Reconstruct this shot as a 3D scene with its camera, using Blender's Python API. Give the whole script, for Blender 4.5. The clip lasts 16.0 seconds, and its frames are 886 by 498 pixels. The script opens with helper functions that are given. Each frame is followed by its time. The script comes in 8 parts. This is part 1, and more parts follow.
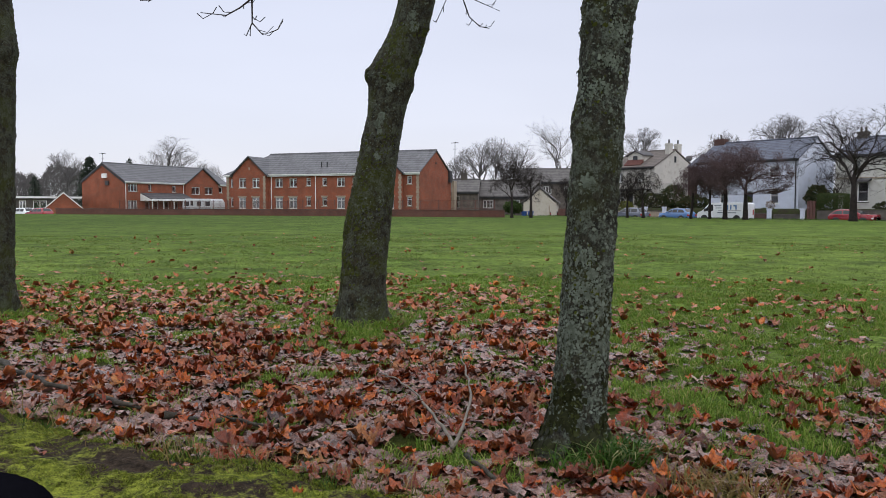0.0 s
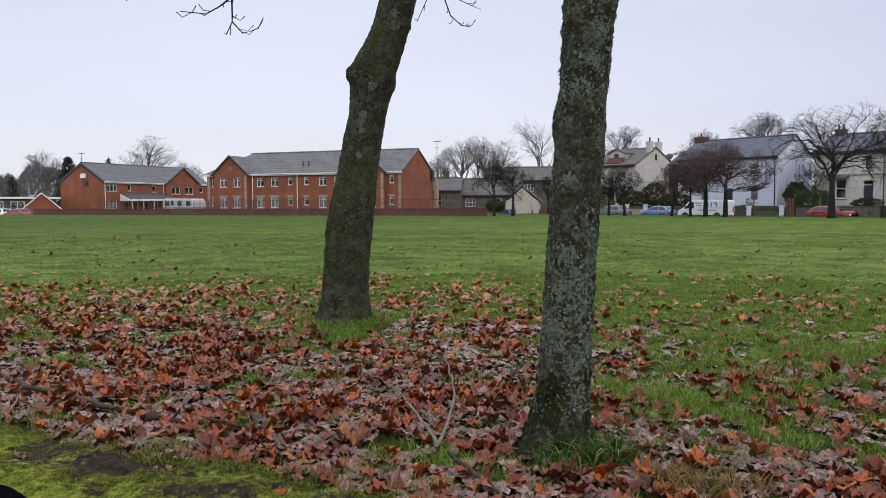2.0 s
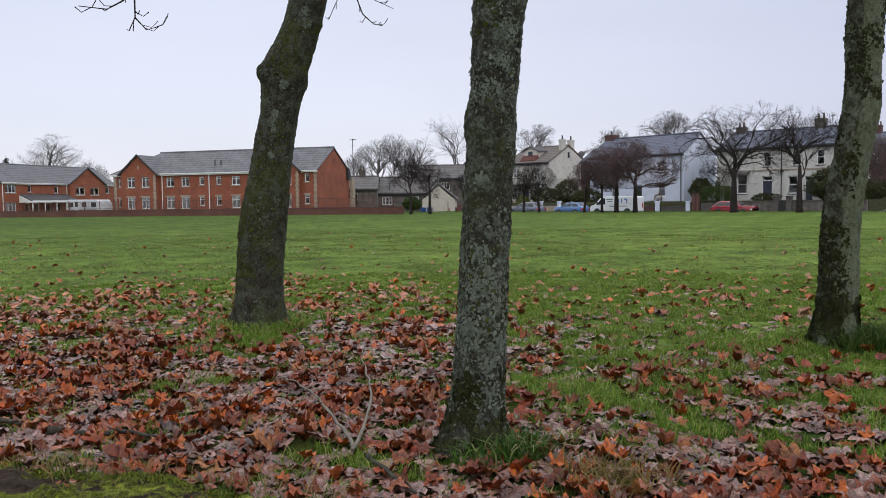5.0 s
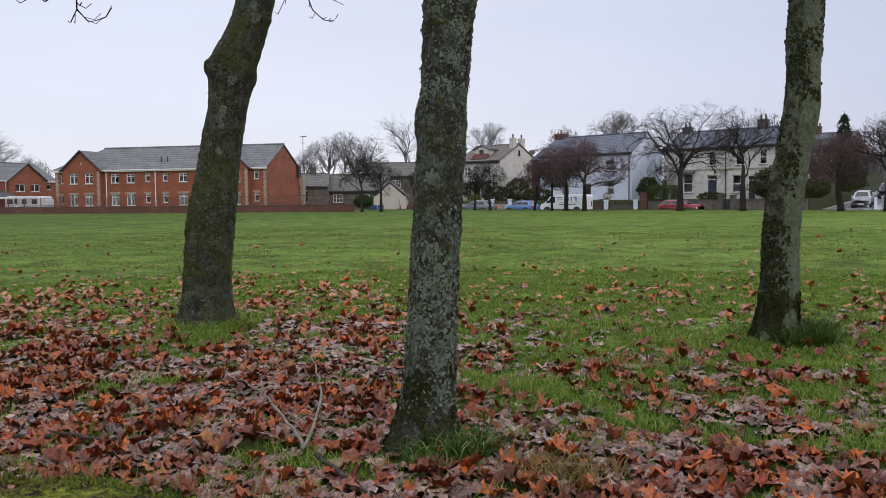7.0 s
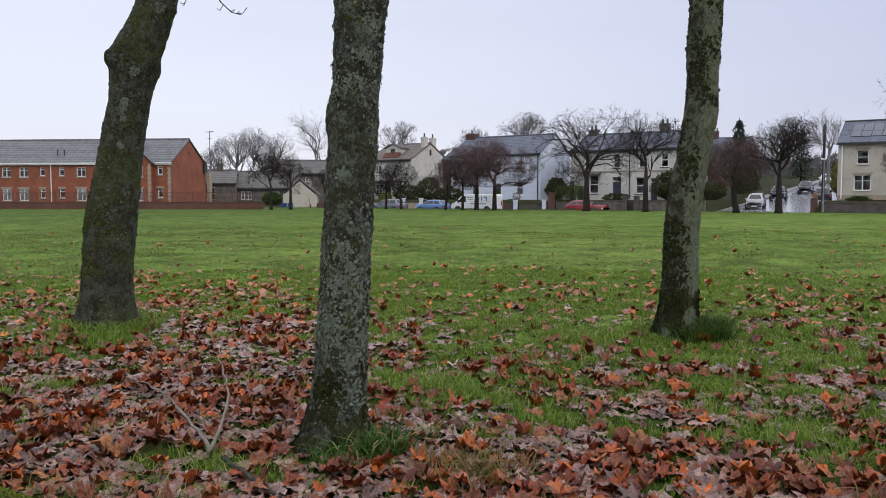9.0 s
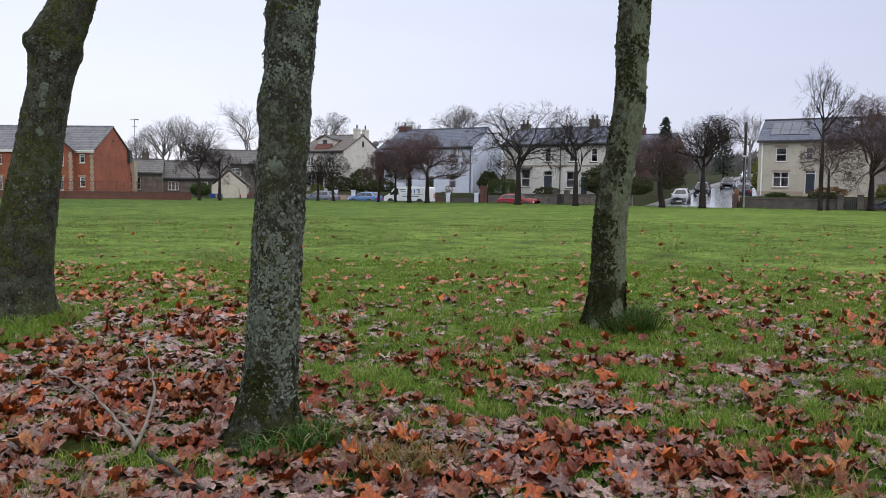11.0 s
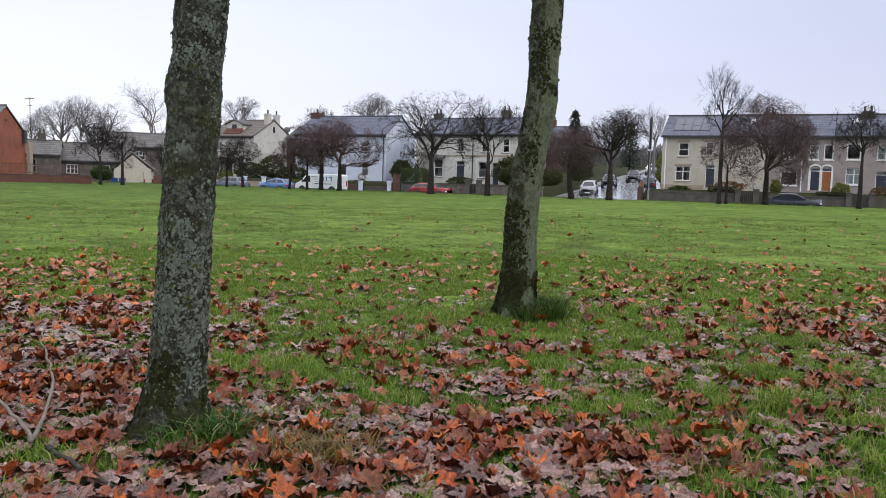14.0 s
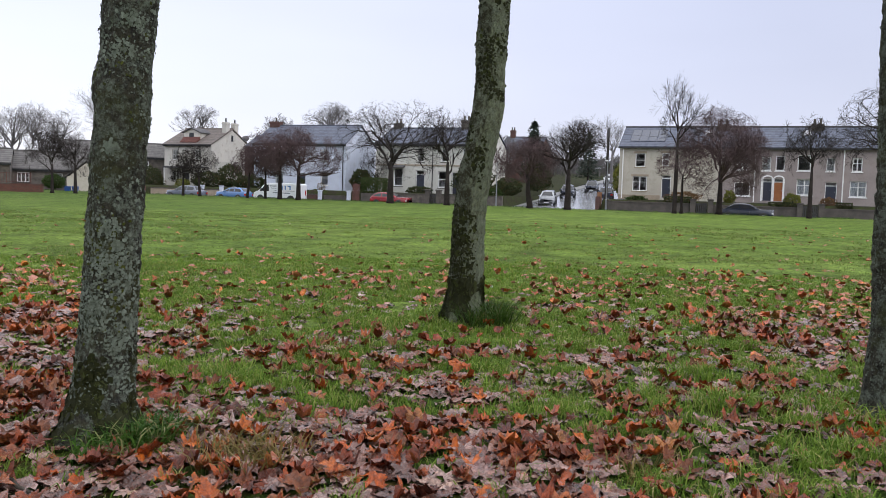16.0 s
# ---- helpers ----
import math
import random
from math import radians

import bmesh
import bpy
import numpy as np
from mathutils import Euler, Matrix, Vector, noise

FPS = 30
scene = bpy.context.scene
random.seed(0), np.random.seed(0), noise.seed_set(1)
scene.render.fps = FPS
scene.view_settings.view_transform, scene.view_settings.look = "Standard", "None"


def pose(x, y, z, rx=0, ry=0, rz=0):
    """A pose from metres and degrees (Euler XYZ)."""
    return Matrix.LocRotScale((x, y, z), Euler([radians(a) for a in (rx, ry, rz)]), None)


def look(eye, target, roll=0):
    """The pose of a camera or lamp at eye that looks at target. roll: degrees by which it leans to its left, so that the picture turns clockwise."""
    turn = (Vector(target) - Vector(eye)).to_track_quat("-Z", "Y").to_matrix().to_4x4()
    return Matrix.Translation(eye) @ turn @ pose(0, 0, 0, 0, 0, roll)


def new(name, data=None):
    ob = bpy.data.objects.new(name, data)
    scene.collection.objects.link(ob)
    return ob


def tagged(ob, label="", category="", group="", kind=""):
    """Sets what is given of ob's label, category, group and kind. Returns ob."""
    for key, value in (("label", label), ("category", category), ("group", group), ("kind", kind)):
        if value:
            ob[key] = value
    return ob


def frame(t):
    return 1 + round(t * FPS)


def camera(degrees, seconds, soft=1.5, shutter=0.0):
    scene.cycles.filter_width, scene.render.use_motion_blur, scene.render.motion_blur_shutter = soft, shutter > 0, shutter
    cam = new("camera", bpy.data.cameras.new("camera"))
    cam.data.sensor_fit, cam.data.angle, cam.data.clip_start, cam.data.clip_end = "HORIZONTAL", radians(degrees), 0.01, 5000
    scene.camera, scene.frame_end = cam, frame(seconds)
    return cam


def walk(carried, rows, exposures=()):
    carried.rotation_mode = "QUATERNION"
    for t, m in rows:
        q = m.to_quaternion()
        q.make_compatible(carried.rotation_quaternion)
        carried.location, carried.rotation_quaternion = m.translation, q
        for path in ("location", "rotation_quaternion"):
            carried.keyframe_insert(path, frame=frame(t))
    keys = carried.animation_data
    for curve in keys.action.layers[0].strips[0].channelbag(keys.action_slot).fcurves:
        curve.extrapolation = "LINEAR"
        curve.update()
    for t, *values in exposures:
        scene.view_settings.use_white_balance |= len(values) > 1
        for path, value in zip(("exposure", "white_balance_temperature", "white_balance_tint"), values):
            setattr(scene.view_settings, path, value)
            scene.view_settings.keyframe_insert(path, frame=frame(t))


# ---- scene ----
cam = camera(57.39, 16.0, soft=0.65)


def aim(x, y, z, yaw, pitch, roll):
    """A camera pose from a place and from yaw to the left, pitch up and lean, in degrees."""
    a, b = radians(yaw), radians(pitch)
    way = Vector((-math.sin(a) * math.cos(b), math.cos(a) * math.cos(b), math.sin(b)))
    return look((x, y, z), Vector((x, y, z)) + way, roll)


# seconds, x, y, z, yaw, pitch, lean: held from a car's side window, turning slowly to the right
PATH = [
    (0, -0.009, -0.006, 1.195, -0.009, -3.110, 0.060),
    (0.5, -0.010, -0.006, 1.196, -0.210, -3.174, -0.072),
    (1, -0.010, -0.005, 1.197, -0.570, -3.219, -0.130),
    (1.5, -0.010, -0.004, 1.197, -0.911, -3.237, -0.176),
    (2, -0.010, -0.002, 1.197, -1.245, -3.208, -0.213),
    (2.5, -0.007, 0.001, 1.198, -1.686, -3.287, -0.325),
    (3, -0.003, 0.006, 1.201, -2.270, -3.247, -0.425),
    (3.5, 0.000, 0.007, 1.203, -3.133, -3.291, -0.546),
    (4, 0.003, 0.004, 1.206, -4.469, -3.326, -0.610),
    (4.5, 0.006, 0.001, 1.207, -5.878, -3.346, -0.708),
    (7, 0.012, 0.005, 1.206, -10.522, -3.578, -0.593),
    (7.5, 0.017, 0.011, 1.205, -11.377, -3.575, -0.528),
    (8, 0.017, 0.011, 1.205, -12.352, -3.609, -0.435),
    (8.5, 0.015, 0.013, 1.204, -13.823, -3.699, -0.237),
    (9, 0.011, 0.011, 1.203, -16.824, -3.696, -0.010),
    (11.5, 0.006, 0.001, 1.201, -22.103, -4.342, 0.692),
    (12, 0.003, -0.006, 1.200, -22.873, -4.512, 0.854),
    (12.5, 0.000, -0.009, 1.199, -23.680, -4.677, 1.043),
    (13, -0.001, -0.002, 1.198, -24.656, -4.792, 1.236),
    (13.5, 0.000, 0.010, 1.198, -26.163, -4.890, 1.500),
    (14, -0.001, 0.010, 1.199, -27.851, -4.882, 1.535),
    (14.5, -0.001, 0.006, 1.199, -28.800, -4.858, 1.567),
    (15, 0.001, 0.011, 1.198, -29.575, -5.055, 1.636),
    (15.5, 0.002, 0.013, 1.197, -30.335, -5.139, 1.899),
    (15.6, 0.002, 0.013, 1.197, -30.335, -5.139, 1.899),
    (15.72, 0.112, -0.036, 1.158, -30.596, -4.099, 1.703),
    (16, 0.112, -0.036, 1.158, -30.596, -4.099, 1.703),
]
walk(cam, [(row[0], aim(*row[1:])) for row in PATH], [(0, -0.16), (4.5, -0.16), (8, -0.14), (11.5, 0.07), (14, 0.14), (16, 0.15)])

# ---- light: a low overcast winter sky, brighter overhead than at the horizon ----
SUN_EL, SUN_AZ = radians(24), radians(150)
world = bpy.data.worlds.new("overcast_sky")
scene.world = world
world.use_nodes = True
wn, wl = world.node_tree.nodes, world.node_tree.links
wn.clear()
w_out, w_bg = wn.new("ShaderNodeOutputWorld"), wn.new("ShaderNodeBackground")
w_sky, w_co, w_sep = wn.new("ShaderNodeTexSky"), wn.new("ShaderNodeTexCoord"), wn.new("ShaderNodeSeparateXYZ")
w_sky.sky_type, w_sky.sun_disc, w_sky.sun_elevation, w_sky.sun_rotation = "NISHITA", False, SUN_EL, SUN_AZ
w_map, w_ramp, w_mul, w_add = (wn.new("ShaderNodeMapRange"), wn.new("ShaderNodeValToRGB"), wn.new("ShaderNodeMix"), wn.new("ShaderNodeMix"))
w_noise, w_cm = wn.new("ShaderNodeTexNoise"), wn.new("ShaderNodeMapping")
wl.new(w_co.outputs["Generated"], w_sep.inputs[0])
wl.new(w_sep.outputs["Z"], w_map.inputs["Value"])
w_map.inputs["From Min"].default_value, w_map.inputs["From Max"].default_value = -0.05, 1.0
wl.new(w_map.outputs[0], w_ramp.inputs[0])
ramp = w_ramp.color_ramp
ramp.elements[0].position, ramp.elements[0].color = 0.04, (0.358, 0.358, 0.402, 1)
ramp.elements[1].position, ramp.elements[1].color = 1.0, (0.86, 0.87, 0.90, 1)
for at_, col in ((0.14, (0.336, 0.343, 0.400, 1)), (0.28, (0.326, 0.338, 0.402, 1)), (0.5, (0.6, 0.62, 0.68, 1))):
    ramp.elements.new(at_).color = col
# soft streaks of cloud
w_cm.inputs["Scale"].default_value = (1.0, 1.0, 4.0)
wl.new(w_co.outputs["Generated"], w_cm.inputs[0])
wl.new(w_cm.outputs[0], w_noise.inputs["Vector"])
w_noise.inputs["Scale"].default_value, w_noise.inputs["Detail"].default_value = 1.6, 3.0
w_cl = wn.new("ShaderNodeMapRange")
wl.new(w_noise.outputs["Fac"], w_cl.inputs["Value"])
w_cl.inputs["From Min"].default_value, w_cl.inputs["From Max"].default_value = 0.3, 0.7
w_cl.inputs["To Min"].default_value, w_cl.inputs["To Max"].default_value = 0.95, 1.06
w_mul.data_type, w_mul.blend_type = "RGBA", "MULTIPLY"
w_mul.inputs[0].default_value = 1.0
wl.new(w_ramp.outputs[0], w_mul.inputs[6])
# the cloud is thicker towards the terrace
w_side, w_both = wn.new("ShaderNodeMapRange"), wn.new("ShaderNodeVectorMath")
w_side.interpolation_type = "SMOOTHSTEP"
wl.new(w_sep.outputs["X"], w_side.inputs["Value"])
w_side.inputs["From Min"].default_value, w_side.inputs["From Max"].default_value = 0.08, 0.85
w_side.inputs["To Min"].default_value, w_side.inputs["To Max"].default_value = 0.0, 1.0
w_tint = wn.new("ShaderNodeMix")
w_tint.data_type = "RGBA"
w_tint.inputs[6].default_value, w_tint.inputs[7].default_value = (1, 1, 1, 1), (0.76, 0.775, 0.84, 1)
wl.new(w_side.outputs[0], w_tint.inputs[0])
w_both.operation = "MULTIPLY"
wl.new(w_cl.outputs[0], w_both.inputs[0])
wl.new(w_tint.outputs[2], w_both.inputs[1])
wl.new(w_both.outputs[0], w_mul.inputs[7])
w_add.data_type, w_add.blend_type = "RGBA", "MIX"
w_add.inputs[0].default_value = 0.93
wl.new(w_sky.outputs[0], w_add.inputs[6])
wl.new(w_mul.outputs[2], w_add.inputs[7])
wl.new(w_add.outputs[2], w_bg.inputs["Color"])
w_bg.inputs["Strength"].default_value = 2.45
wl.new(w_bg.outputs[0], w_out.inputs["Surface"])
# the sky texture runs to high values: bring it down before it is veiled by cloud
w_dim = wn.new("ShaderNodeMix")
w_dim.data_type, w_dim.blend_type = "RGBA", "MULTIPLY"
w_dim.inputs[0].default_value = 1.0
w_dim.inputs[7].default_value = (0.1, 0.1, 0.1, 1)
wl.new(w_sky.outputs[0], w_dim.inputs[6])
wl.new(w_dim.outputs[2], w_add.inputs[6])

sun = new("sun", bpy.data.lights.new("sun", "SUN"))
sun.data.energy, sun.data.angle, sun.data.color = 0.7, radians(35), (1.0, 0.97, 0.93)
sun.matrix_world = look((0, 0, 0), (-math.sin(SUN_AZ) * math.cos(SUN_EL), -math.cos(SUN_AZ) * math.cos(SUN_EL), -math.sin(SUN_EL)))
scene.view_settings.exposure = 0.0


# ---- materials ----
def node(m, kind, **values):
    n = m.node_tree.nodes.new(kind)
    for key, value in values.items():
        n.inputs[key.replace("_", " ")].default_value = value
    return n


def link(m, a, b):
    m.node_tree.links.new(a, b)


def mix(m, fac, a, b, blend="MIX"):
    """A colour mix of sockets or of plain values."""
    n = m.node_tree.nodes.new("ShaderNodeMix")
    n.data_type, n.blend_type = "RGBA", blend
    for socket, value in ((n.inputs[0], fac), (n.inputs[6], a), (n.inputs[7], b)):
        if isinstance(value, (int, float)):
            socket.default_value = value
        elif isinstance(value, tuple):
            socket.default_value = (*value, 1.0)
        else:
            link(m, value, socket)
    return n.outputs[2]


def span(m, value, a, b, lo=0.0, hi=1.0):
    n = node(m, "ShaderNodeMapRange", From_Min=a, From_Max=b, To_Min=lo, To_Max=hi)
    link(m, value, n.inputs["Value"])
    return n.outputs[0]


def noise_tex(m, where, scale, detail=4.0, rough=0.55):
    n = node(m, "ShaderNodeTexNoise", Scale=scale, Detail=detail, Roughness=rough)
    link(m, where, n.inputs["Vector"])
    return n.outputs["Fac"]


def grey(m, socket):
    """A value socket as a colour."""
    n = m.node_tree.nodes.new("ShaderNodeCombineColor")
    for i in range(3):
        link(m, socket, n.inputs[i])
    return n.outputs[0]


def blank(name):
    m = bpy.data.materials.new(name)
    m.use_nodes = True
    return m, m.node_tree.nodes["Principled BSDF"]


def bumped(m, bsdf, height, strength, distance=0.01):
    b = node(m, "ShaderNodeBump", Strength=strength, Distance=distance)
    link(m, height, b.inputs["Height"])
    link(m, b.outputs[0], bsdf.inputs["Normal"])


def surf(name, a, b, scale=3.0, fine=40.0, rough=0.8, bump=0.3, deep=0.01, metal=0.0, spec=0.5, vary=0.0, stretch=(1, 1, 1), dirt=None):
    """A plain surface: two tones in large soft patches, fine grain, relief, and optional stains."""
    m, p = blank(name)
    co = m.node_tree.nodes.new("ShaderNodeTexCoord")
    mp = m.node_tree.nodes.new("ShaderNodeMapping")
    mp.inputs["Scale"].default_value = stretch
    link(m, co.outputs["Object"], mp.inputs[0])
    where = mp.outputs[0]
    big, small = noise_tex(m, where, scale), noise_tex(m, where, fine, 5.0, 0.6)
    col = mix(m, span(m, big, 0.35, 0.65), a, b)
    col = mix(m, 1.0, col, grey(m, span(m, small, 0.25, 0.75, 0.82, 1.16)), "MULTIPLY")
    if dirt:
        stain = noise_tex(m, where, scale * 2.7, 6.0, 0.65)
        col = mix(m, span(m, stain, 0.52, 0.72, 0.0, 0.65), col, dirt)
    if vary:
        info = m.node_tree.nodes.new("ShaderNodeObjectInfo")
        col = mix(m, 1.0, col, grey(m, span(m, info.outputs["Random"], 0, 1, 1 - vary, 1 + vary)), "MULTIPLY")
    link(m, col, p.inputs["Base Color"])
    link(m, span(m, small, 0.3, 0.7, rough - 0.07, min(1.0, rough + 0.07)), p.inputs["Roughness"])
    p.inputs["Metallic"].default_value = metal
    p.inputs["Specular IOR Level"].default_value = spec
    if bump:
        bumped(m, p, small, bump, deep)
    return m


def ground_material():
    m, p = blank("park_ground")
    geo = m.node_tree.nodes.new("ShaderNodeNewGeometry")
    pos = geo.outputs["Position"]
    sep = m.node_tree.nodes.new("ShaderNodeSeparateXYZ")
    link(m, pos, sep.inputs[0])
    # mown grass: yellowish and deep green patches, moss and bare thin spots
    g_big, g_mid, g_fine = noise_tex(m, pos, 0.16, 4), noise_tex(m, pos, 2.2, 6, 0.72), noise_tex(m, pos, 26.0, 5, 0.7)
    grass = mix(m, span(m, g_big, 0.38, 0.62), (0.092, 0.146, 0.022), (0.134, 0.190, 0.035))
    grass = mix(m, span(m, g_mid, 0.46, 0.68), grass, (0.054, 0.082, 0.018))
    grass = mix(m, 1.0, grass, grey(m, span(m, g_fine, 0.28, 0.72, 0.30, 1.70)), "MULTIPLY")
    grass = mix(m, 1.0, grass, grey(m, span(m, noise_tex(m, pos, 7.0, 5, 0.75), 0.32, 0.68, 0.35, 1.65)), "MULTIPLY")
    grass = mix(m, span(m, noise_tex(m, pos, 0.75, 6, 0.8), 0.52, 0.68, 0.0, 0.8), grass, (0.036, 0.058, 0.014))
    grass = mix(m, 1.0, grass, grey(m, span(m, noise_tex(m, pos, 1.1, 9, 0.78), 0.38, 0.62, 0.48, 1.48)), "MULTIPLY")
    # rotting leaf mould under the trees, colour darkened for shade between the leaves
    l_mid, l_fine = noise_tex(m, pos, 5.0, 5, 0.7), noise_tex(m, pos, 38.0, 5, 0.7)
    mould = mix(m, span(m, l_mid, 0.35, 0.65), (0.014, 0.009, 0.006), (0.050, 0.024, 0.014))
    mould = mix(m, span(m, l_fine, 0.4, 0.75), mould, (0.085, 0.034, 0.012))
    # short grass still grows through most of it away from the verge
    through_ = node(m, "ShaderNodeMath")
    through_.operation = "MULTIPLY"
    link(m, span(m, sep.outputs["X"], -0.6, 1.0, 0.55, 1.0), through_.inputs[0])
    link(m, span(m, noise_tex(m, pos, 3.4, 5, 0.7), 0.33, 0.50), through_.inputs[1])
    # sward colour kept dark to paint the shade between blades
    sward = mix(m, span(m, l_fine, 0.3, 0.7), (0.015, 0.027, 0.005), (0.052, 0.090, 0.014))
    mould = mix(m, through_.outputs[0], mould, sward)
    skew = m.node_tree.nodes.new("ShaderNodeMath")
    skew.operation = "MULTIPLY_ADD"
    link(m, sep.outputs["X"], skew.inputs[0])
    skew.inputs[1].default_value = 0.5
    link(m, sep.outputs["Y"], skew.inputs[2])
    edge = m.node_tree.nodes.new("ShaderNodeMath")
    edge.operation = "MULTIPLY_ADD"
    link(m, noise_tex(m, pos, 0.9, 5, 0.65), edge.inputs[0])
    edge.inputs[1].default_value = 9.0
    link(m, skew.outputs[0], edge.inputs[2])
    litter = node(m, "ShaderNodeMath")
    litter.operation = "MULTIPLY"
    link(m, span(m, edge.outputs[0], 8.8, 13.0, 1.0, 0.0), litter.inputs[0])
    link(m, span(m, edge.outputs[0], 4.5, 6.0), litter.inputs[1])
    litter = litter.outputs[0]
    col = mix(m, litter, grass, mould)
    # tilled beds and rough ground beyond the road
    far = node(m, "ShaderNodeVectorMath")
    far.operation = "DOT_PRODUCT"
    link(m, pos, far.inputs[0])
    far.inputs[1].default_value = (0.785, 0.62, 0.0)
    # brightness falloff put into the colour: ground darkens leftward along the road
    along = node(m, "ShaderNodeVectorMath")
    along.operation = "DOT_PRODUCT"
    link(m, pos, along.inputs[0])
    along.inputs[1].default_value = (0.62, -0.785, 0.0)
    dimmed = mix(m, 1.0, col, (0.61, 0.65, 0.61), "MULTIPLY")
    col = mix(m, span(m, along.outputs["Value"], -10.0, -55.0), col, dimmed)
    beds = mix(m, span(m, g_mid, 0.4, 0.65), (0.030, 0.026, 0.018), (0.034, 0.046, 0.014))
    col = mix(m, span(m, far.outputs["Value"], 75.6, 76.4), col, beds)
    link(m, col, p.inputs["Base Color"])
    p.inputs["Roughness"].default_value = 0.85
    p.inputs["Specular IOR Level"].default_value = 0.05
    bumped(m, p, g_fine, 0.8, 0.03)
    return m


def leaf_material(name, single, tones, gloss=0.62):
    """Wet fallen leaves: each leaf its own tone from the row of tones."""
    m, p = blank(name)
    if single:
        r = m.node_tree.nodes.new("ShaderNodeObjectInfo").outputs["Random"]
    else:
        r = m.node_tree.nodes.new("ShaderNodeNewGeometry").outputs["Random Per Island"]
    ramp_ = m.node_tree.nodes.new("ShaderNodeValToRGB")
    link(m, r, ramp_.inputs[0])
    e = ramp_.color_ramp.elements
    e[0].position, e[0].color = 0.0, (*tones[0], 1)
    e[1].position, e[1].color = 1.0, (*tones[-1], 1)
    for k in range(1, len(tones) - 1):
        e.new(k / (len(tones) - 1)).color = (*tones[k], 1)
    geo = m.node_tree.nodes.new("ShaderNodeNewGeometry")
    pos = geo.outputs["Position"]
    spots, veins, folds = noise_tex(m, pos, 48.0, 5, 0.7), noise_tex(m, pos, 170.0, 4, 0.65), noise_tex(m, pos, 30.0, 3, 0.6)
    col = mix(m, span(m, spots, 0.42, 0.68, 0.0, 0.75), ramp_.outputs[0], (0.040, 0.015, 0.010))
    col = mix(m, 1.0, col, grey(m, span(m, noise_tex(m, pos, 13.0, 4, 0.65), 0.33, 0.67, 0.55, 1.40)), "MULTIPLY")
    col = mix(m, 1.0, col, grey(m, span(m, veins, 0.3, 0.7, 0.7, 1.35)), "MULTIPLY")
    link(m, col, p.inputs["Base Color"])
    link(m, span(m, folds, 0.35, 0.65, 0.15, 0.46), p.inputs["Roughness"])
    p.inputs["Specular IOR Level"].default_value = gloss
    p.inputs["Coat Weight"].default_value = gloss * 0.35
    p.inputs["Coat Roughness"].default_value = 0.16
    creases = node(m, "ShaderNodeMath")
    creases.operation = "MULTIPLY_ADD"
    link(m, veins, creases.inputs[0])
    creases.inputs[1].default_value = 0.25
    link(m, folds, creases.inputs[2])
    bumped(m, p, creases.outputs[0], 0.8, 0.016)
    return m


PRESSED = ((0.042, 0.016, 0.010), (0.180, 0.074, 0.052), (0.30, 0.165, 0.138), (0.095, 0.034, 0.022), (0.24, 0.115, 0.092), (0.165, 0.050, 0.028), (0.36, 0.220, 0.185), (0.062, 0.022, 0.015), (0.22, 0.080, 0.046), (0.43, 0.285, 0.225))
CURLED = ((0.055, 0.012, 0.006), (0.26, 0.046, 0.010), (0.125, 0.026, 0.012), (0.40, 0.076, 0.010), (0.085, 0.018, 0.008), (0.28, 0.090, 0.030), (0.20, 0.030, 0.010), (0.24, 0.050, 0.014), (0.50, 0.115, 0.012), (0.17, 0.060, 0.030), (0.34, 0.13, 0.035))
SCATTERED = ((0.24, 0.080, 0.035), (0.52, 0.130, 0.024), (0.36, 0.20, 0.145), (0.44, 0.090, 0.020), (0.27, 0.115, 0.075), (0.60, 0.185, 0.03))


def blade_material(name, a, b, c):
    m, p = blank(name)
    r = m.node_tree.nodes.new("ShaderNodeNewGeometry").outputs["Random Per Island"]
    col = mix(m, r, a, b)
    col = mix(m, span(m, r, 0.82, 0.92), col, c)
    link(m, col, p.inputs["Base Color"])
    p.inputs["Roughness"].default_value = 0.55
    p.inputs["Specular IOR Level"].default_value = 0.15
    # thin leaves let some light through
    thin = m.node_tree.nodes.new("ShaderNodeBsdfTranslucent")
    link(m, col, thin.inputs["Color"])
    both = m.node_tree.nodes.new("ShaderNodeMixShader")
    both.inputs[0].default_value = 0.35
    link(m, p.outputs[0], both.inputs[1])
    link(m, thin.outputs[0], both.inputs[2])
    link(m, both.outputs[0], m.node_tree.nodes["Material Output"].inputs["Surface"])
    return m


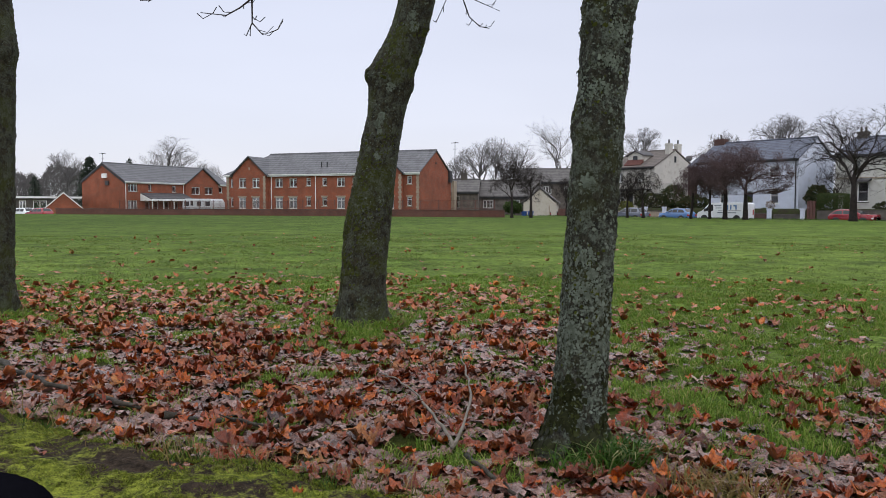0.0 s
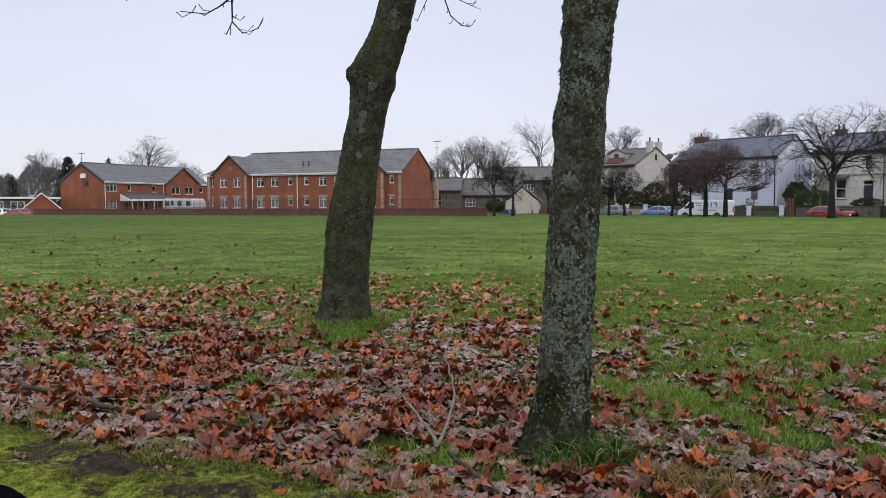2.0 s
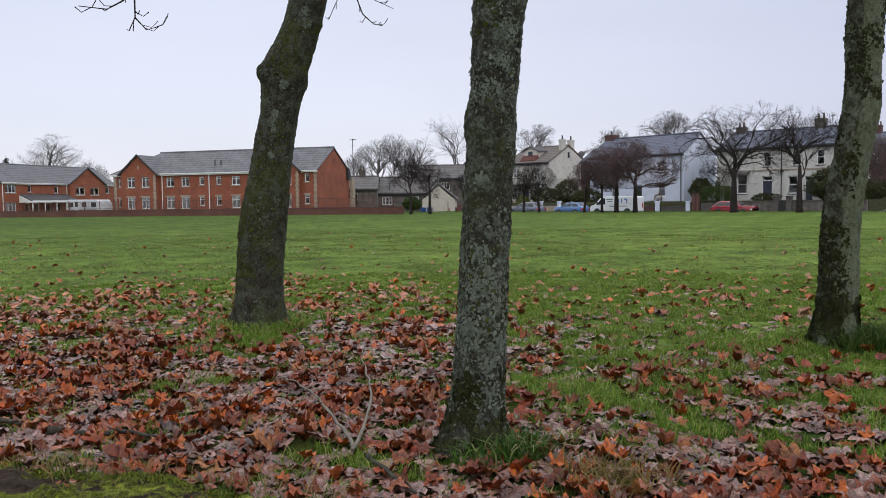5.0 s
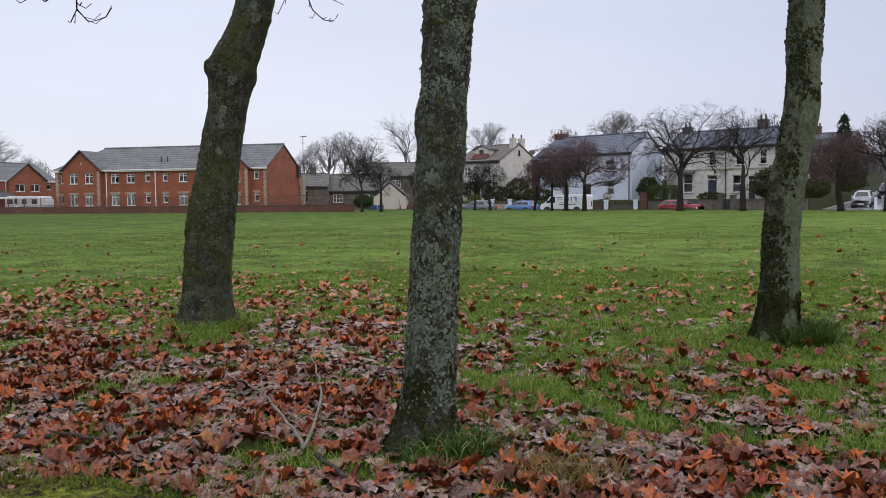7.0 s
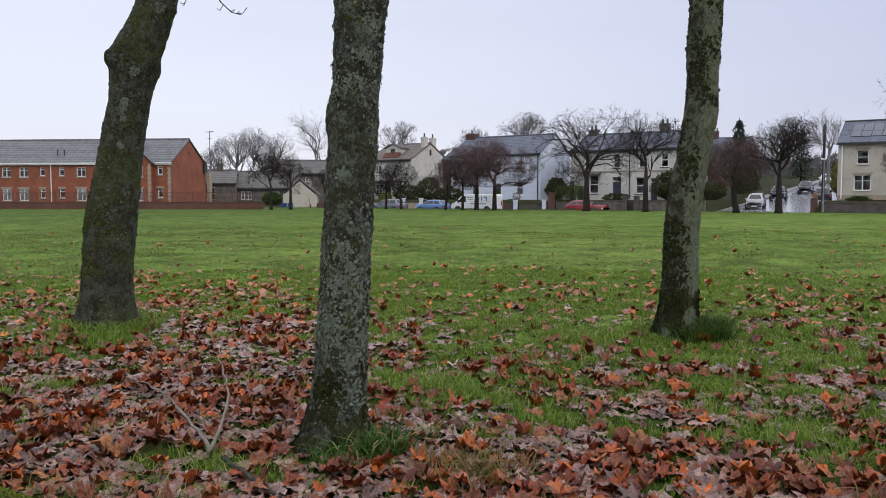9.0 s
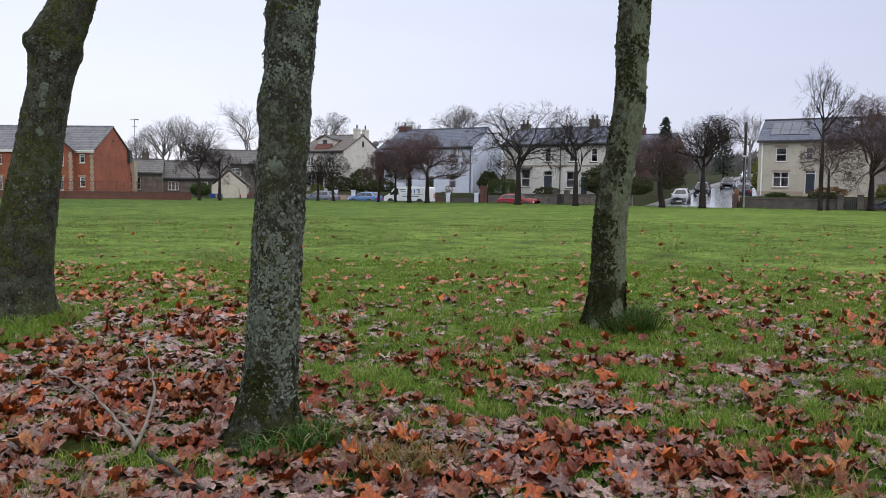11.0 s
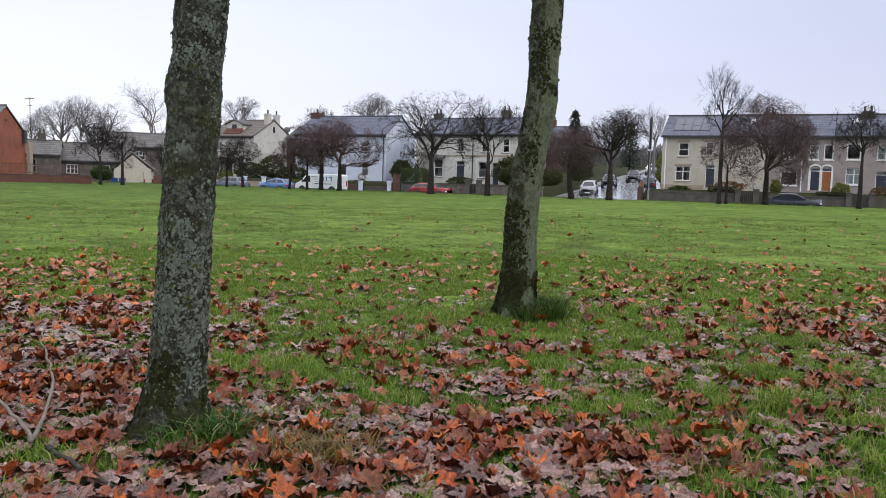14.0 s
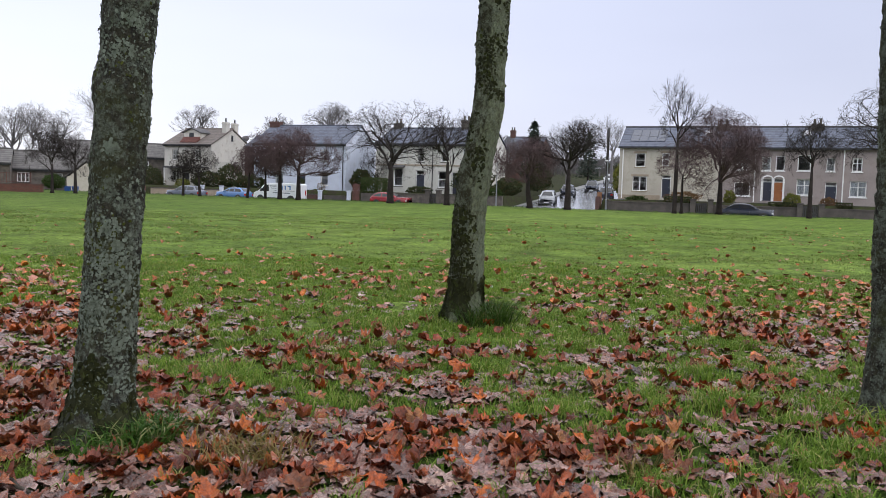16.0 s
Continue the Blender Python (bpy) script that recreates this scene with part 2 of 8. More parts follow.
def bark_material(name, base, dark, lichen, moss, cover, mossy, shady=None):
    """Furrowed bark under crusts of pale lichen and moss."""
    m, p = blank(name)
    co = m.node_tree.nodes.new("ShaderNodeTexCoord")
    where = co.outputs["Object"]
    mp = m.node_tree.nodes.new("ShaderNodeMapping")
    mp.inputs["Scale"].default_value = (1.0, 1.0, 0.55)
    link(m, where, mp.inputs[0])
    furrow = noise_tex(m, mp.outputs[0], 42.0, 6, 0.7)
    grain = noise_tex(m, where, 150.0, 4, 0.65)
    patch, patch2 = noise_tex(m, where, 11.0, 6, 0.72), noise_tex(m, where, 55.0, 5, 0.75)
    mossn = noise_tex(m, where, 4.0, 6, 0.65)
    col = mix(m, span(m, furrow, 0.36, 0.62), dark, base)
    mossed = span(m, mossn, 0.47 if shady is None else 0.36, 0.58 if shady is None else 0.50, 0.0, mossy)
    if shady:
        # moss keeps to the damp side
        turn = node(m, "ShaderNodeVectorMath")
        turn.operation = "DOT_PRODUCT"
        link(m, co.outputs["Normal"], turn.inputs[0])
        turn.inputs[1].default_value = shady
        keep = node(m, "ShaderNodeMath")
        keep.operation = "MULTIPLY"
        link(m, mossed, keep.inputs[0])
        link(m, span(m, turn.outputs["Value"], 0.05, 0.40), keep.inputs[1])
        mossed = keep.outputs[0]
    col = mix(m, mossed, col, moss)
    crust = mix(m, span(m, grain, 0.3, 0.7), lichen, tuple(v * 0.55 for v in lichen))
    amount = node(m, "ShaderNodeMath")
    amount.operation = "MULTIPLY"
    link(m, span(m, patch, 0.47, 0.56, 0.0, 1.0), amount.inputs[0])
    link(m, span(m, patch2, 0.40, 0.55, 0.0, cover), amount.inputs[1])
    col = mix(m, amount.outputs[0], col, crust)
    # crusts of a centimetre or so, each with its own edge, in loose colonies
    flakes = node(m, "ShaderNodeTexVoronoi", Scale=75.0, Randomness=1.0)
    bend = m.node_tree.nodes.new("ShaderNodeVectorMath")
    bend.operation = "MULTIPLY_ADD"
    wob = node(m, "ShaderNodeTexNoise", Scale=60.0, Detail=3.0)
    link(m, where, wob.inputs["Vector"])
    link(m, wob.outputs["Color"], bend.inputs[0])
    bend.inputs[1].default_value = (0.02, 0.02, 0.02)
    link(m, where, bend.inputs[2])
    link(m, bend.outputs[0], flakes.inputs["Vector"])
    pick = m.node_tree.nodes.new("ShaderNodeSeparateColor")
    link(m, flakes.outputs["Color"], pick.inputs[0])
    near = node(m, "ShaderNodeMath")
    near.operation = "LESS_THAN"
    link(m, pick.outputs[0], near.inputs[0])
    link(m, span(m, noise_tex(m, where, 7.0, 4, 0.6), 0.36, 0.64, 0.05, 0.92), near.inputs[1])
    spot = node(m, "ShaderNodeMath")
    spot.operation = "MULTIPLY"
    link(m, span(m, flakes.outputs["Distance"], 0.28, 0.46, cover, 0.0), spot.inputs[0])
    link(m, near.outputs[0], spot.inputs[1])
    tone = mix(m, pick.outputs[1], crust, tuple(v * 0.5 for v in lichen))
    col = mix(m, spot.outputs[0], col, tone)
    col = mix(m, 1.0, col, grey(m, span(m, grain, 0.25, 0.75, 0.65, 1.35)), "MULTIPLY")
    link(m, col, p.inputs["Base Color"])
    p.inputs["Roughness"].default_value = 0.85
    p.inputs["Specular IOR Level"].default_value = 0.3
    high = node(m, "ShaderNodeMath")
    high.operation = "ADD"
    link(m, furrow, high.inputs[0])
    link(m, spot.outputs[0], high.inputs[1])
    high2 = node(m, "ShaderNodeMath")
    high2.operation = "ADD"
    link(m, high.outputs[0], high2.inputs[0])
    link(m, grain, high2.inputs[1])
    bumped(m, p, high2.outputs[0], 1.0, 0.016)
    return m


def glass_material():
    m, p = blank("window_glass")
    p.inputs["Base Color"].default_value = (0.75, 0.8, 0.82, 1)
    p.inputs["Roughness"].default_value = 0.03
    p.inputs["Transmission Weight"].default_value = 1.0
    p.inputs["IOR"].default_value = 1.45
    return m


def tile_material(name, a, b, course, lichen):
    """Roof slates or tiles: lap shadows and light edges painted in rows, tiles of slightly different tone."""
    m, p = blank(name)
    co = m.node_tree.nodes.new("ShaderNodeTexCoord")
    sep = m.node_tree.nodes.new("ShaderNodeSeparateXYZ")
    link(m, co.outputs["Object"], sep.inputs[0])
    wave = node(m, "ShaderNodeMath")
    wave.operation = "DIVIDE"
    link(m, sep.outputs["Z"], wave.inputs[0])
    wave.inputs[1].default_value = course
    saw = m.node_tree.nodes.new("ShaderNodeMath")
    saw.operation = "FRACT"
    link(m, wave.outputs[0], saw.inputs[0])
    comb = m.node_tree.nodes.new("ShaderNodeCombineXYZ")
    row = m.node_tree.nodes.new("ShaderNodeMath")
    row.operation = "FLOOR"
    link(m, wave.outputs[0], row.inputs[0])
    link(m, sep.outputs["X"], comb.inputs[0])
    link(m, row.outputs[0], comb.inputs[1])
    tone = m.node_tree.nodes.new("ShaderNodeTexWhiteNoise")
    snap = m.node_tree.nodes.new("ShaderNodeVectorMath")
    snap.operation = "SNAP"
    snap.inputs[1].default_value = (0.3, 1.0, 1.0)
    link(m, comb.outputs[0], snap.inputs[0])
    link(m, snap.outputs[0], tone.inputs["Vector"])
    big = noise_tex(m, co.outputs["Object"], 1.1, 5, 0.65)
    col = mix(m, tone.outputs["Value"], a, b)
    col = mix(m, span(m, big, 0.52, 0.75, 0.0, 0.6), col, lichen)
    # painted lap shadow low in each course, painted light edge at its top
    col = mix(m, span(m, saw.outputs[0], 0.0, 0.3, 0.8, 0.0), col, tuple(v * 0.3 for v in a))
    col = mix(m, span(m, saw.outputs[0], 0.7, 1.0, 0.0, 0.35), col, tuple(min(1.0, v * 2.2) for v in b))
    link(m, col, p.inputs["Base Color"])
    p.inputs["Roughness"].default_value = 0.75
    p.inputs["Specular IOR Level"].default_value = 0.25
    bumped(m, p, saw.outputs[0], 0.6, 0.03)
    return m


def brick_material(name, a, b, joint):
    m, p = blank(name)
    co = m.node_tree.nodes.new("ShaderNodeTexCoord")
    sep = m.node_tree.nodes.new("ShaderNodeSeparateXYZ")
    link(m, co.outputs["Object"], sep.inputs[0])
    add = node(m, "ShaderNodeMath")
    add.operation = "ADD"
    link(m, sep.outputs["X"], add.inputs[0])
    link(m, sep.outputs["Y"], add.inputs[1])
    comb = m.node_tree.nodes.new("ShaderNodeCombineXYZ")
    link(m, add.outputs[0], comb.inputs[0])
    link(m, sep.outputs["Z"], comb.inputs[1])
    br = node(m, "ShaderNodeTexBrick", Color1=(*a, 1), Color2=(*b, 1), Mortar=(*joint, 1), Scale=1.0, Mortar_Size=0.008, Brick_Width=0.225, Row_Height=0.075, Bias=0.0)
    link(m, comb.outputs[0], br.inputs["Vector"])
    stain, soot = noise_tex(m, co.outputs["Object"], 0.7, 6, 0.6), noise_tex(m, co.outputs["Object"], 3.0, 6, 0.6)
    col = mix(m, 1.0, br.outputs["Color"], grey(m, span(m, stain, 0.3, 0.7, 0.72, 1.22)), "MULTIPLY")
    col = mix(m, span(m, soot, 0.55, 0.8, 0.0, 0.5), col, tuple(v * 0.45 for v in a))
    link(m, col, p.inputs["Base Color"])
    p.inputs["Roughness"].default_value = 0.85
    bumped(m, p, br.outputs["Fac"], -0.3, 0.005)
    return m


def moss_material():
    """Cushions of yellow-green moss over wet black soil."""
    m, p = blank("moss")
    pos = m.node_tree.nodes.new("ShaderNodeTexCoord").outputs["Object"]
    big, mid, fine = noise_tex(m, pos, 2.6, 5, 0.6), noise_tex(m, pos, 24.0, 5, 0.7), noise_tex(m, pos, 150.0, 4, 0.7)
    soil = mix(m, span(m, mid, 0.35, 0.65), (0.016, 0.011, 0.007), (0.068, 0.047, 0.032))
    soil = mix(m, 1.0, soil, grey(m, span(m, fine, 0.32, 0.68, 0.45, 1.7)), "MULTIPLY")
    moss = mix(m, span(m, mid, 0.36, 0.62), (0.080, 0.105, 0.014), (0.300, 0.335, 0.045))
    moss = mix(m, 1.0, moss, grey(m, span(m, fine, 0.3, 0.7, 0.45, 1.5)), "MULTIPLY")
    where_ = node(m, "ShaderNodeMath")
    where_.operation = "MULTIPLY_ADD"
    link(m, mid, where_.inputs[0])
    where_.inputs[1].default_value = 0.35
    link(m, big, where_.inputs[2])
    cover = span(m, where_.outputs[0], 0.635, 0.72)
    # a trodden bare patch
    off = node(m, "ShaderNodeVectorMath")
    off.operation = "SUBTRACT"
    link(m, pos, off.inputs[0])
    off.inputs[1].default_value = (-1.38, 3.52, 0.05)
    wide = node(m, "ShaderNodeVectorMath")
    wide.operation = "MULTIPLY"
    link(m, off.outputs[0], wide.inputs[0])
    wide.inputs[1].default_value = (1.0, 2.4, 0.0)
    far_ = node(m, "ShaderNodeVectorMath")
    far_.operation = "LENGTH"
    link(m, wide.outputs[0], far_.inputs[0])
    bare = node(m, "ShaderNodeMath")
    bare.operation = "MULTIPLY_ADD"
    link(m, mid, bare.inputs[0])
    bare.inputs[1].default_value = 0.7
    link(m, far_.outputs["Value"], bare.inputs[2])
    grown = node(m, "ShaderNodeMath")
    grown.operation = "MULTIPLY"
    link(m, cover, grown.inputs[0])
    link(m, span(m, bare.outputs[0], 0.52, 0.74), grown.inputs[1])
    col = mix(m, grown.outputs[0], soil, moss)
    link(m, col, p.inputs["Base Color"])
    p.inputs["Roughness"].default_value = 0.85
    p.inputs["Specular IOR Level"].default_value = 0.1
    high = node(m, "ShaderNodeMath")
    high.operation = "MULTIPLY_ADD"
    link(m, fine, high.inputs[0])
    high.inputs[1].default_value = 0.5
    link(m, mid, high.inputs[2])
    bumped(m, p, high.outputs[0], 1.0, 0.03)
    return m


GROUND = ground_material()
LEAF_ONE, LEAF_FLAT, LEAF_CURL = leaf_material("fallen_leaf", True, PRESSED[::2] + CURLED[1::2]), leaf_material("pressed_leaves", False, PRESSED), leaf_material("curled_leaves", False, CURLED, 0.3)
LEAF_FAR = leaf_material("scattered_leaves", False, SCATTERED, 0.25)
BLADE = blade_material("grass_blades", (0.076, 0.148, 0.017), (0.225, 0.325, 0.050), (0.32, 0.29, 0.11))
BLADE_TUFT = blade_material("long_grass_blades", (0.022, 0.062, 0.009), (0.080, 0.160, 0.024), (0.24, 0.23, 0.10))
BLADE_FAR = blade_material("mown_grass_blades", (0.075, 0.122, 0.022), (0.185, 0.245, 0.058), (0.25, 0.24, 0.10))
BLADE_DARK = blade_material("dark_grass_blades", (0.022, 0.050, 0.008), (0.070, 0.130, 0.018), (0.12, 0.12, 0.04))
STRAW = blade_material("dry_grass_blades", (0.20, 0.13, 0.05), (0.13, 0.13, 0.035), (0.30, 0.22, 0.10))
BARK_A = bark_material("lichen_bark", (0.044, 0.042, 0.026), (0.006, 0.005, 0.004), (0.185, 0.218, 0.172), (0.046, 0.052, 0.012), 0.80, 0.55)
BARK_B = bark_material("mossy_bark", (0.046, 0.041, 0.020), (0.005, 0.004, 0.003), (0.150, 0.172, 0.135), (0.046, 0.054, 0.009), 0.55, 0.8)
BARK_C = bark_material("smooth_green_bark", (0.155, 0.180, 0.105), (0.058, 0.060, 0.038), (0.225, 0.262, 0.188), (0.026, 0.024, 0.009), 0.7, 0.95, (-0.90, 0.42, 0.0))
LICHEN = surf("lichen", (0.140, 0.165, 0.130), (0.075, 0.090, 0.064), 30, 200, 0.9, 0.6, 0.003)
TWIG = surf("twig_bark", (0.032, 0.025, 0.022), (0.018, 0.014, 0.013), 4, 60, 0.85, 0.3, spec=0.2)
TWIG_RED = surf("reddish_twig_bark", (0.112, 0.074, 0.076), (0.072, 0.048, 0.050), 4, 60, 0.85, 0.3, spec=0.2)
# trees beyond the houses are paled with distance in the bark colour itself
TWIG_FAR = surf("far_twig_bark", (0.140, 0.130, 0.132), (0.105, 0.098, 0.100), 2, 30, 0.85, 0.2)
STICK = surf("dead_stick_bark", (0.17, 0.145, 0.115), (0.10, 0.085, 0.065), 9, 90, 0.75, 0.5, 0.004, dirt=(0.05, 0.045, 0.03))
LOG = surf("wet_rotten_bark", (0.048, 0.038, 0.027), (0.016, 0.013, 0.010), 7, 70, 0.7, 0.9, 0.010, spec=0.25, dirt=(0.095, 0.105, 0.075))
MOSS = moss_material()
MOSS_TUFT = blade_material("moss_tufts", (0.060, 0.082, 0.012), (0.27, 0.305, 0.042), (0.10, 0.088, 0.035))
MOSS_GREEN = blade_material("trunk_moss", (0.030, 0.036, 0.008), (0.085, 0.096, 0.016), (0.05, 0.06, 0.015))
MOSS_DARK = blade_material("dark_trunk_moss", (0.016, 0.018, 0.006), (0.034, 0.038, 0.011), (0.05, 0.06, 0.015))
SOIL = surf("wet_soil", (0.035, 0.028, 0.022), (0.075, 0.058, 0.044), 6, 80, 0.55, 0.8, 0.012)


# ---- building helpers ----
def mesh_object(name, verts, faces, material, parent=None, smooth=False):
    """An object from lists of points and faces."""
    me = bpy.data.meshes.new(name)
    me.from_pydata([tuple(map(float, v)) for v in verts], [], faces)
    me.materials.append(material)
    if smooth:
        me.polygons.foreach_set("use_smooth", [True] * len(me.polygons))
    me.update()
    ob = new(name, me)
    if parent:
        ob.parent = parent
    return ob


def tri_object(name, verts, tris, material, parent=None, smooth=False):
    """An object from numpy points and triangles, for meshes of many pieces."""
    me = bpy.data.meshes.new(name)
    verts, tris = np.asarray(verts, np.float32), np.asarray(tris, np.int32)
    me.vertices.add(len(verts))
    me.vertices.foreach_set("co", verts.ravel())
    me.loops.add(tris.size)
    me.loops.foreach_set("vertex_index", tris.ravel())
    me.polygons.add(len(tris))
    me.polygons.foreach_set("loop_start", np.arange(0, tris.size, 3, dtype=np.int32))
    me.polygons.foreach_set("use_smooth", np.full(len(tris), smooth))
    me.materials.append(material)
    me.update(calc_edges=True)
    me.validate()
    ob = new(name, me)
    if parent:
        ob.parent = parent
    return ob


def part(name, bm, material, parent, label="", smooth=False):
    """Links a bmesh as one mesh under a thing or a part."""
    me = bpy.data.meshes.new(name)
    bm.normal_update()
    bm.to_mesh(me)
    bm.free()
    me.materials.append(material)
    if smooth:
        me.polygons.foreach_set("use_smooth", [True] * len(me.polygons))
    ob = new(name, me)
    ob.parent = parent
    return tagged(ob, label)


def thing(name, m, label, category, group="", kind=""):
    ob = new(name)
    ob.empty_display_size = 0.2
    ob.matrix_world = m
    return tagged(ob, label, category, group, kind)


def box(bm, x0, y0, z0, x1, y1, z1):
    v = [bm.verts.new(p) for p in ((x0, y0, z0), (x1, y0, z0), (x1, y1, z0), (x0, y1, z0), (x0, y0, z1), (x1, y0, z1), (x1, y1, z1), (x0, y1, z1))]
    for f in ((3, 2, 1, 0), (4, 5, 6, 7), (0, 1, 5, 4), (1, 2, 6, 5), (2, 3, 7, 6), (3, 0, 4, 7)):
        bm.faces.new([v[i] for i in f])
    return bm


def boxes(*rows):
    bm = bmesh.new()
    for row in rows:
        box(bm, *row)
    return bm


def soft_box(x0, y0, z0, x1, y1, z1, r, segments=2):
    bm = boxes((x0, y0, z0, x1, y1, z1))
    bmesh.ops.bevel(bm, geom=list(bm.edges), offset=r, segments=segments, affect="EDGES", profile=0.5)
    return bm


def prism(bm, outline, a, b, axis="y"):
    """A solid between two copies of an outline; axis y: outline in x, z; axis x: outline in y, z; axis z: outline in x, y."""
    def at(p, d):
        return {"y": (p[0], d, p[1]), "x": (d, p[0], p[1]), "z": (p[0], p[1], d)}[axis]
    lo, hi = [bm.verts.new(at(p, a)) for p in outline], [bm.verts.new(at(p, b)) for p in outline]
    n = len(outline)
    bm.faces.new(lo)
    bm.faces.new(hi[::-1])
    for i in range(n):
        bm.faces.new((lo[i], hi[i], hi[(i + 1) % n], lo[(i + 1) % n]))
    bmesh.ops.recalc_face_normals(bm, faces=bm.faces)
    return bm


def tube(bm, points, radii, sides=8):
    """A tapered tube along points, closed at its ends."""
    rings = []
    pts = [Vector(p) for p in points]
    for i, p in enumerate(pts):
        d = (pts[min(i + 1, len(pts) - 1)] - pts[max(i - 1, 0)]).normalized()
        a = d.cross(Vector((0, 0, 1)) if abs(d.z) < 0.9 else Vector((1, 0, 0))).normalized()
        b = d.cross(a)
        rings.append([bm.verts.new(p + (a * math.cos(k) + b * math.sin(k)) * radii[i]) for k in np.linspace(0, 2 * math.pi, sides, endpoint=False)])
    for r, q in zip(rings, rings[1:]):
        for k in range(sides):
            bm.faces.new((r[k], r[(k + 1) % sides], q[(k + 1) % sides], q[k]))
    bm.faces.new(rings[0][::-1])
    bm.faces.new(rings[-1])
    return bm


def smooth_step(v, a, b):
    t = min(1.0, max(0.0, (v - a) / (b - a)))
    return t * t * (3 - 2 * t)


def wobble(x, y, z=0.0, scale=1.0, depth=3):
    return noise.fractal(Vector((x, y, z)) * scale, 0.8, 2.1, depth)


# ---- plan: the far road runs along ALONG; ACROSS points from the park to the houses ----
ALONG, ACROSS = Vector((0.62, -0.785, 0)).normalized(), Vector((0.785, 0.62, 0)).normalized()
ROAD_TURN = math.degrees(math.atan2(ALONG.y, ALONG.x))
ROAD_Z, LAWN_EDGE, ROAD_FAR, WALL_O, FRONT_O = -0.52, 67.0, 74.0, 76.0, 83.0
STREET = (-22.6, -14.2)


def plan(s, o, z=0.0):
    """A place from metres along the road, metres across to it, and height."""
    return ALONG * s + ACROSS * o + Vector((0, 0, z))


def road_pose(s, o, z=0.0, turn=0.0):
    p = plan(s, o, z)
    return pose(p.x, p.y, p.z, 0, 0, ROAD_TURN + turn)


def street_z(o):
    return ROAD_Z + 0.072 * min(max(0.0, o - 77.0), 110.0)


def ground_z(x, y):
    """Height of the land."""
    p = Vector((x, y, 0))
    s, o = p.dot(ALONG), p.dot(ACROSS)
    d = math.hypot(x, y)
    z = 0.0
    if d < 30:
        z += 0.025 * wobble(x, y, 0, 0.9) * min(1.0, (30 - d) / 10) + 0.012 * wobble(x, y, 5, 3.1)
    if o > 66.0:
        z = ROAD_Z * min(1.0, (o - 66.0) / 1.5)
    if o > WALL_O + 0.2:
        if STREET[0] - 0.6 < s < STREET[1] + 0.6:
            z = street_z(o) - 0.04
        elif s > -72:
            z = max(0.85 * min(1.0, (o - WALL_O - 0.2) / 0.5), street_z(o) - 0.1)
    return z


def terrain():
    def steps(*spans):
        out = []
        for a, b, n in spans:
            out += list(np.linspace(a, b, n, endpoint=False))
        return out + [spans[-1][1]]
    ss = steps((-3000, -200, 8), (-200, -74, 12), (-74, -70, 3), (-70, -23.3, 8), (-23.3, -23.15, 1), (-23.15, -14, 80), (-14, -13.5, 2), (-13.5, 5, 130), (5, 30, 14), (30, 3000, 8))
    oo = steps((-3000, -40, 7), (-40, -1, 10), (-1, 14, 130), (14, 30, 18), (30, 65.5, 10), (65.5, 67.6, 7), (67.6, 76.1, 3), (76.1, 77, 4), (77, 200, 16), (200, 3000, 7))
    verts, faces = [], []
    for o in oo:
        for s in ss:
            p = plan(s, o)
            verts.append((p.x, p.y, ground_z(p.x, p.y)))
    n = len(ss)
    for j in range(len(oo) - 1):
        for i in range(n - 1):
            a = j * n + i
            faces.append((a, a + n, a + n + 1, a + 1))
    ob = mesh_object("ground", verts, faces, GROUND, smooth=True)
    me = ob.data
    if me.polygons[len(faces) // 2].normal.z < 0:
        me.flip_normals()
    return tagged(ob, "flat mown park lawn with leaf mould under the trees", "lawn", kind="structure")


terrain()


# ---- the trees at the camera's side of the park ----
def trunk_mesh(rows, seed, sides=84, lumps=(), flare=1.0):
    """Rings of a trunk: rows of height, x, y, radius from the top down; lumps of (height, angle, size)."""
    rows = sorted(rows)
    zs = np.array([r[0] for r in rows])
    x0, y0 = rows[0][1], rows[0][2]
    heights = np.concatenate([np.linspace(-0.08, 0.5, 30, endpoint=False), np.concatenate([np.arange(0.5, min(3.4, zs[-1]), 0.013), np.arange(min(3.4, zs[-1]), zs[-1], 0.05)])])
    verts, faces = [], []
    for z in heights:
        zc = max(z, zs[0])
        cx, cy, r = (float(np.interp(zc, zs, [q[k] for q in rows])) for k in (1, 2, 3))
        for k in range(sides):
            a = 2 * math.pi * k / sides
            c, s = math.cos(a), math.sin(a)
            rr = r * (1 + 0.05 * wobble(c * 1.1, s * 1.1, z * 1.6 + seed, 1.0))
            rr += 0.009 * wobble(c * 2.6 + seed, s * 2.6, z * 5.0, 1.6) + 0.0075 * wobble(c * r * 34 + seed, s * r * 34, z * 26.0, 1.3, 4)
            # root buttresses
            foot = max(0.0, 1 - max(z, 0) / 0.28) ** 2
            rr *= 1 + flare * foot * (0.16 * math.cos(3 * a + seed) + 0.10 * math.cos(5 * a + 2 * seed))
            for lz, la, size in lumps:
                da = (a - la + math.pi) % (2 * math.pi) - math.pi
                rr += size * math.exp(-((z - lz) / 0.09) ** 2 - (da / 0.5) ** 2)
            verts.append((cx - x0 + rr * c, cy - y0 + rr * s, z))
    n = len(heights)
    for j in range(n - 1):
        for k in range(sides):
            a, b = j * sides + k, j * sides + (k + 1) % sides
            faces.append((a, b, b + sides, a + sides))
    faces.append(tuple(range((n - 1) * sides, n * sides)))
    return verts, faces, (x0, y0)


